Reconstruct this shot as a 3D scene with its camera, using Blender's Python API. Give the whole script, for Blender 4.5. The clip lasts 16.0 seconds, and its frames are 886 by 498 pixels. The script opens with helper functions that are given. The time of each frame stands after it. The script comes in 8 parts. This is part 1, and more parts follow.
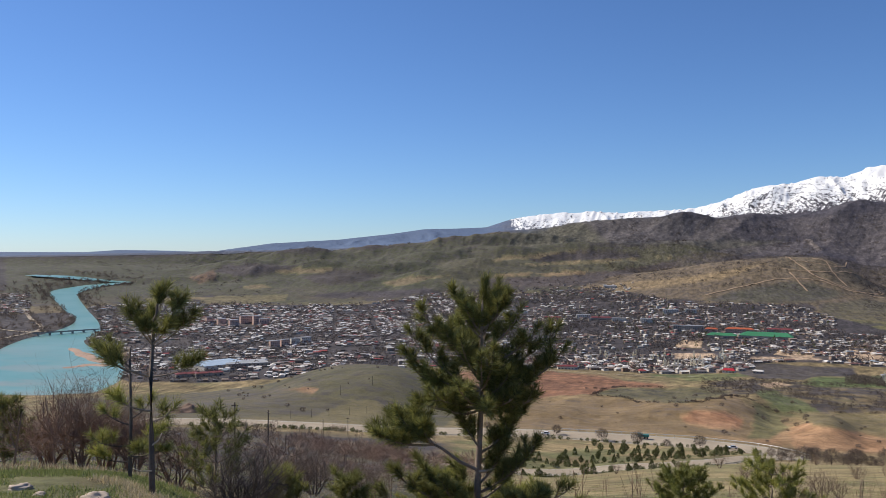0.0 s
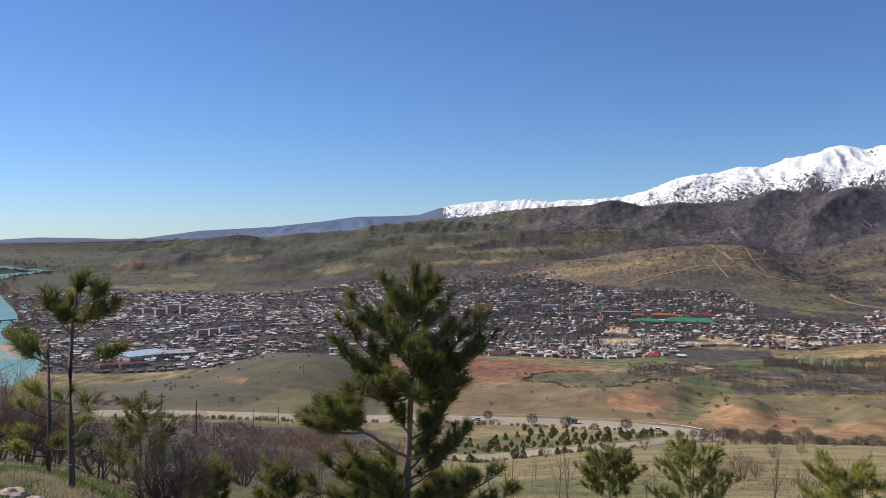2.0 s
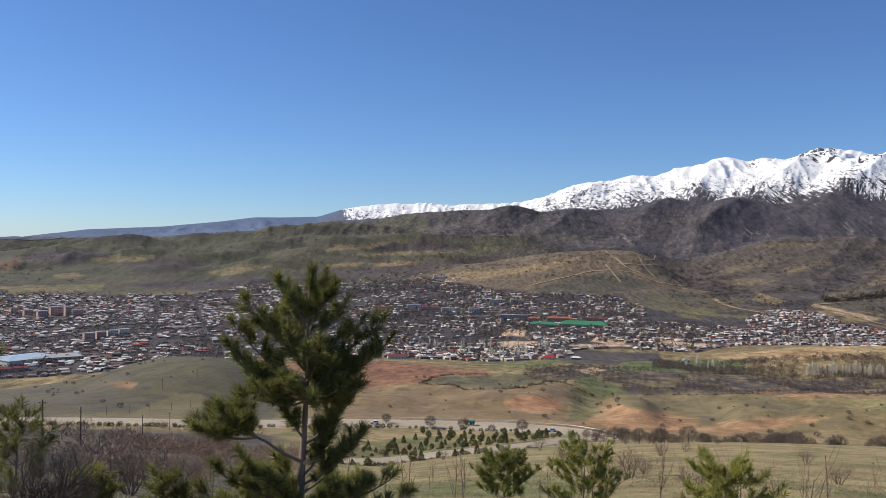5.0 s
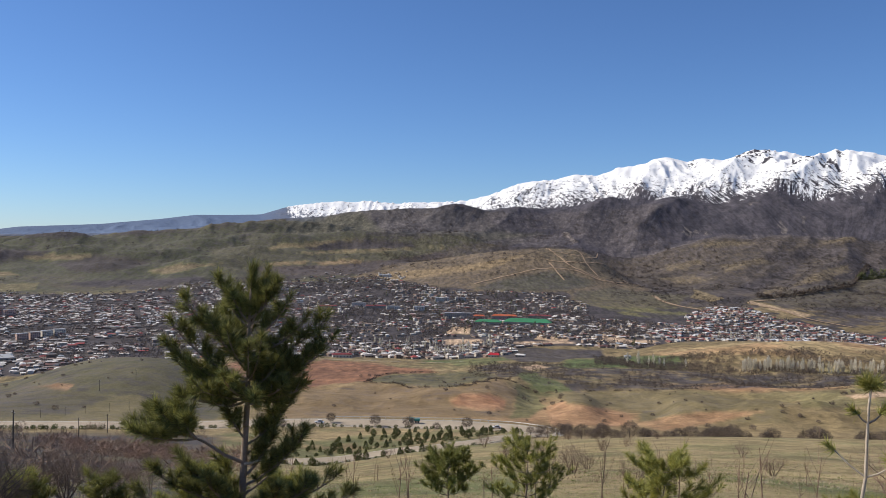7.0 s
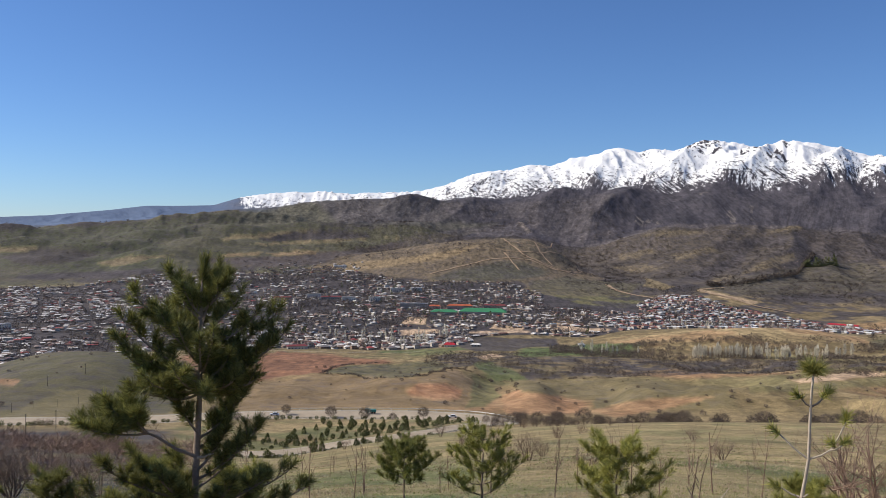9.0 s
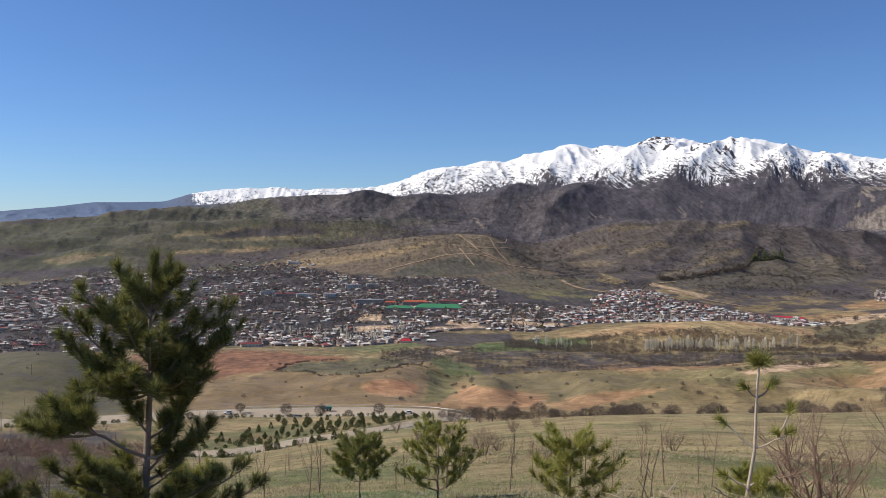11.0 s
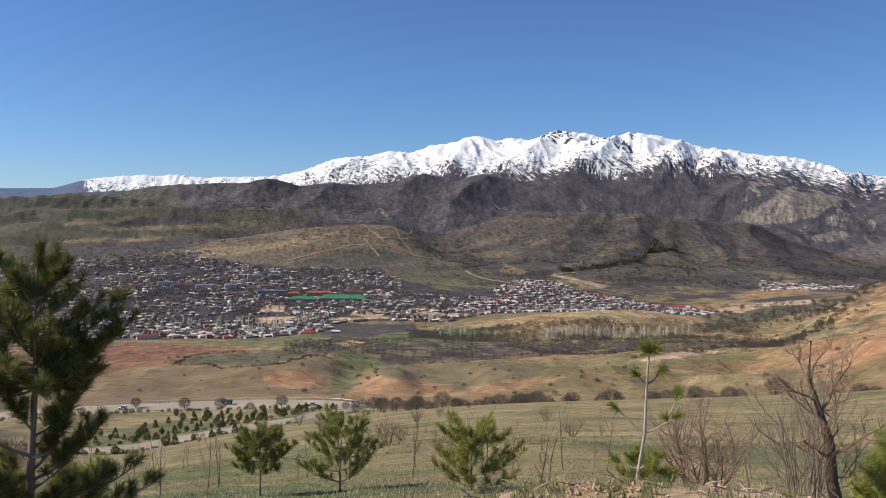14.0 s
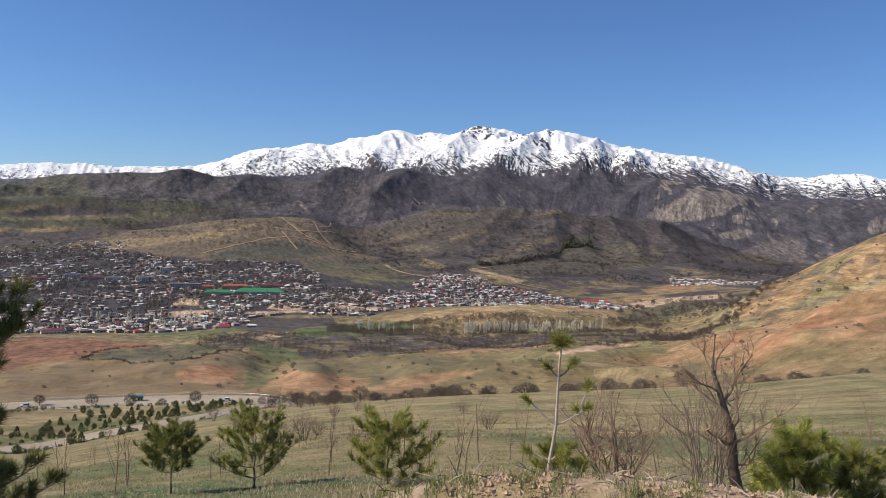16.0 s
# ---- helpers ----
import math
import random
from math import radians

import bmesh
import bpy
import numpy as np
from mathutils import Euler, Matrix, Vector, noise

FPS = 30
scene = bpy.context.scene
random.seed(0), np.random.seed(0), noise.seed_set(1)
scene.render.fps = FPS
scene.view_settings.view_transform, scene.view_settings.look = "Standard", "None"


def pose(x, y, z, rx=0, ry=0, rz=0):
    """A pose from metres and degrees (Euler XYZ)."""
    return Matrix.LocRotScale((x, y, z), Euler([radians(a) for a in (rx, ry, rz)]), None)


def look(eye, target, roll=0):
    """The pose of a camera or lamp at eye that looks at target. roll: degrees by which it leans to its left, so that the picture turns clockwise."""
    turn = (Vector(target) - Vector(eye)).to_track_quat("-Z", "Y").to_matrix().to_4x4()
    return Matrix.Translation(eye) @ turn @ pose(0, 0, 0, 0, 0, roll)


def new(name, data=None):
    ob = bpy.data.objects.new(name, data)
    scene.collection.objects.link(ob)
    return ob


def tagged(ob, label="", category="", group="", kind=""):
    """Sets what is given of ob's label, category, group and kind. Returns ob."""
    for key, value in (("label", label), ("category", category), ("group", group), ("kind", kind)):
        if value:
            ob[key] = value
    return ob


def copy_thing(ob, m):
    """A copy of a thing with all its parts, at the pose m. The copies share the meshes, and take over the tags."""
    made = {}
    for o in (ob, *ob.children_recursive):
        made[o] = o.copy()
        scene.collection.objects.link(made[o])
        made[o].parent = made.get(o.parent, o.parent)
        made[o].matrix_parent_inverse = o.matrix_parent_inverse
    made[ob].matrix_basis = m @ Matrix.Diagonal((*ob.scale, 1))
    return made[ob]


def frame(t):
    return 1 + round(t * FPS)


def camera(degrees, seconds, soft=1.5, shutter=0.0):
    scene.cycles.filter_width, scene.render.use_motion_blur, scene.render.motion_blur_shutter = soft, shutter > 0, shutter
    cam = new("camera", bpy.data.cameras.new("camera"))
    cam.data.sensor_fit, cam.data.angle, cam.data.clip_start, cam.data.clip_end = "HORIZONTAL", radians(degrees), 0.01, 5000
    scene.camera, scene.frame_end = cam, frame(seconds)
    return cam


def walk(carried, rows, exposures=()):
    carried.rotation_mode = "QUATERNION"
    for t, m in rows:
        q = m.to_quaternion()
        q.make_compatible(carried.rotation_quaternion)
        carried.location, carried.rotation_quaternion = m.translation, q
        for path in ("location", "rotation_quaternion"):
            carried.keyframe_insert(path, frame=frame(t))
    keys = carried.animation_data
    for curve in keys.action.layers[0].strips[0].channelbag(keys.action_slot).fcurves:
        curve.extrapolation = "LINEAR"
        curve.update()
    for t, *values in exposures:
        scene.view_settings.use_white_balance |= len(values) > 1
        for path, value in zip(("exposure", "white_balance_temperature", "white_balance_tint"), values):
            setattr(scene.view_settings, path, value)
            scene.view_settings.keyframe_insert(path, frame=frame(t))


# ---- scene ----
# ---- camera: someone turns slowly on the spot and holds the camera a little before the body ----
cam = camera(56.7, 16.0, 0.55)
EYE = 1.6
TURN = [  # seconds, heading, tilt, lean in degrees
    (0, -17.09, 0.11, -0.05), (0.5, -15.82, 0.19, -0.07), (1, -14.68, 0.13, -0.16), (1.5, -13.61, -0.43, -0.36),
    (2, -12.35, -0.75, -0.01), (2.5, -10.34, -0.22, 0.30), (3, -8.59, -0.13, 0.30), (3.5, -7.70, -0.31, 0.36),
    (4, -7.07, -0.45, 0.53), (6.5, -2.46, -0.53, 0.80), (7, -1.59, -0.58, 0.82), (7.5, -0.84, -0.48, 0.86),
    (8, 0.07, -0.45, 0.94), (8.5, 0.93, -0.86, 0.83), (9, 1.53, -1.22, 0.58), (11.5, 5.68, -1.57, 0.56),
    (12, 6.82, -1.75, 0.80), (12.5, 8.10, -1.98, 1.00), (13, 9.28, -2.16, 0.90), (13.5, 10.14, -2.22, 0.76),
    (14, 11.29, -2.06, 0.86), (14.5, 12.81, -1.87, 1.01), (15, 14.18, -1.86, 1.05), (15.5, 15.57, -2.03, 1.22),
    (16, 16.91, -2.36, 1.59)]


def held(yaw, tilt, lean):
    y, p = radians(yaw), radians(tilt)
    eye = Vector((0.22 * math.sin(y), 0.22 * math.cos(y), EYE))
    return look(eye, eye + Vector((math.sin(y) * math.cos(p), math.cos(y) * math.cos(p), math.sin(p))), lean)


walk(cam, [(t, held(y, p, l)) for t, y, p, l in TURN], [(0.0, 0.0), (16.0, 0.0)])

# ---- light: a clear spring day, sun high on the left ----
SUN_AZ, SUN_EL = -80.0, 41.0
world = bpy.data.worlds.new("sky")
scene.world = world
world.use_nodes = True
wn = world.node_tree
sky = wn.nodes.new("ShaderNodeTexSky")
sky.sky_type, sky.sun_disc = "NISHITA", False
sky.sun_elevation, sky.sun_rotation = radians(SUN_EL), radians(SUN_AZ)
sky.altitude, sky.air_density, sky.dust_density, sky.ozone_density = 1200, 1.0, 0.2, 6.0
air = wn.nodes.new("ShaderNodeVectorMath")
air.operation = "MULTIPLY"
air.inputs[1].default_value = (0.785, 0.92, 1.125)
wn.links.new(sky.outputs[0], air.inputs[0])
wn.links.new(air.outputs[0], wn.nodes["Background"].inputs[0])
wn.nodes["Background"].inputs[1].default_value = 0.10
sun = new("sun", bpy.data.lights.new("sun", "SUN"))
sun.data.energy, sun.data.angle, sun.data.color = 5.0, radians(0.53), (1.0, 0.93, 0.82)
a, e = radians(SUN_AZ), radians(SUN_EL)
sun.matrix_world = look((0, 0, 50), (-math.sin(a) * math.cos(e), -math.cos(a) * math.cos(e), 50 - math.sin(e)))


# ---- helpers of this scene ----
def hashed(ix, iy, seed):
    h = (ix.astype(np.int64) * 374761393 + iy.astype(np.int64) * 668265263 + seed * 974711) & 0xFFFFFFFF
    h = ((h ^ (h >> 13)) * 1274126177) & 0xFFFFFFFF
    return ((h ^ (h >> 16)) & 0xFFFF) / 65535.0


def vnoise(x, y, seed=0):
    """Smooth value noise, 0 to 1."""
    x, y = np.broadcast_arrays(np.asarray(x, float), np.asarray(y, float))
    ix, iy = np.floor(x), np.floor(y)
    fx, fy = x - ix, y - iy
    fx, fy = fx * fx * fx * (fx * (6 * fx - 15) + 10), fy * fy * fy * (fy * (6 * fy - 15) + 10)
    p, q = hashed(ix, iy, seed), hashed(ix + 1, iy, seed)
    s, t = hashed(ix, iy + 1, seed), hashed(ix + 1, iy + 1, seed)
    return (p * (1 - fx) + q * fx) * (1 - fy) + (s * (1 - fx) + t * fx) * fy


def fbm(x, y, octaves=4, seed=0, ridged=False):
    total, amp, out = 0.0, 1.0, 0.0
    for i in range(octaves):
        n = vnoise(x * 2 ** i + 17.3 * i, y * 2 ** i - 9.1 * i, seed + i)
        if ridged:
            n = 1 - abs(2 * n - 1)
        out = out + amp * n
        total += amp
        amp *= 0.5
    return out / total


def step(lo, hi, v):
    t = np.clip((v - lo) / (hi - lo), 0, 1)
    return t * t * (3 - 2 * t)


# ---- the lie of the land: height angles seen from the knoll, ring by ring, by compass angle ----
def ring(*pairs):
    return np.array(pairs, float).reshape(-1, 2)


LAND = [
    (0.5, 0, ring(-60, -72.6, 60, -72.6)),
    (3.0, 2, ring(-60, -28.5, 60, -29.0)),
    (5.5, 2, ring(-60, -15.9, -42, -16.3, -34, -17.5, -28, -20.5, 4, -21, 14, -19, 22, -17.6, 60, -16.9)),
    (8.0, 2, ring(-60, -13.0, -42, -13.2, -36, -14.3, -31, -18, -24, -20, 4, -20.5, 14, -19.6, 22, -18.8, 30, -18.4, 60, -18.0)),
    (17, 2, ring(-60, -12.4, -46, -12.6, -38, -13.6, -32, -15.6, -24, -17.4, -10, -18.3, 4, -18.4, 14, -17.6, 26, -17.1, 36, -16.6, 46, -15.7, 60, -14)),
    (50, 2, ring(-60, -12, -46, -12, -38, -12.8, -32, -14.0, -24, -15.8, -10, -17, 4, -16.2, 14, -15.2, 26, -14.5, 36, -13.8, 46, -12.5, 60, -11)),
    (120, 2, ring(-60, -11.5, -46, -11.7, -38, -12.2, -32, -13, -24, -14.5, -10, -16.2, 4, -14.8, 14, -13.9, 26, -13, 36, -12, 46, -10.5, 60, -9)),
    (250, 1, ring(-60, -11, -46, -11.3, -38, -11.6, -32, -12.2, -24, -13.5, -10, -15.3, -4, -14.5, 2, -13.9, 6, -13.5, 14, -12.75, 22, -12.15, 30, -11.4, 37, -10.5, 46, -8.7, 60, -7)),
    (320, 1, ring(-60, -10.9, -46, -11.0, -34, -11.8, -24, -12.9, -10, -14.0, -2, -13.6, 4, -13.2, 8, -13.3, 14, -13.4, 22, -13.0, 30, -12.3, 37, -11.4, 46, -9.4, 60, -8)),
    (400, 1, ring(-60, -10.5, -46, -10.7, -34, -11.3, -26, -11.95, -20, -12.4, -8, -12.5, 2, -12.75, 6, -12.9, 10, -12.9, 22, -12.4, 30, -11.8, 37, -10.7, 46, -8.6, 60, -5)),
    (520, 1, ring(-60, -9.8, -46, -10.2, -34, -10.3, -28, -10.35, -22, -10.7, -18, -11.3, -14, -11.6, -8, -11.3, 2, -11.2, 8, -11.4, 14, -11.2, 22, -10.6, 30, -9.9, 37, -8.6, 41, -6.8, 46, -4.9, 60, 0)),
    (650, 0.7, ring(-60, -9.4, -46, -9.7, -34, -9.8, -29, -9.4, -26, -8.7, -22, -8.4, -19, -9.0, -15, -10.4, -11, -10.2, -9, -9.95, -6.5, -9.75, -4.6, -10.0, -1.4, -10.25, 0.6, -10.0, 2.5, -9.75, 4.2, -10.35, 6, -10.5, 8, -10.5, 11, -10.3, 14, -10.1, 22, -9.6, 30, -9.0, 33, -8.6, 36.7, -7.2, 39.4, -6.3, 41.7, -5.2, 45.4, -3.7, 60, 2)),
    (800, 0.7, ring(-60, -9.3, -46, -9.4, -34, -9.5, -29, -9.0, -26, -8.15, -23.5, -7.8, -20.5, -7.95, -18, -8.5, -14, -9.4, -8, -9.35, -2, -9.35, 4, -9.25, 14, -9.2, 22, -9.0, 30, -8.5, 34, -8.1, 37, -7.6, 42, -6, 46, -4.5, 60, 0)),
    (1050, 0.7, ring(-60, -9.6, -46, -9.6, -34, -9.7, -29, -9.5, -24, -8.6, -18, -8.4, -11, -8.4, -2, -8.7, 4, -8.3, 14, -8.3, 22, -8.0, 30, -7.6, 33.1, -7.5, 34.9, -6.4, 36.6, -5.4, 38.3, -4, 40, -3.3, 41.3, -2.5, 43.1, -1.4, 45.2, -0.3, 60, 5)),
    (1300, 1, ring(-60, -8.4, -46, -8.4, -41, -8.4, -37, -8.4, -34, -8.3, -24, -8.0, -11, -8.0, -2, -8.2, 4, -7.8, 12, -7.6, 14, -7.2, 17.7, -6.5, 22, -6.05, 25.5, -5.95, 29, -6.4, 33, -6.2, 40, -5, 46, -3.5, 60, 0)),
    (1700, 2, ring(-60, -6.8, -34, -6.5, -24, -6.2, -11, -6.2, -2, -6.4, 6, -6.0, 14, -6.2, 22, -6.2, 27, -6.2, 33, -5.6, 40, -4.6, 46, -4, 60, -3)),
    (2200, 2, ring(-60, -4.9, -34, -4.8, -24, -4.8, -16, -4.6, 0, -4.6, 8, -4.4, 14, -4.7, 20, -4.5, 27, -5.1, 33, -4.4, 40, -3.9, 46, -3.5, 60, -3)),
    (2700, 2, ring(-60, -3.3, -46, -3.3, -34, -3.4, -24, -3.6, -18, -3.1, -12, -2.7, -6, -2.8, 0, -2.7, 5, -2.6, 9, -3.0, 12.5, -3.6, 17, -3.2, 22, -3.2, 28, -3.4, 34, -3.5, 40, -3.5, 46, -3.2, 60, -2)),
    (3200, 0.5, ring(-60, -2.0, -46, -2.1, -34, -2.2, -28, -1.9, -22, -1.6, -16, -1.2, -11, -1.5, -7.7, -1.7, -5.6, -1.7, -2.0, -1.05, 1.7, -0.45, 3.6, -0.25, 5.6, -0.2, 7.9, -0.2, 9.5, -1.1, 11.1, -2.3, 14, -2.2, 18, -1.7, 24, -1.7, 30, -1.9, 36, -2.6, 40, -3.0, 46, -2.8, 60, -1)),
    (3420, 0.8, ring(-60, -1.6, -46, -1.6, -34, -1.7, -28, -1.2, -22, -1.0, -16, -0.7, -11, -0.8, -7.7, -1.1, -3.3, -1.4, 2, -1.3, 5, -1.3, 8, -1.7, 11, -2.3, 14, -1.5, 18, -0.8, 24, -0.8, 30, -1.0, 36, -2.0, 40, -2.6, 46, -2.6, 60, -0.5)),
    (3700, 0.6, ring(-60, -1.1, -46, -1.1, -34, -1.2, -28, -0.6, -22, -0.2, -16, 0.2, -10, 0.3, -3, 0.2, 2, -0.1, 8, -0.2, 11, -1.1, 12.8, -0.7, 15.4, 0.3, 17.3, 0.7, 21.2, 0.4, 24.7, 0.3, 26.9, 0.4, 30.6, 0.1, 33, -0.4, 35.8, -1.3, 39, -2.2, 46, -2.4, 60, 0)),
    (3900, 0.9, ring(-60, -0.8, -46, -0.8, -34, -0.9, -28, -0.5, -22, 0.1, -16, 0.5, -11, 0.85, -6, 1.1, -2, 1.1, 2, 0.8, 6, 0.6, 10, 0.3, 13, 0.2, 17, 0.35, 21, 0.2, 25, 0.1, 29, 0.0, 32.8, -0.1, 36.4, -0.4, 40, -0.6, 46, 0.0, 60, 0.5)),
    (4100, 0.6, ring(-60, -0.5, -46, -0.3, -36, -0.1, -31, 0.0, -26, 0.1, -22, 0.25, -18, 0.65, -15, 1.05, -12.4, 1.4, -10.5, 1.65, -7.75, 2.15, -4.6, 2.4, -1.3, 2.4, 1.7, 2.3, 4, 2.15, 7, 2.3, 10.2, 2.5, 14, 2.1, 18, 2.2, 22, 2.3, 26, 2.2, 30, 1.7, 33.8, 2.2, 36, 1.8, 38, 1.0, 41.4, 1.75, 45, 1.8, 60, 1.5)),
    (4450, 1, ring(-60, -0.5, -46, -0.5, -33, -0.5, -20, 0.5, -12, 1.1, -6, 1.5, 1, 2.2, 5, 3.0, 10, 3.5, 14, 3.9, 20, 4.3, 25, 4.2, 30, 3.5, 36, 2.8, 40, 2.0, 46, 1.8, 60, 1)),
]
# the skyline: plain and low ridge in the west, then the snow range
SKYLINE_WEST = ring(-60, -0.1, -45.4, -0.06, -40.7, -0.08, -38.6, 0.06, -36, 0.02, -33, -0.08, -28.9, 0.51, -24.3, 0.78, -20.8, 1.14, -18.4, 1.49,
                    -16.6, 1.52, -14.1, 1.61, -12.3, 2.19, -10.2, 2.49, -6.5, 2.68, -5, 2.54, -2, 2.66, 0, 2.8)
SKYLINE_EAST = ring(1.8, 3.28, 3.8, 4.08, 6.1, 4.29, 7.4, 4.69, 9, 4.56, 10.3, 5.11, 11.5, 5.23, 13, 5.71, 13.6, 5.8, 15, 5.46, 15.7, 5.76, 17.3, 5.53,
                    18.5, 6.02, 19.3, 6.23, 21.4, 5.93, 22.8, 5.46, 23.6, 5.66, 24.5, 6.02, 26.3, 5.7, 28.9, 4.97, 30.8, 4.79, 32.3, 4.43, 34.1, 4.33,
                    35.9, 3.89, 37.7, 3.25, 39.7, 3.01, 41, 3.02, 42, 3.27, 43.9, 3.21, 45.1, 2.86, 60, 2.0)
LAND.append((4850, 0.15, np.vstack([SKYLINE_WEST, SKYLINE_EAST])))
KNOT_R = np.array([k[0] for k in LAND])
GRID_A = np.arange(-60, 60.001, 0.1)


def ring_row(width, pairs):
    row = np.interp(GRID_A, pairs[:, 0], pairs[:, 1])
    if width > 0:
        n = int(width * 25)
        k = np.exp(-0.5 * (np.arange(-n, n + 1) * 0.1 / width) ** 2)
        row = np.convolve(np.pad(row, n, mode="edge"), k / k.sum(), mode="valid")
    return row


KNOT_E = np.array([ring_row(w, p) for _, w, p in LAND])


def slopes(x, y):
    """Slopes of a monotone curve through the knots, for all compass angles at once."""
    h, d = np.diff(x)[:, None], np.diff(y, axis=0) / np.diff(x)[:, None]
    m = np.zeros_like(y)
    same = d[:-1] * d[1:] > 0
    w1, w2 = 2 * h[1:] + h[:-1], h[1:] + 2 * h[:-1]
    with np.errstate(divide="ignore", invalid="ignore"):
        m[1:-1] = np.where(same, (w1 + w2) / (w1 / d[:-1] + w2 / d[1:]), 0)
    m[0], m[-1] = d[0], d[-1]
    return m


KNOT_X = np.log(KNOT_R)
KNOT_M = slopes(KNOT_X, KNOT_E)


def open_land(x, y):
    """Height of the ground at x, y without the road's bench."""
    x, y = np.asarray(x, float), np.asarray(y, float)
    r = np.clip(np.hypot(x, y), 0.5, 4849.9)
    a = np.degrees(np.arctan2(x, y))
    ac = np.clip(np.where(abs(a) > 118, 0 * a, np.clip(a, -60, 60)), -59.99, 59.99)
    col = (ac + 60) / 0.1
    c0 = np.clip(np.floor(col).astype(int), 0, len(GRID_A) - 2)
    fc = col - c0
    lx = np.log(r)
    k = np.clip(np.searchsorted(KNOT_X, lx) - 1, 0, len(KNOT_X) - 2)
    h = KNOT_X[k + 1] - KNOT_X[k]
    t = (lx - KNOT_X[k]) / h

    def at(table, kk):
        return table[kk, c0] * (1 - fc) + table[kk, c0 + 1] * fc

    e = ((2 * t ** 3 - 3 * t ** 2 + 1) * at(KNOT_E, k) + (t ** 3 - 2 * t ** 2 + t) * h * at(KNOT_M, k)
         + (-2 * t ** 3 + 3 * t ** 2) * at(KNOT_E, k + 1) + (t ** 3 - t ** 2) * h * at(KNOT_M, k + 1))
    # behind the onlooker the hill just falls away gently
    back = step(62, 110, abs(a))
    e = e * (1 - back) + back * np.degrees(np.arctan2(-0.12 * np.minimum(r, 1500) - EYE, r))
    z = EYE + r * np.tan(np.radians(e))
    return z + relief(x, y, r, a)


def spurs(a, r, wide, lean, seed, power=1.5):
    """Sharp-crested spurs that run down the slope, so many degrees apart."""
    s = (a + lean * (4850 - r) / 700 + 0.9 * wide * (fbm(a / 1.6, r / 260, 3, seed + 100) - 0.5)) / wide
    return (1 - abs(2 * vnoise(s, r / 1300, seed) - 1)) ** power


def bump_at(x, y, az, r, wide, deep, tall):
    """A rounded knob on the ground."""
    px, py = r * math.sin(radians(az)), r * math.cos(radians(az))
    c, q = math.cos(radians(az)), math.sin(radians(az))
    u, v = (x - px) * c - (y - py) * q, (x - px) * q + (y - py) * c
    return tall * np.exp(-(u / wide) ** 2 - (v / deep) ** 2)


# lobes (+) and gullies (-) beyond the road: compass angle, distance, half width, half depth, height
LOBES = [(-8.2, 540, 36, 80, 1.7), (-4.6, 560, 19, 80, -1.3), (-2.6, 580, 23, 70, 1.1), (1.2, 560, 34, 90, 2.1), (4.2, 560, 18, 110, -2.5), (8.2, 545, 36, 80, 2.1),
         (12.2, 540, 20, 70, -1.7), (16.5, 520, 42, 60, 1.7), (21.0, 560, 31, 60, -1.3), (26.0, 590, 48, 60, 2.1), (31.0, 600, 28, 60, -1.3),
         (-17.2, 600, 28, 110, -2.9), (-21.8, 690, 63, 90, 1.7), (-13.0, 560, 40, 80, 1.3), (-27.5, 620, 42, 70, -1.3)]

# rolling hills of the far side of the valley, in the same terms
KNOLLS = [(-32.0, 3560, 190, 60, 26), (-29.0, 3330, 130, 55, 26), (-25.6, 3380, 160, 60, 30), (-24.4, 3080, 120, 50, 18), (-21.3, 3300, 130, 60, 26), (-26.8, 3680, 210, 60, 34), (-18.0, 3500, 170, 60, 30),
          (-19.2, 3120, 120, 50, 20), (-14.6, 3330, 140, 55, 24), (-12.0, 3560, 150, 60, 30), (-9.0, 3380, 130, 50, 22), (-7.0, 3680, 170, 60, 34), (-22.0, 3780, 220, 60, 36), (-15.2, 3800, 200, 60, 36),
          (-4.4, 3500, 120, 50, 22), (-1.4, 3720, 150, 60, 30), (-10.8, 3860, 170, 60, 34), (-35.5, 3300, 120, 50, 18)]

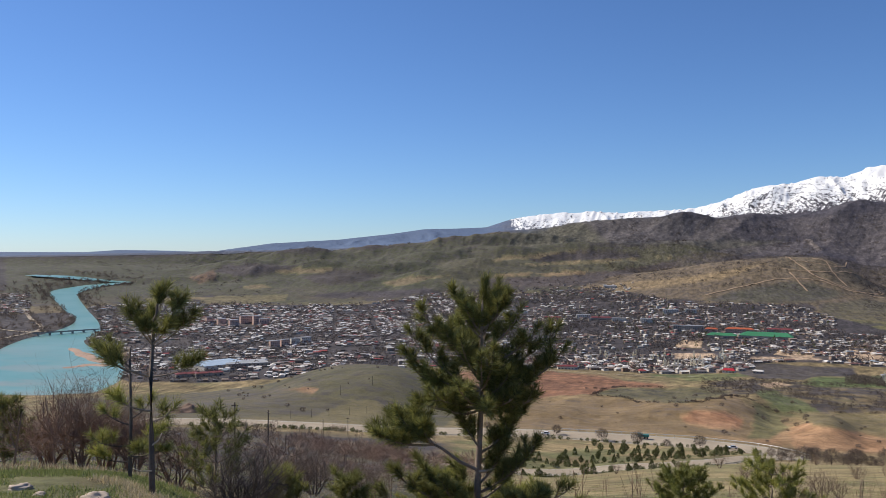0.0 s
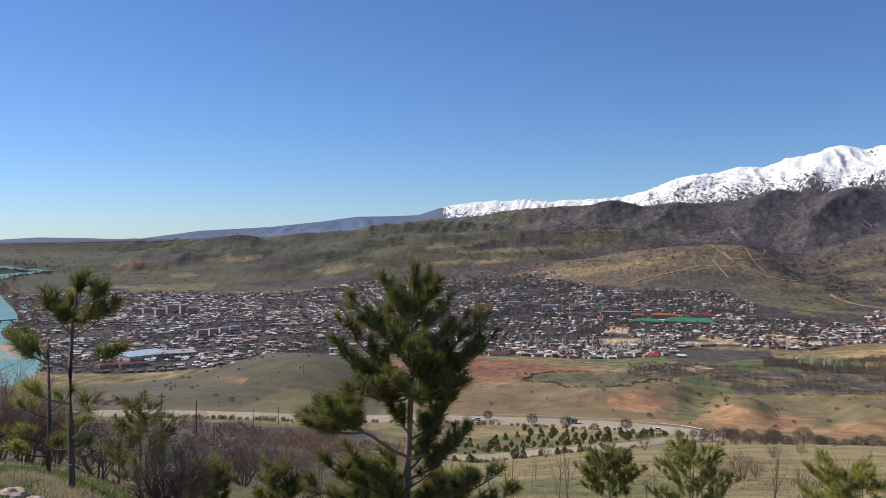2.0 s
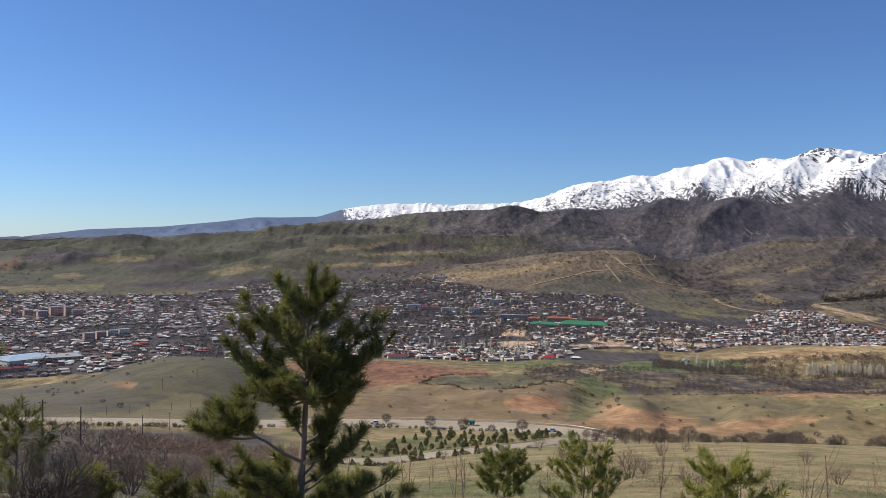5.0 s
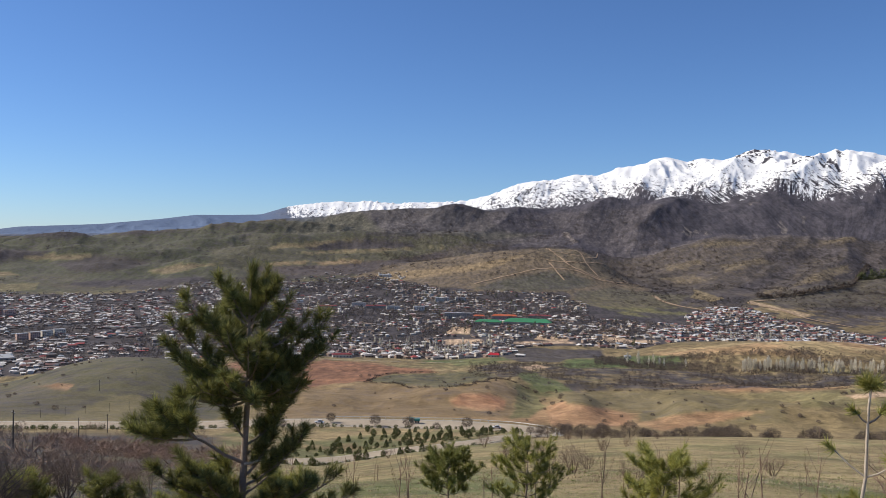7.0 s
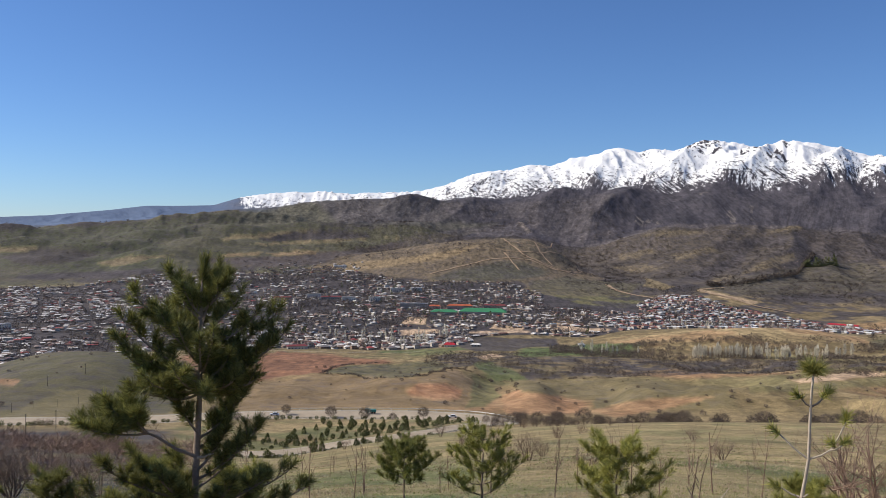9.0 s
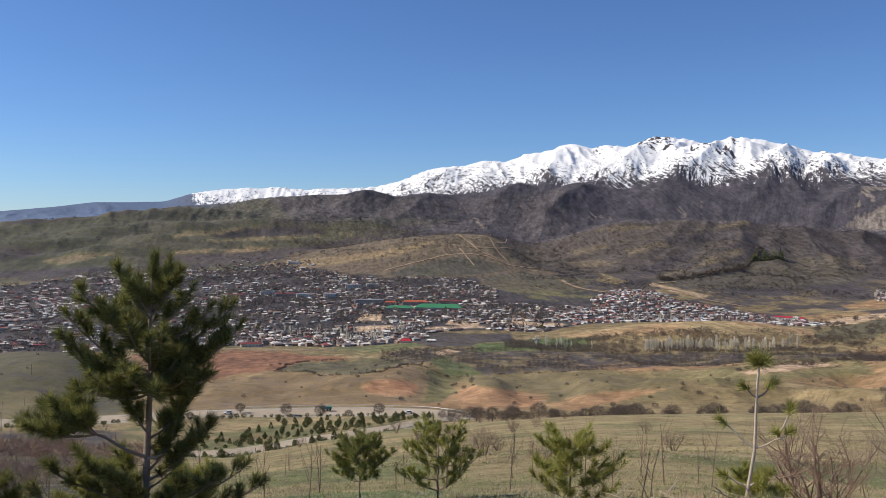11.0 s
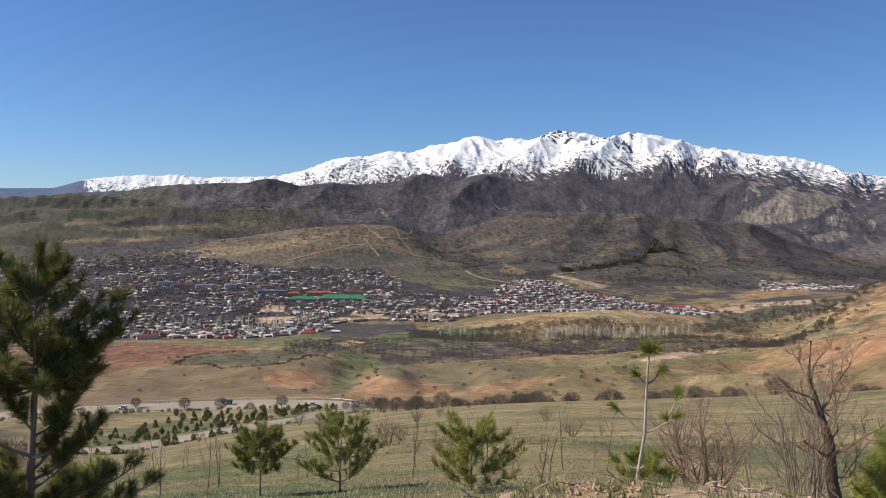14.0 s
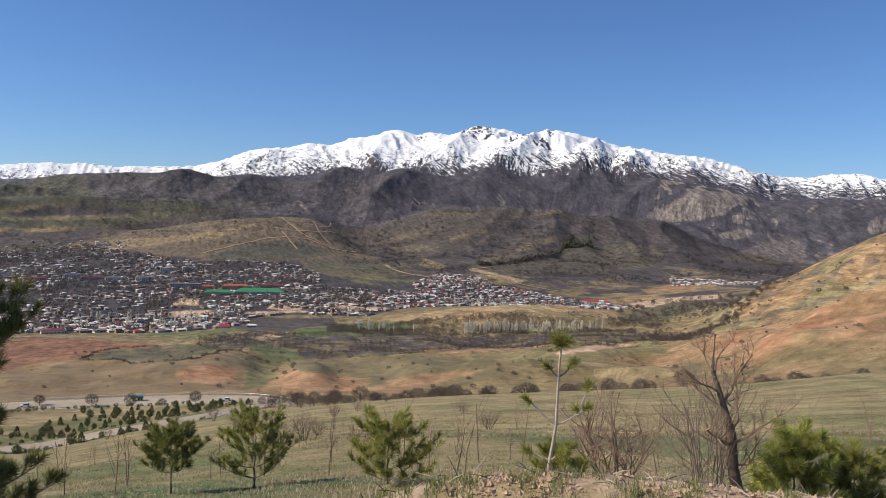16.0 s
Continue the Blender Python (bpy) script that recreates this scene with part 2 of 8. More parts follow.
# the spurs of the range and of the hill before it: height, half width in metres, course from the crest down
SPURS = [
    (70, 150, ring(19.1, 4820, 17.6, 4570, 16.1, 4310, 14.7, 4150)), (95, 190, ring(24.2, 4780, 22.2, 4480, 20.3, 4230, 18.0, 4040)),
    (70, 130, ring(24.3, 4780, 25.5, 4590, 25.9, 4230, 25.7, 4050)), (75, 150, ring(13.3, 4800, 12.4, 4580, 11.8, 4290, 11.0, 4080)),
    (45, 100, ring(15.8, 4840, 16.6, 4530, 15.1, 4390, 13.8, 4220)), (50, 100, ring(20.6, 4710, 20.8, 4460, 19.5, 4370, 18.4, 4250)),
    (60, 120, ring(27.2, 4660, 26.9, 4450, 27.4, 4270, 28.4, 4060)), (60, 130, ring(29.7, 4780, 29.7, 4460, 30.8, 4260)),
    (60, 140, ring(33.1, 4770, 33.4, 4490, 34.6, 4250)), (36, 140, ring(8.2, 4840, 7.5, 4590, 6.4, 4380)),
    (45, 120, ring(5.1, 4700, 3.9, 4550, 2.8, 4420)), (50, 140, ring(38.5, 4780, 37.5, 4500, 36.5, 4260)),
    (50, 150, ring(32.1, 4190, 29.8, 4060, 28.8, 3830)), (60, 190, ring(13.8, 4150, 12.2, 3960, 10.4, 3660)),
    (45, 180, ring(9.8, 4160, 8.3, 4000, 6.7, 3740)), (40, 180, ring(4.0, 4060, 2.0, 3890, -0.6, 3660)), (35, 160, ring(-1, 4030, -3.5, 3880, -6.5, 3660)),
    (40, 180, ring(21.5, 3600, 19.2, 3320, 16.2, 2950)), (44, 170, ring(25.2, 3620, 23.4, 3150, 21.6, 2600)), (32, 120, ring(23.4, 3620, 20.9, 3330, 19.4, 3000)),
    (36, 150, ring(28.8, 3560, 29.9, 3270, 31.3, 2700)), (36, 150, ring(32.2, 3570, 33.3, 3210, 35.0, 2640)), (28, 110, ring(27.2, 3560, 26.6, 3200, 26.2, 2750)),
]


def spur_field(x, y):
    """Height that the named spurs add to the slopes."""
    out = np.zeros(np.shape(x))
    far = np.hypot(x, y) > 2400
    if not np.any(far):
        return out
    xs, ys = np.atleast_1d(x)[np.atleast_1d(far)], np.atleast_1d(y)[np.atleast_1d(far)]
    wx = xs + 150 * (fbm(xs / 240, ys / 240, 4, 103) - 0.5)
    wy = ys + 150 * (fbm(xs / 240, ys / 240, 4, 104) - 0.5)
    total = np.zeros(len(xs))
    for tall, half, line in SPURS:
        px, py = line[:, 1] * np.sin(np.radians(line[:, 0])), line[:, 1] * np.cos(np.radians(line[:, 0]))
        best, along = np.full(len(xs), 1e9), np.zeros(len(xs))
        for k in range(len(px) - 1):
            dx, dy = px[k + 1] - px[k], py[k + 1] - py[k]
            t = np.clip(((wx - px[k]) * dx + (wy - py[k]) * dy) / (dx * dx + dy * dy), 0, 1)
            d = np.hypot(wx - px[k] - t * dx, wy - py[k] - t * dy)
            along = np.where(d < best, (k + t) / (len(px) - 1), along)
            best = np.minimum(best, d)
        rise = np.clip(1 - best / half, 0, 1) ** 1.25 * (1 - 0.92 * along ** 1.7)
        total = np.maximum(total, tall * rise) + 0.25 * np.minimum(total, tall * rise)
    if np.ndim(out):
        out[far] = total
        return out
    return total[0]


def relief(x, y, r, a):
    """Hummocks near by, gullies and spurs on the hills and on the range."""
    z = 0.10 * (fbm(x / 2.2, y / 2.2, 3, 11) - 0.5) * step(2.5, 6, r) * step(40, 15, r)
    # a low rim of dug-up earth before the slope
    z = z + 0.10 * step(4.6, 5.2, r) * step(6.2, 5.6, r) * step(4, 12, a) * (0.4 + 1.2 * fbm(x / 0.5, y / 0.5, 3, 12))
    z = z + 1.0 * (fbm(x / 16, y / 16, 3, 21) - 0.5) * step(14, 60, r) * step(240, 200, r)
    z = z + 17.0 * (fbm(x / 95, y / 95, 4, 31, True) - 0.6) * step(430, 520, r) * step(1150, 900, r) * (0.35 + 0.65 * step(540, 480, r) + 0.65 * step(14, 22, a)) * (0.25 + 0.75 * step(-19, -13, a))
    z = z + 9.0 * (vnoise(a / 2.4 + 3.1 + r / 900, r / 700, 33) - 0.5) * step(425, 520, r) * step(720, 600, r) * step(34, 26, a) * step(-17, -11, a)
    plain_w = step(-37, -31, a)
    west_from = np.interp(a, [-25, -17], [500, 0])
    hills = np.maximum(step(2350, 2900, r - west_from), 0.7 * step(2250, 2600, r) * step(11, 16, a)) * step(4150, 3900, r)
    u = x + 90 * fbm(x / 260, y / 260, 3, 5)
    v = y + 90 * fbm(x / 260, y / 260, 3, 6)
    z = z + (26 * (fbm(u / 330, v / 330, 3, 41) - 0.5) + 16 * (fbm(u / 170, v / 230, 4, 43, True) - 0.6)) * hills * (0.15 + 0.85 * plain_w) * (1 - 0.65 * step(-6, -2, a) * step(13, 10, a)) * (1 + 0.7 * step(-4, -10, a))
    lean = np.interp(a, [-14, -4, 8, 16, 26, 34, 46], [5, 5.5, 4.5, 2.5, -1, -4, -5])
    mid = step(3450, 3750, r) * step(4500, 4250, r) * step(-18, -9, a)
    z = z + (14 * (spurs(a, r, 3.6, lean, 47, 1.0) - 0.5) + 10 * (spurs(a, r, 1.5, 0.5 * lean - 1.5, 48, 1.0) - 0.5) + 20 * (fbm(u / 150, v / 210, 5, 49, True) - 0.6)) * mid * (0.4 + 0.3 * step(5, 15, a))
    high = step(4200, 4450, r) * (0.06 + 0.94 * step(4850, 4770, r)) * step(-14, -9, a)
    z = z + (14 * (spurs(a, r, 2.6, 1.8, 53) - 0.45) + 20 * (spurs(a, r, 0.95, -1.6, 54) - 0.42) + 18 * (fbm(u / 75, v / 110, 4, 58, True) - 0.6)) * high
    z = z + 9 * (spurs(a, r, 0.38, 0.9, 57) - 0.42) * step(4150, 4420, r) * step(-14, -9, a)
    z = z + 7 * (fbm(u / 55, v / 70, 4, 56, True) - 0.6) * step(2600, 2900, r) * step(4300, 4100, r) * (0.1 + 0.9 * plain_w)
    named = spur_field(x, y)
    z = z + (named * step(4850, 4640, r) - 14 * step(2700, 3100, r) * step(4850, 4760, r)) * step(2400, 2700, r) * step(-14, -9, a)
    west = step(-14, -18, a) * step(4050, 4300, r) * (0.1 + 0.9 * step(4850, 4700, r)) * plain_w
    z = z + 40 * (fbm((u + 0.5 * v) / 240, v / 400, 4, 61, True) - 0.6) * west
    # rounded lobes and gullies of the slopes beyond the road
    for az, far_, wide, deep, tall in LOBES:
        z = z + bump_at(x, y, az, far_, wide, deep, tall)
    for az, far_, wide, deep, tall in KNOLLS:
        z = z + bump_at(x, y, az, far_, wide, deep, tall)
    # a scarped table hill, a dark knob on the brown hill
    z = z + 24 * step(-34.4, -33.0, a) * step(-28.0, -30.6, a) * step(3225, 3275, r + 40 * (vnoise(a * 1.7, 0 * a, 3) - 0.5)) * step(3650, 3450, r)
    z = z + bump_at(x, y, 4.9, 3420, 110, 90, 62) + bump_at(x, y, -19.0, 3350, 60, 70, 22)
    return z - 5.0 * river_bed(x, y)


# the river: compass angle, distance and width of its course
RIVER = ring(-46.5, 1270, -44.8, 1330, -43.67, 1404, -42.74, 1522, -43.04, 1725, -42.94, 1958, -41.57, 2061, -40.78, 2186, -40.43, 2351, -41.06, 2506, -41.42, 2682, -41.73, 2818, -41.95, 2978, -41.48, 3086, -40.37, 3175, -39.02, 3253, -38.19, 3268, -39.58, 3328, -40.96, 3394, -42.46, 3450, -43.86, 3500)
RIVER_W = np.array([300.0, 280.0, 250.0, 230.0, 180.0, 119.0, 123.0, 68.0, 31.0, 45.0, 52.0, 58.0, 75.0, 106.0, 90.0, 92.0, 79.0, 59.0, 137.0, 176.0, 75.0])
_t = np.linspace(0, len(RIVER) - 1, 160)
_k = np.arange(len(RIVER))


def smooth_course(values, n=9):
    row = np.interp(_t, _k, values)
    return np.convolve(np.pad(row, n // 2, mode="edge"), np.ones(n) / n, mode="valid")


RIVER_X = smooth_course(RIVER[:, 1] * np.sin(np.radians(RIVER[:, 0])))
RIVER_Y = smooth_course(RIVER[:, 1] * np.cos(np.radians(RIVER[:, 0])))
RIVER_HALF = smooth_course(RIVER_W) / 2


def river_bed(x, y):
    """1 within the river, falling to 0 at its banks."""
    out = np.zeros(np.shape(x))
    near = (x < -600) & (np.hypot(x, y) > 900) & (np.hypot(x, y) < 3850)
    if np.any(near):
        xs, ys = np.atleast_1d(x)[np.atleast_1d(near)], np.atleast_1d(y)[np.atleast_1d(near)]
        best = np.full(len(xs), 1e9)
        for rx, ry, h in zip(RIVER_X, RIVER_Y, RIVER_HALF):
            best = np.minimum(best, np.hypot(xs - rx, ys - ry) - h)
        val = step(14, -6, best)
        if np.ndim(out):
            out[near] = val
        else:
            out = val[0]
    return out


def course(points, n):
    """A smooth line through compass angles and distances, as x and y."""
    p = np.array(points, float)
    t = np.concatenate([[0], np.cumsum(np.hypot(*np.diff(np.stack([p[:, 1] * np.sin(np.radians(p[:, 0])), p[:, 1] * np.cos(np.radians(p[:, 0]))]), axis=1)))])
    s = np.linspace(0, t[-1], n)
    out = []
    for v in (p[:, 1] * np.sin(np.radians(p[:, 0])), p[:, 1] * np.cos(np.radians(p[:, 0]))):
        m = np.gradient(v, t)
        k = np.clip(np.searchsorted(t, s) - 1, 0, len(t) - 2)
        h = t[k + 1] - t[k]
        q = (s - t[k]) / h
        out.append((2 * q ** 3 - 3 * q ** 2 + 1) * v[k] + (q ** 3 - 2 * q ** 2 + q) * h * m[k] + (3 * q ** 2 - 2 * q ** 3) * v[k + 1] + (q ** 3 - q ** 2) * h * m[k + 1])
    return out


# the hill road with its hairpin: compass angle and distance
UPPER = [(-46, 408), (-34, 405), (-26, 402), (-20, 400), (-14, 398), (-8, 396), (-3, 396), (1, 396), (3.6, 392), (5.2, 380), (5.9, 362), (5.6, 344), (4.4, 322), (2.8, 298), (0.6, 276), (-2, 265), (-5, 260), (-8.5, 254), (-12, 249), (-15, 246), (-17.5, 236)]
ROAD_X, ROAD_Y = course(UPPER, 420)
ROAD_HALF = np.interp(np.arange(420), [0, 200, 235, 265, 300, 419], [6.5, 7.0, 9.0, 7.0, 3.6, 2.8])
ROAD_Z = open_land(ROAD_X, ROAD_Y)
ROAD_Z = np.convolve(np.pad(ROAD_Z, 12, mode="edge"), np.ones(25) / 25, mode="valid")


def height(x, y):
    """Height of the ground at x, y (arrays or numbers), with the level bench that carries the road."""
    x, y = np.asarray(x, float), np.asarray(y, float)
    z = open_land(x, y)
    r = np.hypot(x, y)
    near = np.atleast_1d((r > 205) & (r < 450) & (y > 100))
    if not near.any():
        return z
    xs, ys, zs = np.atleast_1d(x)[near], np.atleast_1d(y)[near], np.atleast_1d(z)[near]
    away, level = np.full(len(xs), 1e9), np.zeros(len(xs))
    for px, py, pz, half in zip(ROAD_X[::2], ROAD_Y[::2], ROAD_Z[::2], ROAD_HALF[::2]):
        d = np.hypot(xs - px, ys - py) - half
        level = np.where(d < away, pz, level)
        away = np.minimum(away, d)
    flat = step(11, 3.5, away)
    out = np.array(z, float, ndmin=1)
    out[near] = zs * (1 - flat) + level * flat
    return out if np.ndim(z) else out[0]


def place(az, r):
    """A point on the ground at a compass angle and distance."""
    x, y = r * math.sin(radians(az)), r * math.cos(radians(az))
    return Vector((x, y, float(height(x, y))))


def part(name, bm, material, parent=None, label=""):
    mesh = bpy.data.meshes.new(name)
    if isinstance(bm, bmesh.types.BMesh):
        bm.to_mesh(mesh)
        bm.free()
    else:
        mesh.from_pydata(*bm)
    mesh.materials.append(material)
    ob = new(name, mesh)
    ob.parent = parent
    return tagged(ob, label)


def grid_mesh(name, verts, quads):
    mesh = bpy.data.meshes.new(name)
    mesh.vertices.add(len(verts))
    mesh.vertices.foreach_set("co", np.asarray(verts, np.float32).ravel())
    q = np.asarray(quads, np.int32)
    mesh.loops.add(q.size)
    mesh.loops.foreach_set("vertex_index", q.ravel())
    mesh.polygons.add(len(q))
    mesh.polygons.foreach_set("loop_start", np.arange(0, q.size, q.shape[1], dtype=np.int32))
    mesh.update(calc_edges=True)
    mesh.shade_smooth()
    return mesh
# ---- materials ----
def material(name, rough=0.9):
    m = bpy.data.materials.new(name)
    m.use_nodes = True
    b = m.node_tree.nodes["Principled BSDF"]
    b.inputs["Roughness"].default_value = rough
    b.inputs["Specular IOR Level"].default_value = 0.25
    return m, m.node_tree, b


def node(nt, kind, values=(), **props):
    n = nt.nodes.new(kind)
    for k, v in props.items():
        if k == "data_type":
            n.data_type = v
        elif k == "blend_type":
            n.blend_type = v
        elif k == "operation":
            n.operation = v
        elif k == "attribute_name":
            n.attribute_name = v
    for k, v in dict(values).items():
        n.inputs[k].default_value = v
    return n


def noise_node(nt, scale, detail=4, rough=0.6, coords=None):
    n = node(nt, "ShaderNodeTexNoise", {"Scale": scale, "Detail": detail, "Roughness": rough})
    if coords is None:
        coords = node(nt, "ShaderNodeNewGeometry").outputs["Position"]
    nt.links.new(coords, n.inputs["Vector"])
    return n.outputs["Fac"]


def remap(nt, value, lo, hi, to_lo=0.0, to_hi=1.0):
    n = node(nt, "ShaderNodeMapRange", {"From Min": lo, "From Max": hi, "To Min": to_lo, "To Max": to_hi})
    nt.links.new(value, n.inputs["Value"])
    return n.outputs["Result"]


def mixed(nt, fac, one, two):
    """Mixes two colours, each a tuple or a socket."""
    n = node(nt, "ShaderNodeMix", data_type="RGBA")
    for key, v in (("Factor", fac), ("A", one), ("B", two)):
        sock = next(s for s in n.inputs if s.name == key and s.enabled)
        if isinstance(v, (tuple, list)):
            sock.default_value = (*v, 1)
        elif isinstance(v, float):
            sock.default_value = v
        else:
            nt.links.new(v, sock)
    return next(s for s in n.outputs if s.enabled)


def scaled(nt, one, fac):
    """A colour made lighter or darker by a grain value."""
    n = node(nt, "ShaderNodeVectorMath", operation="SCALE")
    nt.links.new(one, n.inputs[0])
    nt.links.new(fac, n.inputs["Scale"])
    return n.outputs[0]


def product(nt, one, two):
    n = node(nt, "ShaderNodeMath", operation="MULTIPLY")
    nt.links.new(one, n.inputs[0])
    if isinstance(two, float):
        n.inputs[1].default_value = two
    else:
        nt.links.new(two, n.inputs[1])
    return n.outputs[0]


def bump(nt, bsdf, value, strength, distance):
    n = node(nt, "ShaderNodeBump", {"Strength": strength, "Distance": distance})
    nt.links.new(value, n.inputs["Height"])
    nt.links.new(n.outputs["Normal"], bsdf.inputs["Normal"])


def plain(name, colour, rough=0.8, grain=0.25, scale=8.0, metal=0.0, relief_m=0.0, random_amount=0.0):
    """A surface of one paint or stuff, with grain, stains and an uneven tone from piece to piece."""
    m, nt, b = material(name, rough)
    b.inputs["Metallic"].default_value = metal
    coords = node(nt, "ShaderNodeTexCoord").outputs["Object"]
    fine, broad = noise_node(nt, scale, 5, 0.65, coords), noise_node(nt, scale * 0.13, 3, 0.5, coords)
    tone = mixed(nt, fine, tuple(c * (1 - grain) for c in colour), tuple(min(1, c * (1 + grain)) for c in colour))
    tone = scaled(nt, tone, remap(nt, broad, 0.3, 0.7, 1 - grain * 0.6, 1 + grain * 0.4))
    if random_amount:
        rnd = node(nt, "ShaderNodeObjectInfo").outputs["Random"]
        tone = scaled(nt, tone, remap(nt, rnd, 0, 1, 1 - random_amount, 1 + random_amount))
    nt.links.new(tone, b.inputs["Base Color"])
    if relief_m:
        bump(nt, b, fine, 0.6, relief_m)
    return m


def attr(nt, name):
    return node(nt, "ShaderNodeAttribute", attribute_name=name).outputs["Fac"]


def sharpened(nt, mask, grain, soft=0.12, reach=0.8):
    """A cover mask with a ragged edge: the smooth mask, broken up by grain."""
    add = node(nt, "ShaderNodeMath", operation="MULTIPLY_ADD")
    nt.links.new(grain, add.inputs[0])
    add.inputs[1].default_value = reach
    nt.links.new(mask, add.inputs[2])
    mid = 0.5 + reach / 2
    return remap(nt, add.outputs[0], mid - soft, mid + soft)


def stretched(nt, sx, sy, sz):
    n = node(nt, "ShaderNodeVectorMath", operation="MULTIPLY")
    nt.links.new(node(nt, "ShaderNodeNewGeometry").outputs["Position"], n.inputs[0])
    n.inputs[1].default_value = (sx, sy, sz)
    return n.outputs[0]


def ground_material():
    m, nt, b = material("grass and soil", 0.95)
    n1, n2 = noise_node(nt, 9.0, 6, 0.7), noise_node(nt, 0.35, 6, 0.7)
    n3, n4 = noise_node(nt, 0.03, 6, 0.65), noise_node(nt, 0.006, 5, 0.65)
    n5, n6 = noise_node(nt, 0.11, 5, 0.75), noise_node(nt, 1.7, 6, 0.8)
    green = mixed(nt, remap(nt, n2, 0.3, 0.7), (0.116, 0.087, 0.041), (0.202, 0.150, 0.070))
    dry = mixed(nt, remap(nt, n2, 0.3, 0.7), (0.30, 0.218, 0.110), (0.45, 0.338, 0.175))
    c = mixed(nt, remap(nt, n3, 0.35, 0.65), green, mixed(nt, 0.45, green, dry))
    c = mixed(nt, attr(nt, "stony"), c, mixed(nt, remap(nt, n3, 0.35, 0.65), (0.088, 0.076, 0.060), (0.150, 0.126, 0.100)))
    c = mixed(nt, attr(nt, "dry"), c, dry)
    lush = mixed(nt, n2, (0.074, 0.112, 0.036), (0.128, 0.156, 0.058))
    c = mixed(nt, attr(nt, "lush"), c, lush)
    red = mixed(nt, remap(nt, n3, 0.35, 0.65), (0.33, 0.15, 0.075), (0.50, 0.275, 0.15))
    c = mixed(nt, attr(nt, "red"), c, red)
    c = mixed(nt, attr(nt, "plough"), c, mixed(nt, n2, (0.19, 0.088, 0.047), (0.29, 0.145, 0.082)))
    scrub = mixed(nt, remap(nt, n4, 0.35, 0.65), (0.050, 0.043, 0.044), (0.090, 0.076, 0.076))
    c = mixed(nt, sharpened(nt, attr(nt, "scrub"), n5, 0.22, 0.9), c, scrub)
    n7 = noise_node(nt, 0.04, 8, 0.78)
    c = mixed(nt, product(nt, sharpened(nt, attr(nt, "scrub"), n7, 0.10, 1.7), 0.75), c, scrub)
    pale = mixed(nt, n2, (0.44, 0.30, 0.19), (0.62, 0.45, 0.30))
    c = mixed(nt, sharpened(nt, attr(nt, "bare"), n5, 0.15, 0.5), c, pale)
    c = scaled(nt, c, remap(nt, n1, 0.25, 0.75, 0.72, 1.25))
    c = scaled(nt, c, remap(nt, n5, 0.3, 0.7, 0.60, 1.36))
    c = scaled(nt, c, remap(nt, n7, 0.3, 0.7, 0.66, 1.32))
    tufts = noise_node(nt, 1.0, 5, 0.75, stretched(nt, 0.085, 0.02, 0.085))
    c = mixed(nt, attr(nt, "far"), c, scaled(nt, c, remap(nt, tufts, 0.36, 0.64, 0.52, 1.42)))
    c = scaled(nt, c, remap(nt, n6, 0.3, 0.7, 0.62, 1.36))
    nt.links.new(c, b.inputs["Base Color"])
    bump(nt, b, n6, 0.6, 0.12)
    return m


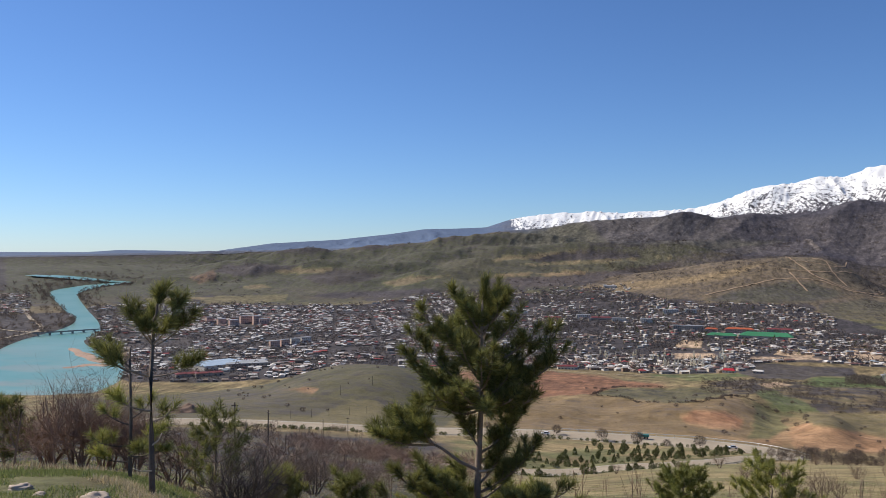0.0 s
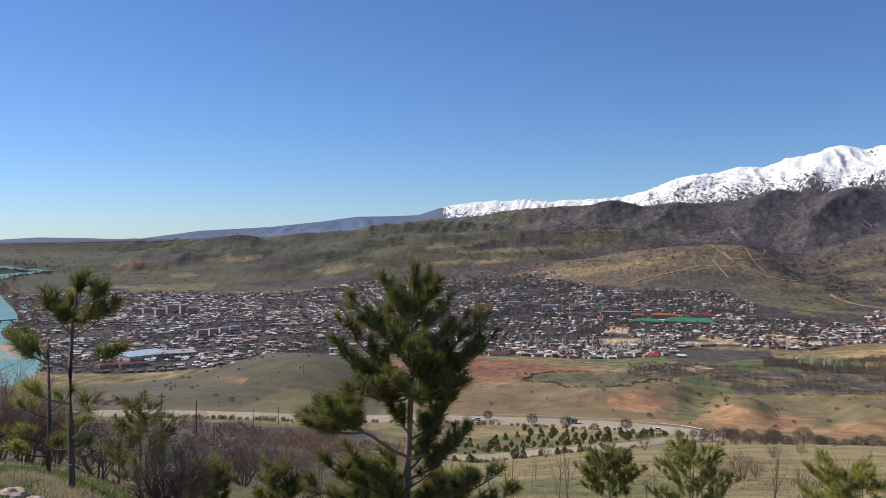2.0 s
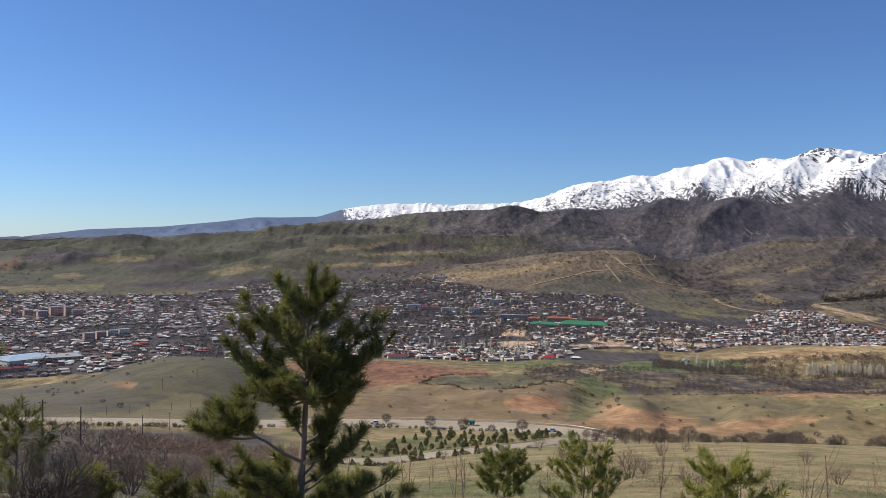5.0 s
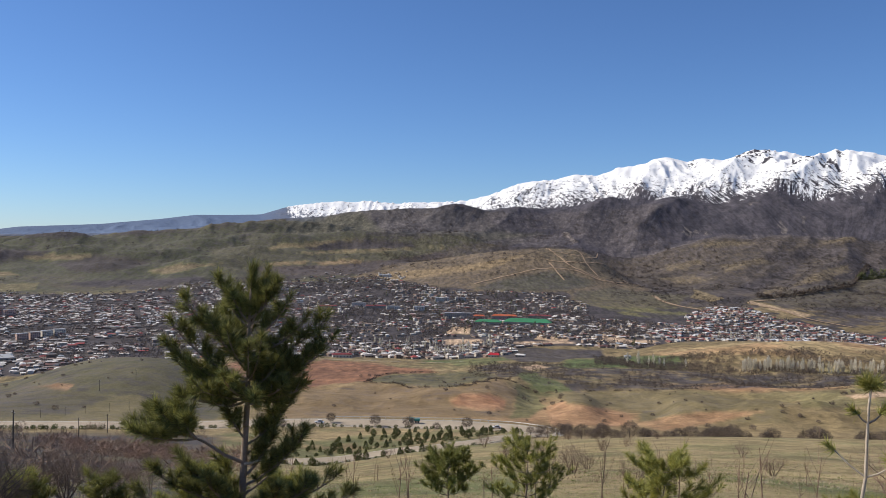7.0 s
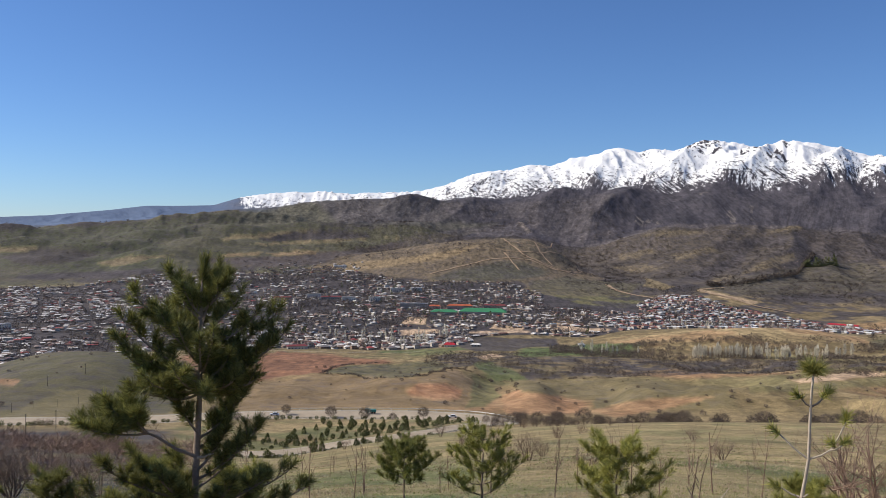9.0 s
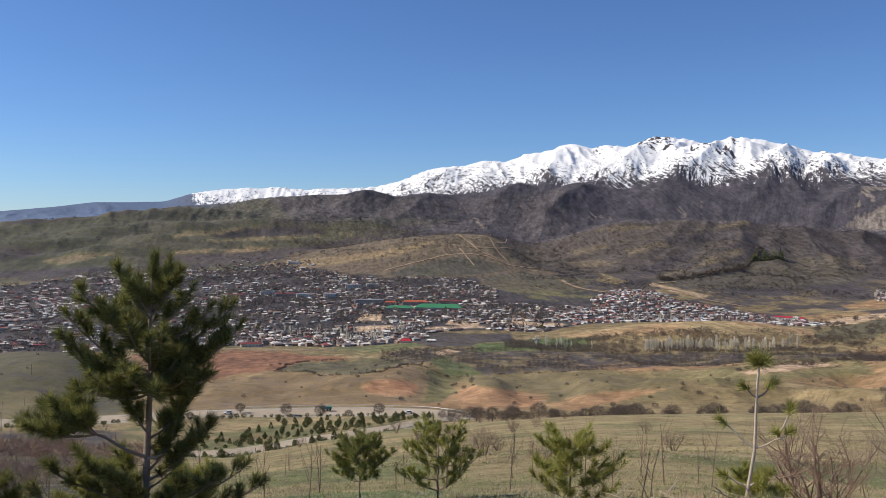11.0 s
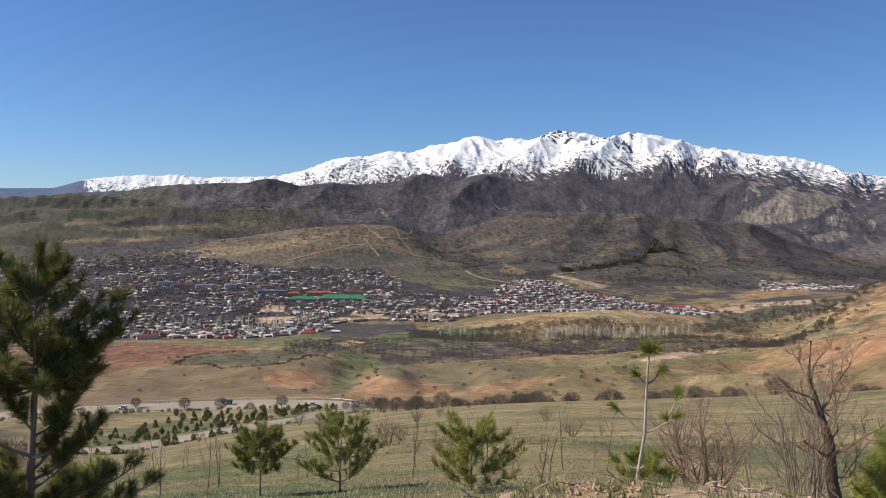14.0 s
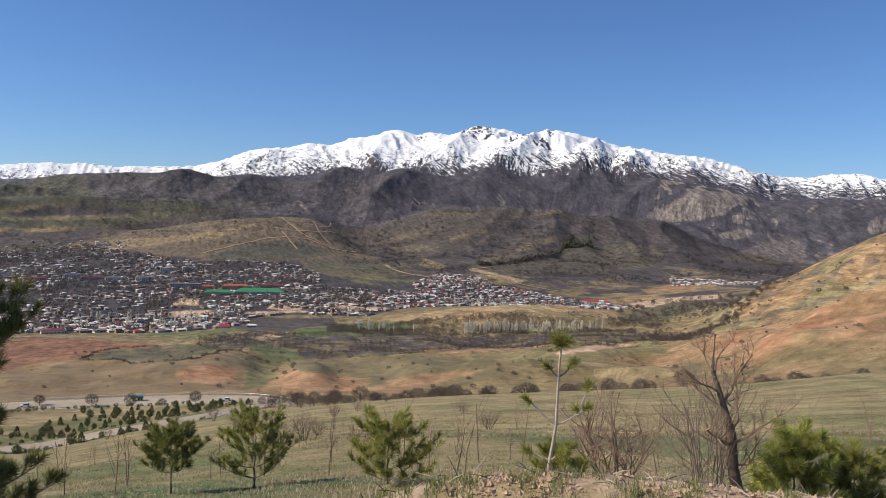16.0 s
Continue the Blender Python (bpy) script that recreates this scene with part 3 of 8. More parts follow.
def mountain_material():
    m, nt, b = material("mountain rock and snow", 0.85)
    n2, n3 = noise_node(nt, 0.05, 6, 0.75), noise_node(nt, 0.012, 5, 0.65)
    n5 = noise_node(nt, 0.11, 5, 0.75)
    # streaks that run down the slopes, leaning one way or the other
    apart = node(nt, "ShaderNodeSeparateXYZ")
    nt.links.new(node(nt, "ShaderNodeNewGeometry").outputs["Position"], apart.inputs[0])
    leaning = []
    for slope in (0.045, -0.045):
        across = node(nt, "ShaderNodeMath", operation="MULTIPLY_ADD")
        nt.links.new(apart.outputs[0], across.inputs[0])
        across.inputs[1].default_value = 0.075
        nt.links.new(product(nt, apart.outputs[2], slope), across.inputs[2])
        flow = node(nt, "ShaderNodeCombineXYZ")
        nt.links.new(across.outputs[0], flow.inputs[0])
        nt.links.new(product(nt, apart.outputs[1], 0.012), flow.inputs[1])
        nt.links.new(product(nt, apart.outputs[2], 0.012), flow.inputs[2])
        leaning.append(noise_node(nt, 1.0, 6, 0.75, flow.outputs[0]))
    which = node(nt, "ShaderNodeMix", data_type="FLOAT")
    for k, sock in enumerate((remap(nt, noise_node(nt, 0.003, 2, 0.5), 0.46, 0.54), *leaning)):
        nt.links.new(sock, [q for q in which.inputs if q.enabled][k])
    fall = next(q for q in which.outputs if q.enabled)
    rib = noise_node(nt, 1.0, 5, 0.6, stretched(nt, 0.022, 0.012, 0.034))
    rock = mixed(nt, remap(nt, n2, 0.35, 0.65), (0.10, 0.082, 0.074), (0.21, 0.175, 0.155))
    scrub = mixed(nt, remap(nt, n3, 0.35, 0.65), (0.049, 0.045, 0.054), (0.090, 0.079, 0.088))
    c = mixed(nt, sharpened(nt, attr(nt, "scrub"), n5, 0.25, 0.9), rock, scrub)
    green = mixed(nt, n2, (0.075, 0.078, 0.036), (0.13, 0.125, 0.06))
    c = mixed(nt, attr(nt, "lush"), c, green)
    c = mixed(nt, sharpened(nt, attr(nt, "bare"), fall, 0.2, 0.9), c, mixed(nt, n2, (0.22, 0.18, 0.14), (0.36, 0.30, 0.24)))
    c = scaled(nt, c, remap(nt, n2, 0.25, 0.75, 0.72, 1.28))
    c = scaled(nt, c, remap(nt, fall, 0.3, 0.7, 0.55, 1.45))
    c = scaled(nt, c, remap(nt, noise_node(nt, 1.0, 5, 0.75, stretched(nt, 0.06, 0.02, 0.07)), 0.36, 0.64, 0.74, 1.24))
    # blue of the distance haze, put into the far western ridge's base colour
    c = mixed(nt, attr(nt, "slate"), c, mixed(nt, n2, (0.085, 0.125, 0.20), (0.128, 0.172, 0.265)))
    white = mixed(nt, n3, (0.84, 0.83, 0.81), (0.90, 0.885, 0.86))
    rock_rib = remap(nt, rib, 0.455, 0.475)
    rock_rib2 = remap(nt, rib, 0.545, 0.525)
    broken = remap(nt, product(nt, rock_rib, rock_rib2), 0, 1, 0.0, -0.75)
    worn = node(nt, "ShaderNodeMath", operation="MULTIPLY_ADD")
    nt.links.new(broken, worn.inputs[0])
    nt.links.new(remap(nt, n2, 0.45, 0.6), worn.inputs[1])
    nt.links.new(attr(nt, "snow"), worn.inputs[2])
    c = mixed(nt, sharpened(nt, worn.outputs[0], fall, 0.10, 3.0), c, white)
    nt.links.new(c, b.inputs["Base Color"])
    bump(nt, b, n2, 0.5, 4.0)
    return m


GROUND, MOUNTAIN = ground_material(), mountain_material()


# ---- the ground, one sheet from the feet to the foot of the range ----
def patch(a, r, a0, a1, r0, r1, soft_a=1.0, soft_r=0.04):
    """1 inside a stretch of land between two compass angles and two distances, with soft, uneven edges."""
    k = np.clip(r / 14, 0.15, 60)
    wob = (fbm(r * np.sin(np.radians(a)) / k, r * np.cos(np.radians(a)) / k / 1.5, 4, 99) - 0.5) * 2.6
    return (step(a0 - soft_a, a0 + soft_a, a + wob * soft_a) * step(a1 + soft_a, a1 - soft_a, a + wob * soft_a)
            * step(r0 * (1 - soft_r), r0 * (1 + soft_r), r * (1 + wob * soft_r * 0.5)) * step(r1 * (1 + soft_r), r1 * (1 - soft_r), r * (1 + wob * soft_r * 0.5)))


TOWN_NEAR = ring(-42, 1560, -40, 1500, -38, 1290, -34, 1230, -29, 1210, -26, 1215, -20, 1250, -10, 1290, -2, 1265, 2, 1270, 3.2, 1300, 4.2, 1440, 8, 1460, 12, 1420, 13.5, 1500, 15, 1560, 29, 1560, 32, 1700)
TOWN_FAR = ring(-42, 2500, -40, 2620, -34, 2680, -28, 2660, -23, 2600, -18, 2720, -12.5, 2760, -6, 2740, -1, 2500, 6, 2480, 9, 2250, 11, 2100, 14, 2050, 16.8, 2380, 19, 2330, 21, 2120, 25, 2060, 28, 1900, 30, 1640, 32, 1640)


# fields, thickets and bare ground: what covers them, and their outline by compass angle and height angle
ZONES = [
    (dict(lush=0.6, scrub=0.46), 0.15, ring(-45.18, -0.43, -39.02, -0.49, -34.5, -0.3, -30.94, -0.17, -26.12, 0, -21.77, 0.15, -18, 0.56, -14.92, 0.98, -11.02, 1.28, -7.08, 1.31, -7.05, -2.63, -14.91, -2.46, -20.63, -2.84, -27.87, -3.04, -34.18, -2.94, -45.17, -2.94)),
    (dict(lush=0.5, scrub=0.46), 0.25, ring(-15.56, 0.79, -12.42, 1.23, -10.46, 1.43, -7.75, 1.95, -4.58, 2.2, -4.57, 0.51, -9.11, 0.16, -15.56, -0.56)),
    (dict(scrub=0.58, lush=0.075), 0.3, ring(-7.4, 2, -4.58, 2.23, -1.3, 2.22, 1.7, 2.14, 3.99, 2.01, 3.24, 0.67, -1.29, 0.58, -5.64, 0.41)),
    (dict(lush=0.36, scrub=0.42, dry=0.03), 0.25, ring(-17.36, -0.66, -9.11, 0.16, -1.29, 0.58, 4.01, 0.68, 5.56, 0.56, 1.73, -0.44, -7.38, -2.51, -17.36, -2.43)),
    (dict(dry=0.33), 0.06, ring(-13.69, -0.61, -10.78, -0.24, -7.39, 0.04, -4.57, -0.05, -5.64, -0.19, -10.78, -0.53, -13.38, -0.74)),
    (dict(scrub=0.61), 0.08, ring(-11.11, -0.61, -8.43, -0.09, -4.21, -0.09, -2.93, -0.37, -5.63, -0.6, -10.12, -0.77)),
    (dict(dry=0.3), 0.04, ring(-11.77, -0.97, -5.63, -0.63, -1.28, -0.42, -1.28, -0.53, -5.63, -0.75, -10.78, -1.07)),
    (dict(dry=0.41, red=0.1), 0.05, ring(-13.69, -1.67, -10.78, -1.5, -11.27, -1.76, -13.37, -1.84)),
    (dict(dry=0.33, red=0.15), 0.05, ring(-10.61, -1.61, -7.04, -1.36, -7.21, -1.62, -9.78, -1.79)),
    (dict(scrub=0.56, plough=0.25), 0.1, ring(-14.63, -1.98, -9.1, -1.82, -4.56, -1.3, -2.01, -0.85, -0.53, -0.63, -1.64, -1.57, -5.62, -2.21, -9.1, -2.51, -13.69, -2.44)),
    (dict(lush=0.34, scrub=0.4), 0.08, ring(-6.69, -1.17, -2.01, -0.58, -2.38, -0.93, -5.63, -1.49)),
    (dict(dry=0.3, scrub=0.42, red=0.06), 0.1, ring(-7.9, -2.62, -5.62, -1.83, -2.01, -1.23, 1.73, -0.67, 5.57, -0.42, 7.91, -0.46, 9.49, -1.3, 11.08, -2.45, 12.75, -3.17, 7.56, -3.41, 1.76, -3.54, -3.82, -2.95)),
    (dict(dry=0.55, scrub=0.3, red=0.1), 0.1, ring(-7.9, -2.62, -4.55, -2.16, -1.26, -1.87, 1.74, -1.37, 4.41, -0.87, 1.74, -1.91, -2, -2.49, -5.62, -2.88)),
    (dict(lush=0.38, scrub=0.47), 0.15, ring(0.62, -3.31, 2.51, -2.68, 5.59, -2.02, 7.15, -2.12, 9.12, -2.76, 7.17, -3.26, 3.29, -3.45)),
    (dict(lush=0.26, scrub=0.43, dry=0.055), 0.12, ring(7.56, -3.41, 10.31, -3.05, 12.84, -3.33, 15.44, -3.36, 14.27, -4.17, 11.12, -4.42, 7.57, -4.27)),
    (dict(dry=0.22, scrub=0.4), 0.1, ring(5.18, -0.46, 7.52, -0.46, 9.09, -1.11, 10.69, -2.34, 9.11, -2.29, 7.14, -1.53, 5.19, -1.09)),
    (dict(red=0.9, bare=0.3), 0.03, ring(6.64, 0.74, 7.11, 0.71, 7.71, 0.01, 7.36, -0.11, 6.88, 0.27)),
    (dict(scrub=0.62), 0.06, ring(3.45, -0.38, 4.4, 0.19, 5.56, 0.56, 6.72, 0.66, 7.51, -0.11, 5.57, -0.38)),
    (dict(scrub=0.47, dry=0.083, lush=0.09), 0.08, ring(-1.28, -0.49, 2.48, 0.19, 5.17, 0.55, 4.02, -0.09, 1.73, -0.6, -1.27, -0.95)),
    (dict(scrub=0.53, dry=0.11), 0.2, ring(12.79, -0.73, 15.37, 0.3, 17.33, 0.73, 21.22, 0.68, 24.66, 0.46, 24.69, -0.81, 21.28, -2.44, 18.97, -3.28, 15.83, -3.35, 12.83, -3.01, 11.08, -2.45, 9.49, -1.3)),
    (dict(scrub=0.59, red=0.05), 0.25, ring(24.84, 0.46, 26.9, 0.53, 30.55, 0.22, 33.03, -0.33, 35.79, -1.29, 39.08, -2.26, 40.04, -2.99, 35.85, -3.36, 32.05, -2.89, 28.79, -1.48, 25.07, -1.19)),
    (dict(lush=0.17, scrub=0.47, dry=0.066), 0.15, ring(18.59, -3.6, 21.29, -2.83, 25.09, -2.04, 28.79, -1.6, 32.4, -2.69, 30.65, -3.39, 23.24, -3.94, 19.77, -3.93)),
    (dict(dry=0.25, scrub=0.41, bare=0.05), 0.1, ring(21.29, -2.52, 22.81, -1.71, 24.62, -1.04, 24.86, -1.58, 23.2, -2.2, 21.48, -2.67)),
    (dict(dry=0.25, scrub=0.41, bare=0.05), 0.1, ring(22.76, 0.47, 25.03, 0.7, 25.26, 0.32, 23.53, 0.13)),
    (dict(dry=0.25, scrub=0.41, bare=0.05), 0.1, ring(16.98, -1.44, 19.7, -0.76, 20.29, -1.06, 17.38, -1.78)),
    (dict(dry=0.25, scrub=0.41, bare=0.05), 0.1, ring(13.43, -1.5, 15.79, -0.99, 16.19, -1.3, 13.84, -1.89)),
    (dict(dry=0.25, scrub=0.41, bare=0.05), 0.1, ring(29.15, -1.47, 31.32, -1.86, 32.04, -2.36, 30.25, -2.12)),
    (dict(dry=0.25, scrub=0.41, bare=0.05), 0.1, ring(13.05, -2.3, 15.42, -2.06, 16.6, -2.35, 14.64, -2.74)),
    (dict(dry=0.25, scrub=0.41, bare=0.05), 0.1, ring(14.99, -0.14, 17.33, 0.3, 19.68, 0.18, 17.34, -0.17)),
    (dict(scrub=0.66), 0.2, ring(17.6, -3.12, 19.73, -2.09, 22.02, -1.06, 21.28, -2.05, 18.97, -3.08)),
    (dict(scrub=0.66), 0.2, ring(19.69, -0.52, 24.29, -0.12, 23.92, -0.6, 20.48, -1.09)),
    (dict(bare=0.5, dry=0.22), 0.05, ring(18.98, -3.59, 20.93, -4.01, 22.87, -4.42, 22.1, -4.6, 20.16, -4.15, 18.79, -3.79)),
    (dict(dry=0.33, bare=0.2), 0.06, ring(15.51, -3.04, 17.41, -3.55, 16.63, -3.8, 15.25, -3.52)),
    (dict(red=0.45, dry=0.22), 0.06, ring(30.68, -4.7, 32.44, -4.28, 34.68, -3.89, 35.37, -4.25, 33.15, -4.73, 31.04, -4.9)),
    (dict(red=0.3, dry=0.28), 0.06, ring(28.34, -5.48, 32.11, -5.04, 32.47, -5.32, 28.9, -5.87)),
    (dict(bare=0.6), 0.06, ring(29.81, -5.6, 33.16, -5.06, 33.52, -5.48, 30.18, -6.03)),
    (dict(lush=0.34, scrub=0.4), 0.1, ring(28.92, -6.47, 33.52, -5.23, 34.9, -5.52, 32.51, -6.57, 29.66, -7.11)),
    (dict(scrub=0.6), 0.3, ring(0.95, 1.66, 3.99, 2.01, 10.22, 2.45, 13.36, 2.9, 13.41, -0.24, 10.27, -1.09, 8.29, -0.14, 7.11, 0.74, 3.24, 0.67)),
    (dict(bare=0.42, scrub=0.3), 0.15, ring(30.55, 0.25, 32.29, 1.36, 33.48, 2.07, 35.69, 2.08, 36.77, 1.33, 35.57, 0.45, 33.71, 0.05, 31.8, -0.06)),
    (dict(bare=0.4, scrub=0.35), 0.1, ring(35.43, -0.72, 37.08, -0.18, 37.81, -0.7, 36.45, -1.13)),
    (dict(bare=0.3, scrub=0.4), 0.2, ring(35.82, -2.38, 37.76, -1.23, 40.29, -0.81, 40.95, -2.18, 38.45, -2.64)),
    (dict(plough=0.95), 0.06, ring(-13.68, -10.71, -12.24, -9.19, -9.75, -8.28, -6.29, -8.66, -1.94, -9.05, -4.5, -9.2, -5.93, -9.48, -6.81, -9.81, -9.07, -9.89, -12.07, -10.4)),
    (dict(lush=0.35, scrub=0.4), 0.08, ring(-6.81, -9.81, -5.58, -9.35, -1.94, -9.23, 1.06, -8.95, 2.29, -9.31, -0.06, -9.88, -0.44, -10.1, -2.67, -10.19, -5.57, -9.86)),
    (dict(lush=0.14, dry=0.14, red=0.22, scrub=0.34), 0.12, ring(-13.68, -10.84, -12.07, -10.47, -6.81, -9.92, -0.44, -10.21, 2.59, -9.39, 3.68, -10.47, 3.4, -12.17, -5.56, -12.13, -13.68, -12.39)),
    (dict(red=0.85), 0.18, ring(-0.99, -10.98, -0.06, -10.56, 1.84, -10.48, 2.92, -10.91, 2.77, -11.52, 1.09, -11.63, -0.61, -11.36)),
    (dict(lush=0.38, dry=0.1), 0.15, ring(3.67, -9.71, 5.12, -10.48, 5.72, -11.25, 4.56, -12, 3.2, -12.2, 3.58, -11.23)),
    (dict(red=0.6, dry=0.2), 0.15, ring(5.72, -11.55, 6.89, -11.18, 9.65, -11.17, 11.64, -11.61, 9.67, -12.32, 6.12, -12.54)),
    (dict(lush=0.24, dry=0.12, red=0.05, scrub=0.33), 0.15, ring(5.7, -10.29, 9.63, -10.02, 15.96, -9.79, 20.67, -9.83, 21.49, -11.32, 12.04, -11.99, 12.03, -11.22, 7.28, -11.03)),
    (dict(red=0.5, dry=0.35), 0.12, ring(11.84, -12.07, 14.41, -11.33, 16.77, -10.96, 19.91, -10.7, 17.57, -11.48, 13.63, -12.42)),
    (dict(lush=0.75, scrub=0.33), 0.06, ring(3.55, -9.13, 4.72, -9.75, 5.31, -10.33, 7.66, -10.11, 7.06, -9.72, 4.71, -8.95)),
    (dict(scrub=0.57, lush=0.1), 0.06, ring(1.81, -7.85, 2.95, -7.24, 6.44, -7.32, 9.27, -7.62, 6.53, -8.22, 4.12, -8.33)),
    (dict(lush=0.9), 0.06, ring(6.54, -8.41, 9.28, -7.85, 13.15, -7.49, 15.52, -7.44, 13.56, -8.22, 7.24, -8.64)),
    (dict(lush=0.6, dry=0.15), 0.05, ring(-1.2, -8.35, 1.81, -8.16, 2.58, -8.47, -0.45, -8.66)),
    (dict(bare=0.75), 0.05, ring(3.74, -8.63, 5.09, -8.41, 5.99, -8.56, 4.52, -8.87)),
    (dict(lush=0.3, dry=0.3, bare=0.12), 0.12, ring(21.83, -9.4, 27.12, -8.38, 31.84, -8.02, 32.57, -8.78, 28.26, -9.44, 22.24, -10.3)),
    (dict(bare=0.6, red=0.2), 0.12, ring(24.51, -9.27, 28.24, -8.39, 31.14, -8.29, 28.25, -8.91, 25.27, -9.46)),
    (dict(lush=0.4, scrub=0.44), 0.12, ring(-28.53, -9.44, -26.09, -8.4, -24.48, -7.91, -18.53, -8.07, -16.41, -9.97, -15.83, -11.12, -17.17, -12.14, -19.08, -11.18, -21.34, -10.25, -26.08, -10.04)),
    (dict(red=0.55, scrub=0.33), 0.08, ring(-28.71, -9.51, -26.79, -9.28, -25.66, -9.44, -26.08, -9.79, -28.19, -9.86)),
    (dict(lush=0.25, dry=0.15, scrub=0.35), 0.15, ring(-33.2, -10.26, -30.24, -9.84, -21.72, -10.27, -19.46, -11.84, -26.07, -11.71, -32.22, -11.21)),
    (dict(bare=0.62, scrub=0.2), 0.05, ring(-1.47, -6.51, -0.88, -5.96, 0.5, -6.01, 0.31, -6.48)),
    (dict(bare=0.62, scrub=0.2), 0.05, ring(4.83, -6.77, 5.21, -6.29, 7.35, -6.46, 7.16, -6.85)),
    (dict(bare=0.62, scrub=0.2), 0.05, ring(8.96, -6.79, 9.25, -5.94, 11.22, -6.02, 11.16, -6.78)),
    (dict(lush=0.3, scrub=0.46), 0.15, ring(-42.3, -9.21, -39.33, -9.32, -34.44, -9.32, -27.39, -9.45, -23.54, -10.38, -25.86, -11.19, -32.63, -11.17, -42.3, -10.6)),
    (dict(dry=0.17, lush=0.19), 0.08, ring(-34.18, -3.51, -32.58, -3.04, -27.87, -3.04, -27.87, -3.41, -31.59, -3.63)),
    (dict(dry=0.22), 0.04, ring(-30.93, -2.49, -29.93, -2.28, -28.73, -2.48, -29.93, -2.61)),
    (dict(scrub=0.62), 0.08, ring(-32.58, -1.4, -32.09, -1.04, -30.27, -0.93, -28.22, -1.01, -26.83, -1.19, -28.91, -1.49, -31.27, -1.66)),
    (dict(red=0.4, scrub=0.43), 0.1, ring(-34.18, -1.74, -32.58, -1.29, -32.58, -2.01, -33.55, -2.17)),
    (dict(dry=0.22), 0.06, ring(-28.74, -1.38, -26.12, -1.12, -24.51, -1.19, -25.05, -1.46, -27.87, -1.64)),
    (dict(scrub=0.58, lush=0.11), 0.12, ring(-26.82, -1.86, -24.69, -1.31, -22.5, -1.42, -21.01, -1.69, -23.23, -2.26, -25.76, -2.32)),
    (dict(dry=0.17), 0.06, ring(-21.38, -2.26, -19.51, -1.8, -16.46, -1.72, -18.75, -2.15, -20.26, -2.5)),
    (dict(lush=0.38, scrub=0.43), 0.1, ring(-34.18, -2.7, -29.59, -2.58, -25.04, -2.43, -25.04, -3, -29.59, -2.98, -34.18, -3.01)),
]


def zone(a, e, outline, soft):
    """1 inside an outline, fading over its uneven edge."""
    out = np.zeros(len(a))
    lo, hi = outline.min(0) - 3 * soft, outline.max(0) + 3 * soft
    near = (a > lo[0]) & (a < hi[0]) & (e > lo[1]) & (e < hi[1])
    if not near.any():
        return out
    p, q = a[near], e[near]
    away, inside = np.full(len(p), 1e9), np.zeros(len(p), bool)
    for (x0, y0), (x1, y1) in zip(outline, np.roll(outline, -1, 0)):
        dx, dy = x1 - x0, y1 - y0
        t = np.clip(((p - x0) * dx + (q - y0) * dy) / (dx * dx + dy * dy + 1e-9), 0, 1)
        away = np.minimum(away, np.hypot(p - x0 - t * dx, q - y0 - t * dy))
        cross = (y0 > q) != (y1 > q)
        inside ^= cross & (p < x0 + (q - y0) * dx / (dy if abs(dy) > 1e-9 else 1e-9))
    out[near] = step(-soft, soft, np.where(inside, away, -away))
    return out


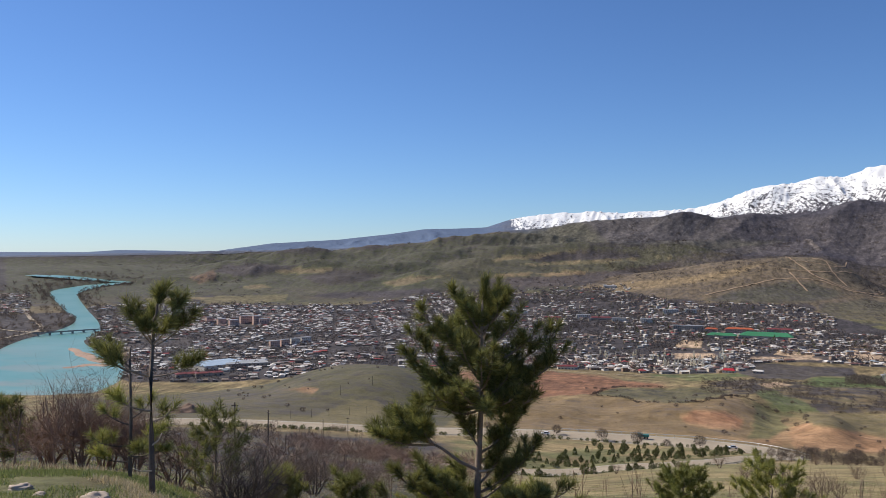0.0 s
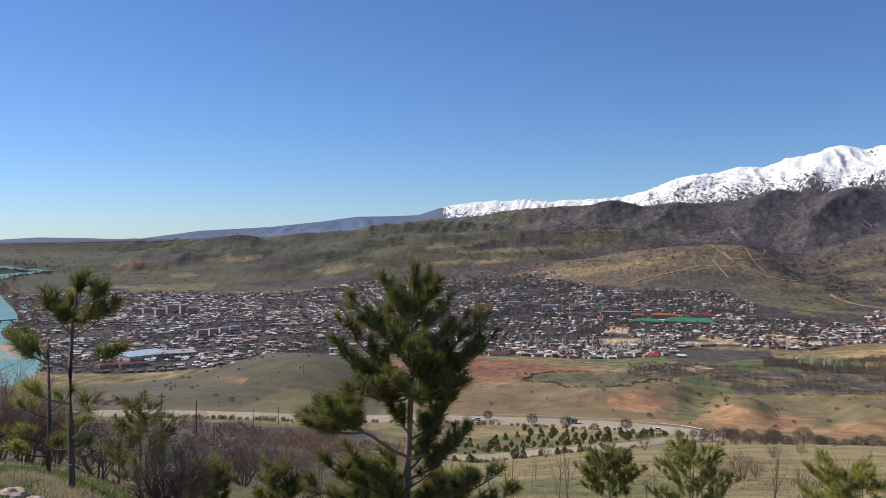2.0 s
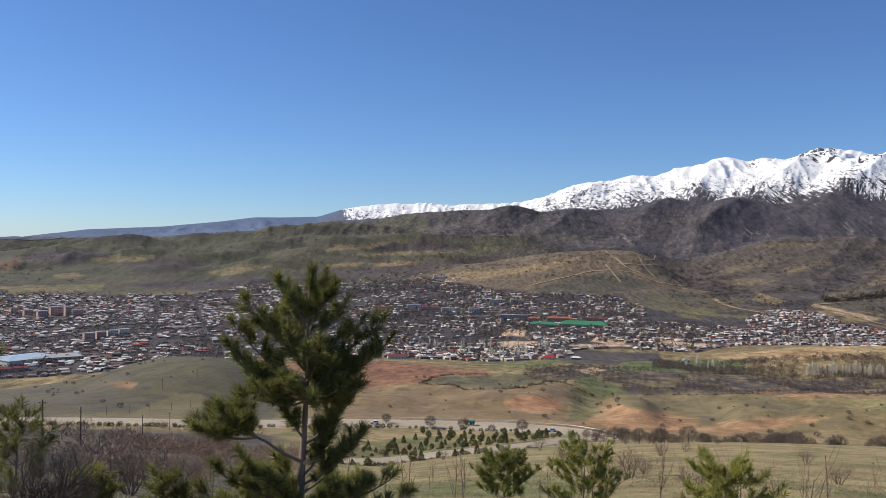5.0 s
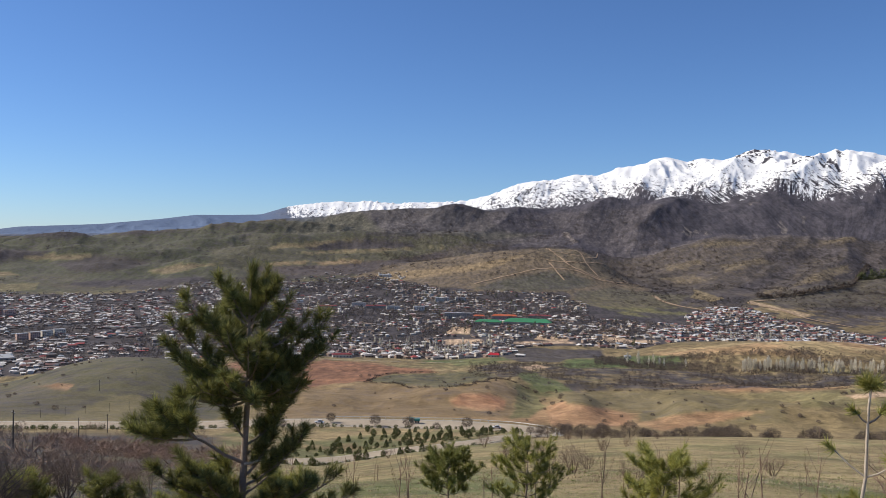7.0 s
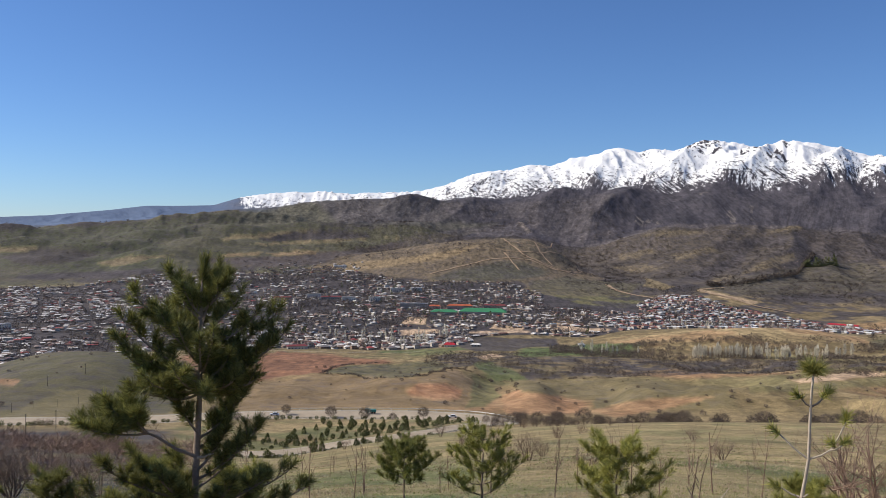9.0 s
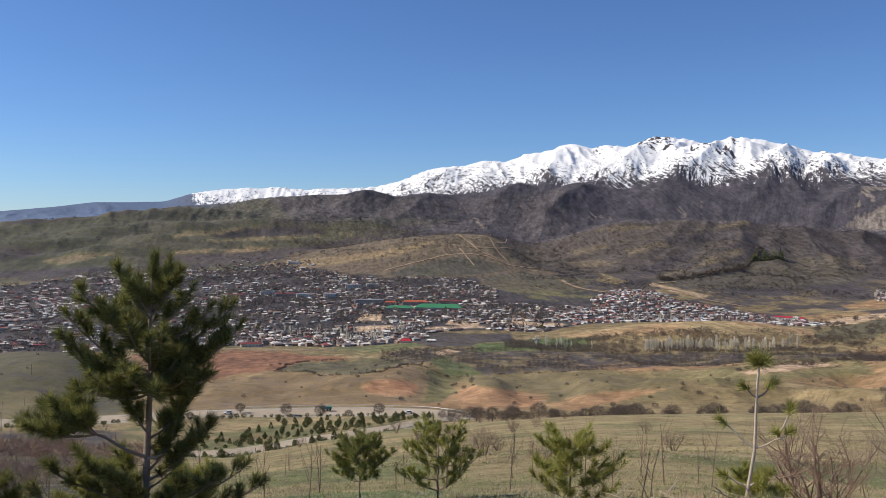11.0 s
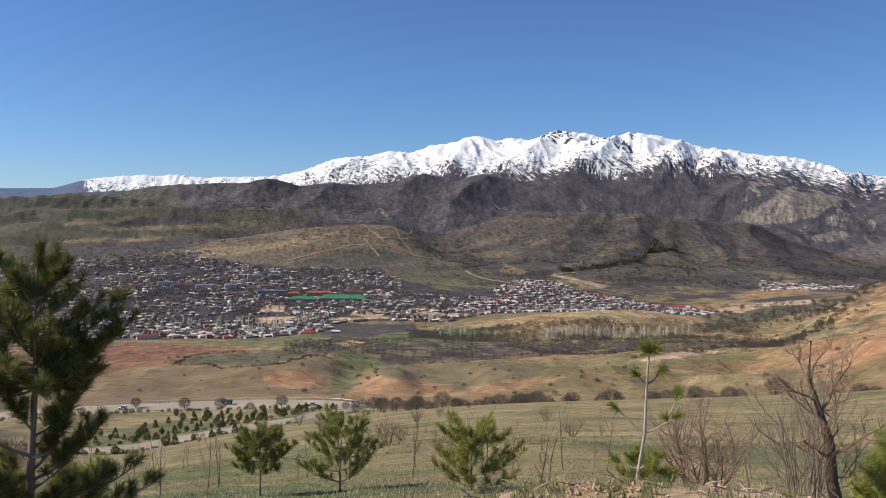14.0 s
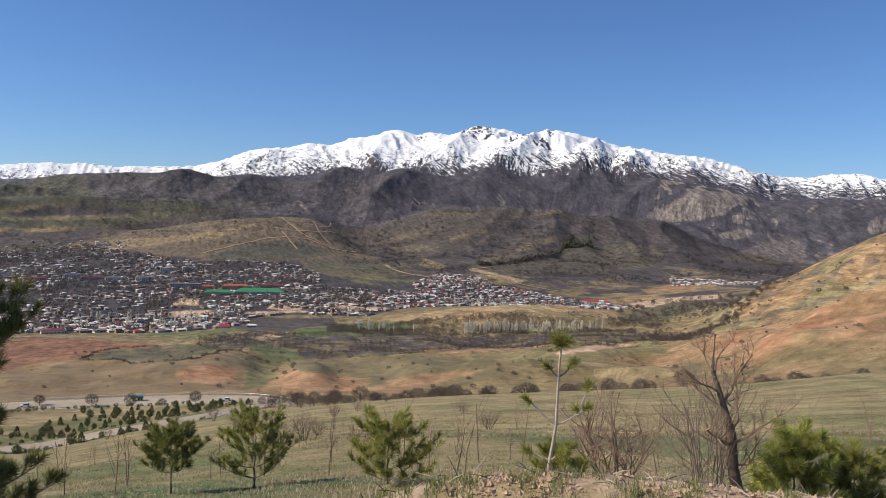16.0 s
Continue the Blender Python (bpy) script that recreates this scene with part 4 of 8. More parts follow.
def cover(x, y, z):
    """What grows or lies where: red soil, dry grass, fresh grass, scrub, bare pale soil, snow; also the far ridge's
    painted haze.
    """
    r, a = np.hypot(x, y), np.degrees(np.arctan2(x, y))
    big, mid, fine = fbm(x / 260, y / 260, 4, 71), fbm(x / 60, y / 60, 4, 73), fbm(x / 14, y / 14, 4, 75)
    rows = fbm(a / 3.0, np.log(np.maximum(r, 1)) * 26, 4, 76)
    e = np.degrees(np.arctan2(z - EYE, r))
    dry = step(0.42, 0.62, fbm(x / 40, y / 40, 5, 77)) * (0.6 - 0.22 * step(400, 450, r))
    meadow = step(300, 240, r) * step(9, 16, r)
    dry = np.maximum(dry, meadow * (0.36 + 0.16 * step(40, 90, r) + (0.7 - 0.42 * step(40, 90, r)) * step(0.42, 0.60, 0.12 * rows + 0.88 * fbm(x / 5, y / 7, 5, 67))))
    dry = np.maximum(dry, step(9, 5, r) * (1 - 0.6 * step(-26, -31, a)) * (0.35 + 0.6 * step(0.4, 0.6, fbm(x / 1.3, y / 1.3, 4, 78))))
    lush = step(0.52, 0.68, mid) * step(420, 500, r) * step(1300, 1200, r) * 0.25
    lush = np.maximum(lush, meadow * (0.16 + (0.55 - 0.3 * step(40, 90, r)) * step(0.48, 0.62, fbm(x / 9, y / 14, 5, 72)) + 0.35 * step(45, 18, r) * step(0.4, 0.6, fbm(x / 4, y / 4, 4, 68))))
    lush = np.maximum(lush, 0.55 * step(9, 7, r) * step(-26, -31, a) * step(0.35, 0.55, fbm(x / 0.9, y / 0.9, 4, 59)))
    brush = step(14, 24, r) * step(390, 330, r) * step(-13, -19, a)
    dry = dry * (1 - 0.7 * brush)
    lush = np.maximum(lush, step(-8, -16, a) * step(380, 200, r) * step(6, 9, r) * (0.1 + 0.3 * step(0.4, 0.6, fbm(x / 3, y / 3, 4, 65))))
    scrub_near = brush * (0.46 + 0.22 * step(0.4, 0.6, fbm(x / 12, y / 12, 4, 70)))
    rim = step(4.4, 4.8, r) * step(6.6, 5.9, r) * step(4, 10, a)
    # red soil on the slopes beyond the road
    red = 0.45 * step(0.47, 0.62, fbm(x / 120, y / 120, 4, 79)) * step(425, 455, r) * step(820, 740, r) * step(-17, -10, a)
    field = np.maximum(patch(a, r, -16, -5.8, 700, 1085, 0.5), patch(a, r, -6.5, -1.9, 850, 960, 0.5))
    red, lush = red * (1 - field), lush * (1 - field)
    plough = 0.9 * field * (0.75 + 0.25 * step(0.35, 0.6, fine))
    lush = np.maximum(lush, 0.28 * patch(a, r, -5.5, 1.5, 670, 830, 0.5))
    for a0, a1, r0, r1, v in ((-1.5, 3.6, 480, 580, 0.7), (6, 12, 450, 540, 0.75), (13, 17, 470, 520, 0.5), (-28.5, -24.5, 600, 660, 0.6),
                              (35, 46, 470, 655, 0.85), (24, 33, 560, 640, 0.45), (29, 41, 400, 440, 0.3)):
        red = np.maximum(red, v * patch(a, r, a0, a1, r0, r1, 1.1, 0.05) * (0.45 + 0.55 * step(0.35, 0.6, fine)))
    dry = np.maximum(dry, 0.6 * patch(a, r, 33, 60, 640, 1080, 1.0))
    red = np.maximum(red, 0.17 * patch(a, r, -9, 16, 440, 650, 1.2))
    dry = np.maximum(dry, 0.85 * patch(a, r, 13, 31, 1180, 1330, 1.0))
    red = np.maximum(red, 0.40 * patch(a, r, 12, 30, 1150, 1340, 1.0) * step(0.4, 0.6, mid))
    red = np.maximum(red, 0.45 * patch(a, r, 31, 50, 650, 1080, 1.0) * step(0.45, 0.62, mid))
    # orchards, ploughed land and green fields on the terrace before the town
    scrub = 0.6 * np.maximum(patch(a, r, 1, 34, 770, 1030, 0.8), patch(a, r, 7, 22, 700, 800, 0.8)) * (0.6 + 0.4 * step(0.35, 0.6, fine))
    lush = np.maximum(lush, 0.9 * patch(a, r, 7, 15, 1030, 1190, 0.5))
    lush = np.maximum(lush, 0.45 * patch(a, r, 8.5, 15.5, 1950, 2360, 0.6))
    lush = np.maximum(lush, 0.5 * patch(a, r, 4.3, 6.8, 670, 770, 0.4))
    lush = np.maximum(lush, 0.9 * patch(a, r, -3, 5, 1120, 1230, 0.4) * step(0.4, 0.5, rows))
    scrub = np.maximum(scrub, 0.75 * patch(a, r, 3, 9.5, 1210, 1400, 0.4))
    scrub = np.maximum(scrub, scrub_near)
    bare = np.maximum(0.35 * patch(a, r, 1, 6, 1040, 1110, 0.4), rim * (0.35 + 0.75 * step(0.35, 0.6, fbm(x / 0.6, y / 0.6, 3, 69))))
    # earth of the town and the bluffs within it
    town = step(-30, 20, r - np.interp(a, TOWN_NEAR[:, 0], TOWN_NEAR[:, 1])) * step(40, -40, r - np.interp(a, TOWN_FAR[:, 0], TOWN_FAR[:, 1])) * step(32, 29, a)
    scrub = np.maximum(scrub, town * (0.62 + 0.35 * step(0.35, 0.6, mid)))
    for a0, a1, r0, r1, v in ((-1.5, 1.5, 1500, 1590, 0.75), (3.5, 8, 1480, 1540, 0.6), (9.5, 13.5, 1520, 1600, 0.8), (30, 36, 1800, 1950, 0.6), (-40.6, -37.5, 1560, 1720, 0.7), (31, 37, 2080, 2200, 0.45)):
        bare = np.maximum(bare, v * patch(a, r, a0, a1, r0, r1, 0.5, 0.02))
    dry = dry * (1 - 0.55 * step(1350, 1500, r))
    scrub = np.maximum(scrub, 0.5 * step(1400, 1600, r) * step(8, 11, a) * (0.6 + 0.6 * step(0.4, 0.6, mid)))
    # foothills: olive pasture with pale ploughed strips and dark thickets
    hills = step(2550, 2750, r) * step(4150, 3700, r)
    strips = step(0.60, 0.66, fbm(a / 2.2, np.log(r) * 30, 3, 83)) * step(0.5, 0.56, fbm(a / 5, np.log(r) * 9, 2, 84))
    west = step(9, 2, a)

    def stroke(deep, *line):
        """A field strip along a line of compass angles and distances."""
        p = ring(*line)
        off = abs(r + 30 * (fbm(a, r / 90, 3, 64) - 0.5) - np.interp(a, p[:, 0], p[:, 1]))
        return step(deep, deep * 0.55, off) * step(p[0, 0] - 0.2, p[0, 0] + 0.3, a) * step(p[-1, 0] + 0.2, p[-1, 0] - 0.3, a)

    dry = np.maximum(dry * (1 - 0.6 * hills), hills * west * 0.4 * strips)
    dry = np.maximum(dry, 0.10 * patch(a, r, -10, 11, 2720, 3260, 1.2, 0.02) * (0.4 + 0.6 * step(0.35, 0.6, mid)))
    track = step(0.035, 0.012, abs(fbm(x / 170, y / 170, 3, 85) - 0.5)) * patch(a, r, 0, 12, 2700, 3200, 1.0, 0.02)
    bare = np.maximum(bare, 0.8 * track)
    scrub = np.maximum(scrub * (1 - hills), hills * west * (0.45 + 0.34 * step(0.44, 0.60, fbm(x / 150, y / 190, 6, 86))))
    east = step(4, 11, a) * step(2150, 2420, r) * (1 - 0.7 * step(11, 8, a) * step(3260, 3150, r))
    dry = np.where(east > 0, dry * (1 - east) + east * 0.6 * step(0.48, 0.62, fbm(x / 80, y / 170, 6, 63)) * step(3500, 3100, r), dry)
    scrub = np.maximum(scrub, east * (0.36 + 0.12 * step(2900, 3500, r) + 0.30 * step(0.36, 0.60, fbm(x / 110, y / 190, 6, 87))))
    dark = step(0, 1, (r - np.interp(a, [5, 14], [3350, 3640])) / np.interp(a, [5, 14], [400, 160])) * step(-15, -9, a)
    scrub = np.maximum(scrub, dark * (0.78 + 0.35 * step(0.4, 0.6, fbm(x / 110, y / 110, 5, 88))))
    mound = patch(a, r, -40, -17, 425, 830, 1.5)
    dry, lush = dry * (1 - 0.8 * mound), np.maximum(lush, mound * (0.18 + 0.25 * step(0.4, 0.6, mid)))
    scrub = np.maximum(scrub, 0.44 * mound)
    scrub = np.maximum(scrub, 0.42 * patch(a, r, 33, 60, 640, 1080, 1.0) * step(0.42, 0.6, fine))
    lush = np.maximum(lush, 0.35 * patch(a, r, 33, 60, 640, 1080, 1.0) * step(0.45, 0.6, fbm(x / 45, y / 45, 4, 62)))
    lush = np.maximum(lush, 0.55 * patch(a, r, -17, 4, 238, 375, 0.8) * step(0.38, 0.55, fbm(x / 14, y / 14, 4, 60)))
    brown_hill = patch(a, r, -8, 9.5, 2720, 3290, 1.0, 0.008)
    scrub = np.maximum(scrub, 0.54 * patch(a, r, -10, 13, 2250, 3700, 1.2, 0.02) * (0.7 + 0.5 * step(0.4, 0.6, mid)))
    scrub = scrub * (1 - 0.2 * brown_hill)
    dry = np.maximum(dry, brown_hill * (0.0 + 0.18 * step(0.42, 0.6, fbm(x / 70, y / 150, 5, 58))))
    far_west = step(3650, 3850, r) * step(-9, -15, a)
    scrub = scrub * (1 - far_west) + far_west * 0.45
    bare = np.maximum(bare, 0.4 * east * step(0.64, 0.74, fbm(x / 80, y / 80, 5, 89)) * step(4300, 4100, r))
    bare = np.maximum(bare, 0.7 * patch(a, r, 5.9, 7.3, 3380, 3470, 0.3, 0.005))
    bare = np.maximum(bare, 0.6 * patch(a, r, 31, 38, 3950, 4250, 0.8, 0.01) * step(0.42, 0.6, fbm(x / 60, y / 60, 4, 90)))
    lush = np.maximum(lush * (1 - hills), hills * west * step(3, -6, a) * (0.20 + 0.28 * step(0.4, 0.6, fbm(x / 160, y / 200, 5, 82))))
    tan = np.maximum.reduce([stroke(40, -37, 2770, -32, 2790, -29, 2770), stroke(45, -31.4, 3070, -29.2, 3060), stroke(30, -31, 2960, -22, 3010), stroke(34, -19.5, 3000, -14.5, 3150, -12, 3300),
                             stroke(30, -14, 3200, -8.6, 3400, -2, 3520), stroke(38, -10.4, 3130, -7.6, 3130), stroke(22, -24, 3180, -17, 3230), stroke(40, -8.5, 2900, -1, 3010, 3, 3050), stroke(30, -4, 2810, 3, 2850)])
    dry = np.maximum(dry, 0.42 * tan)
    scrub, lush = scrub * (1 - 0.8 * tan), lush * (1 - tan)
    red = np.maximum(red, 0.6 * np.maximum(stroke(36, -13.2, 3080, -11.2, 3120), patch(a, r, -35.2, -32.8, 3180, 3400, 0.4, 0.01)))
    green_foot = patch(a, r, 0.5, 9, 2640, 2860, 0.6, 0.015)
    lush, dry = np.maximum(lush, 0.3 * green_foot), dry * (1 - 0.7 * green_foot)
    dry = np.maximum(dry, 0.7 * np.maximum(stroke(45, 28.6, 2110, 35, 2130), stroke(30, 29.5, 2010, 33, 2020)))
    line = np.interp(a, [-14, -12.2, -11.5, 0, 2, 9, 14, 20, 26, 31, 36, 40, 46], [9, 1.9, 1.45, 1.9, 2.4, 3.35, 3.3, 3.75, 3.9, 3.6, 3.0, 2.65, 2.3])
    gully = 0.42 - 0.35 * spurs(a, r, 2.6, 1.8, 53) - 0.4 * spurs(a, r, 0.95, -1.6, 54)
    gully = gully - np.clip(spur_field(x, y) / 70, 0, 1) * (0.24 + 0.5 * step(5.2, 3.8, e)) + 0.1
    crag = step(0.46, 0.56, fbm(x / 15, y / 40, 5, 94)) * np.maximum(patch(a, r, 17.4, 20.2, 4620, 4900, 0.4, 0.005), 0.8 * np.maximum(patch(a, r, 15.0, 16.6, 4700, 4900, 0.3, 0.005), patch(a, r, 21.4, 24.2, 4500, 4700, 0.5, 0.005)))
    # snow cover, still without its ragged edge: 0 none, 1 closed
    snow = np.clip(0.5 + (e - line + 0.1) / 2.1 + 0.55 * gully, -0.9, 1.5) - 1.25 * crag
    snow = snow + 0.15 * step(2, -3, a) * step(-11.8, -8.5, a)
    snow = np.where((r > 4200) & (a > -12.5), snow, -1.0)
    plain_far = step(3000, 3500, r) * step(-26, -34, a)
    scrub = np.maximum(scrub, 0.6 * plain_far)
    # where the far western ridge gets its painted haze blue
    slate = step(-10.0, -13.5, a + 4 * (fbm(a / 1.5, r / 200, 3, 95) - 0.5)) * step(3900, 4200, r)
    out = dict(dry=dry, red=red, lush=lush, scrub=scrub, bare=bare, plough=plough)
    far = np.where((r > 425) & (abs(a) < 50))[0]
    fa, fe = a[far], e[far]
    wa = fa + 0.45 * (fbm(fa / 0.7, fe / 0.25, 4, 131) - 0.5)
    we = fe + 0.16 * (fbm(fa / 0.5, fe / 0.2, 4, 132) - 0.5)
    for values, soft, outline in ZONES:
        m = zone(wa, we, outline, soft)
        for key in out:
            out[key][far] = out[key][far] * (1 - m) + m * values.get(key, 0.0)
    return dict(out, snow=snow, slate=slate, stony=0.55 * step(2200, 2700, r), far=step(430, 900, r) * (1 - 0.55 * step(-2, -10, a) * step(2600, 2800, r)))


def sheet(name, radii, columns, mat):
    rr, aa = np.meshgrid(radii, np.radians(columns), indexing="ij")
    x, y = rr * np.sin(aa), rr * np.cos(aa)
    z = height(x, y)
    return np.stack([x, y, z], -1)


def quads_of(rows, cols, first=0, wrap=False):
    i, j = np.meshgrid(np.arange(rows - 1), np.arange(cols if wrap else cols - 1), indexing="ij")
    p, n = first + i * cols + j, first + i * cols + (j + 1) % cols
    return np.stack([p, p + cols, n + cols, n], -1).reshape(-1, 4)


def land(name, grids, mat):
    """One mesh of ring grids that meet edge to edge; each has (points, wrap)."""
    verts, quads, first = [], [], 0
    for g, wrap in grids:
        verts.append(g.reshape(-1, 3))
        quads.append(quads_of(g.shape[0], g.shape[1], first, wrap))
        first += g.shape[0] * g.shape[1]
    verts = np.concatenate(verts)
    mesh = grid_mesh(name, verts, np.concatenate(quads))
    for key, v in cover(verts[:, 0], verts[:, 1], verts[:, 2]).items():
        mesh.attributes.new(key, "FLOAT", "POINT").data.foreach_set("value", v.astype(np.float32))
    mesh.materials.append(mat)
    return new(name, mesh)


BACK = np.arange(54, 306.1, 3.0)
FINE, COARSE = np.arange(-54, 54.001, 0.09), np.arange(-54, 54.001, 0.45)
near_r = np.concatenate([[0.004, 0.2], np.geomspace(0.5, 12, 60), np.geomspace(12.3, 60, 60)])
far_r = np.concatenate([np.geomspace(60, 400, 90)[:-1], np.geomspace(400, 1350, 120)[:-1], np.geomspace(1350, 3700, 130)])
near_grid = sheet("n", near_r, np.concatenate([COARSE[:-1], BACK[:-1]]), GROUND)
far_grid = sheet("f", far_r, FINE, GROUND)
edge_j = np.arange(len(FINE)) / 5.0
for k in range(3):
    far_grid[0, :, k] = np.interp(edge_j, np.arange(len(COARSE)), np.append(near_grid[-1, :len(COARSE) - 1, k], near_grid[-1, len(COARSE) - 1, k]))
back_grid = sheet("b", far_r[::4], BACK, GROUND)
high_r = np.concatenate([np.linspace(3700, 4850, 150), [4853, 4860]])
plain_grid = sheet("p", high_r[high_r < 4035], FINE[FINE <= -12.35], GROUND)
ground = tagged(land("ground", [(near_grid, True), (far_grid, False), (back_grid, False), (plain_grid, False)], GROUND),
                "hillside of dry and green spring grass with patches of red soil", "ground", kind="structure")
RANGE_A = FINE[FINE >= -12.45]
high_grid = sheet("h", high_r, RANGE_A, MOUNTAIN)
high_grid[-1, :, 2] -= 40
mountain_range = tagged(land("mountain_range", [(high_grid, False)], MOUNTAIN),
                        "snow-covered mountain range above dark scrub-covered slopes", "mountain", kind="structure")
# the western ridge; its blue is aerial haze painted as base colour
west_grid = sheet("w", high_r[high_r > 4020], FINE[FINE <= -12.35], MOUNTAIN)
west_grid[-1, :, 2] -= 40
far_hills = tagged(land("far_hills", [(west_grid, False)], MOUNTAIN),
                   "low ridge far beyond the valley, haze blue painted into its colour", "hills", kind="structure")


# ---- water and roads ----
def water_material():
    m, nt, b = material("turquoise silty water", 0.35)
    b.inputs["Specular IOR Level"].default_value = 0.2
    n1, n2 = noise_node(nt, 0.008, 3, 0.5), noise_node(nt, 0.15, 3, 0.5)
    c = mixed(nt, remap(nt, n1, 0.35, 0.65), (0.13, 0.295, 0.255), (0.20, 0.345, 0.295))
    shoal = noise_node(nt, 1.0, 4, 0.6, stretched(nt, 0.006, 0.018, 0.006))
    c = mixed(nt, product(nt, remap(nt, shoal, 0.45, 0.62), attr(nt, "shallow")), c, (0.36, 0.31, 0.24))
    nt.links.new(c, b.inputs["Base Color"])
    bump(nt, b, n2, 0.15, 0.3)
    return m


def strip(xs, ys, halves, across, lift):
    """A band that follows a course over the ground."""
    xs, ys, halves = np.asarray(xs), np.asarray(ys), np.broadcast_to(halves, np.shape(xs))
    tx, ty = np.gradient(xs), np.gradient(ys)
    n = np.hypot(tx, ty)
    px, py = ty / n, -tx / n
    s = np.linspace(-1, 1, across)[None, :]
    x, y = xs[:, None] + px[:, None] * halves[:, None] * s, ys[:, None] + py[:, None] * halves[:, None] * s
    return np.stack([x, y, height(x, y) + lift], -1)


def band(name, grid, mat, label, category, flat=False):
    if flat:
        grid = grid.copy()
        level = grid[:, grid.shape[1] // 2, 2]
        level[:40] = level[40]
        level = np.maximum.accumulate(level)
        grid[:, :, 2] = level[:, None]
    mesh = grid_mesh(name, grid.reshape(-1, 3), quads_of(grid.shape[0], grid.shape[1]))
    mesh.materials.append(mat)
    return tagged(new(name, mesh), label, category, kind="structure")


WATER = water_material()
water_grid = strip(RIVER_X, RIVER_Y, RIVER_HALF + 6, 9, 3.4)
water = band("water", water_grid, WATER, "calm turquoise river widening into a silty lake", "river", flat=True)
shallow = np.clip(1.2 - np.arange(160) / 40, 0, 1)[:, None] * np.linspace(0.2, 1, 9)[None, ::-1]
water.data.attributes.new("shallow", "FLOAT", "POINT").data.foreach_set("value", shallow.astype(np.float32).ravel())

ASPHALT = plain("sun-bleached asphalt", (0.40, 0.325, 0.235), 0.95, 0.25, 0.4)
DUST = plain("pale gravel shoulder", (0.40, 0.35, 0.27), 0.95, 0.3, 0.6)
TRAIL = plain("trodden tan earth", (0.36, 0.255, 0.165), 0.95, 0.35, 0.3)
PAINT = plain("white road paint", (0.55, 0.53, 0.48), 0.8, 0.2, 2.0)
ux, uy, wide = ROAD_X, ROAD_Y, ROAD_HALF
band("road_shoulder", strip(ux, uy, wide + np.interp(np.arange(420), [0, 250, 300, 419], [2.2, 2.2, 1.0, 0.8]), 9, 0.18), DUST, "pale gravel shoulder along the hill road", "road")
road = band("road", strip(ux, uy, wide, 9, 0.34), ASPHALT, "sun-bleached grey asphalt hill road with a hairpin bend", "road")
for j, name in ((2, "edge_line"), (55, "edge_line")):
    g = strip(ux, uy, wide, 57, 0.39)
    line_grid = g[:, j - 1:j + 1]
    mesh = grid_mesh(name, line_grid.reshape(-1, 3), quads_of(len(line_grid), 2))
    mesh.materials.append(PAINT)
    new(name, mesh).parent = road
SAND = plain("wet pinkish sand", (0.42, 0.28, 0.20), 0.9, 0.2, 0.1)
level = water.data.vertices[100].co.z
for pts in ([(-41.45, 1809.0), (-40.83, 1705.0), (-40.17, 1620.0), (-39.39, 1545.0)], [(-41.97, 1508.0), (-40.99, 1521.0), (-40.17, 1535.0), (-39.33, 1504.0)]):
    sx_, sy_ = course(pts, 40)
    spit = strip(sx_, sy_, 5 + 11 * np.sin(np.linspace(0.1, 2.6, 40)) + 3 * np.sin(np.linspace(0, 17, 40)), 7, 0)
    spit[:, :, 2] = level - 0.3 + 1.0 * (1 - np.linspace(-1, 1, 7)[None, :] ** 2)
    band("sandbar", spit, SAND, "pinkish sandbar at the edge of the lake", "sandbar")
# tracks: along the far bank, through the town, up the brown hill
for pts, w, mat in (([(-48, 1900), (-45, 2050), (-43.4, 2150), (-43.8, 2400), (-44.6, 2650), (-47, 2800)], 9, ASPHALT),
                    ([(-46, 2250), (-44, 2140), (-42.6, 2120), (-41, 2105), (-39.4, 2080)], 7, ASPHALT),
                    ([(-14, 1130), (-10, 1118), (-6, 1112), (-2, 1118), (0, 1125)], 6, DUST),
                    ([(12.8, 2640), (14, 2420), (17, 2250), (20, 2150)], 11, TRAIL),
                    ([(5.57, 3684), (6.55, 3010), (7.54, 2903), (9.51, 2848), (12.67, 2845)], 5, TRAIL),
                    ([(7.13, 3155), (8.7, 3088), (10.09, 3030), (11.17, 2966)], 6, TRAIL),
                    ([(5.19, 2978), (7.53, 2966), (9.69, 3134)], 5, TRAIL),
                    ([(0.62, 2613), (2.51, 2732), (5.59, 2864), (7.54, 2872), (9.51, 2829), (11.09, 2930)], 7, TRAIL),
                    ([(5.78, 2934), (6.29, 2845), (6.84, 2736)], 5, TRAIL),
                    ([(7.91, 3122), (8.39, 2978), (9.11, 2875)], 5, TRAIL),
                    ([(6.16, 3101), (7.13, 3067), (9.09, 3679)], 5, TRAIL),
                    ([(20.5, 2560), (19.1, 2510), (21.1, 2330), (22.7, 2210), (25, 2150)], 10, TRAIL)):
    tx_, ty_ = course(pts, 90)
    band("track", strip(tx_, ty_, w / 2, 3, 1.4), mat, "pale dirt track across the open slope", "track")


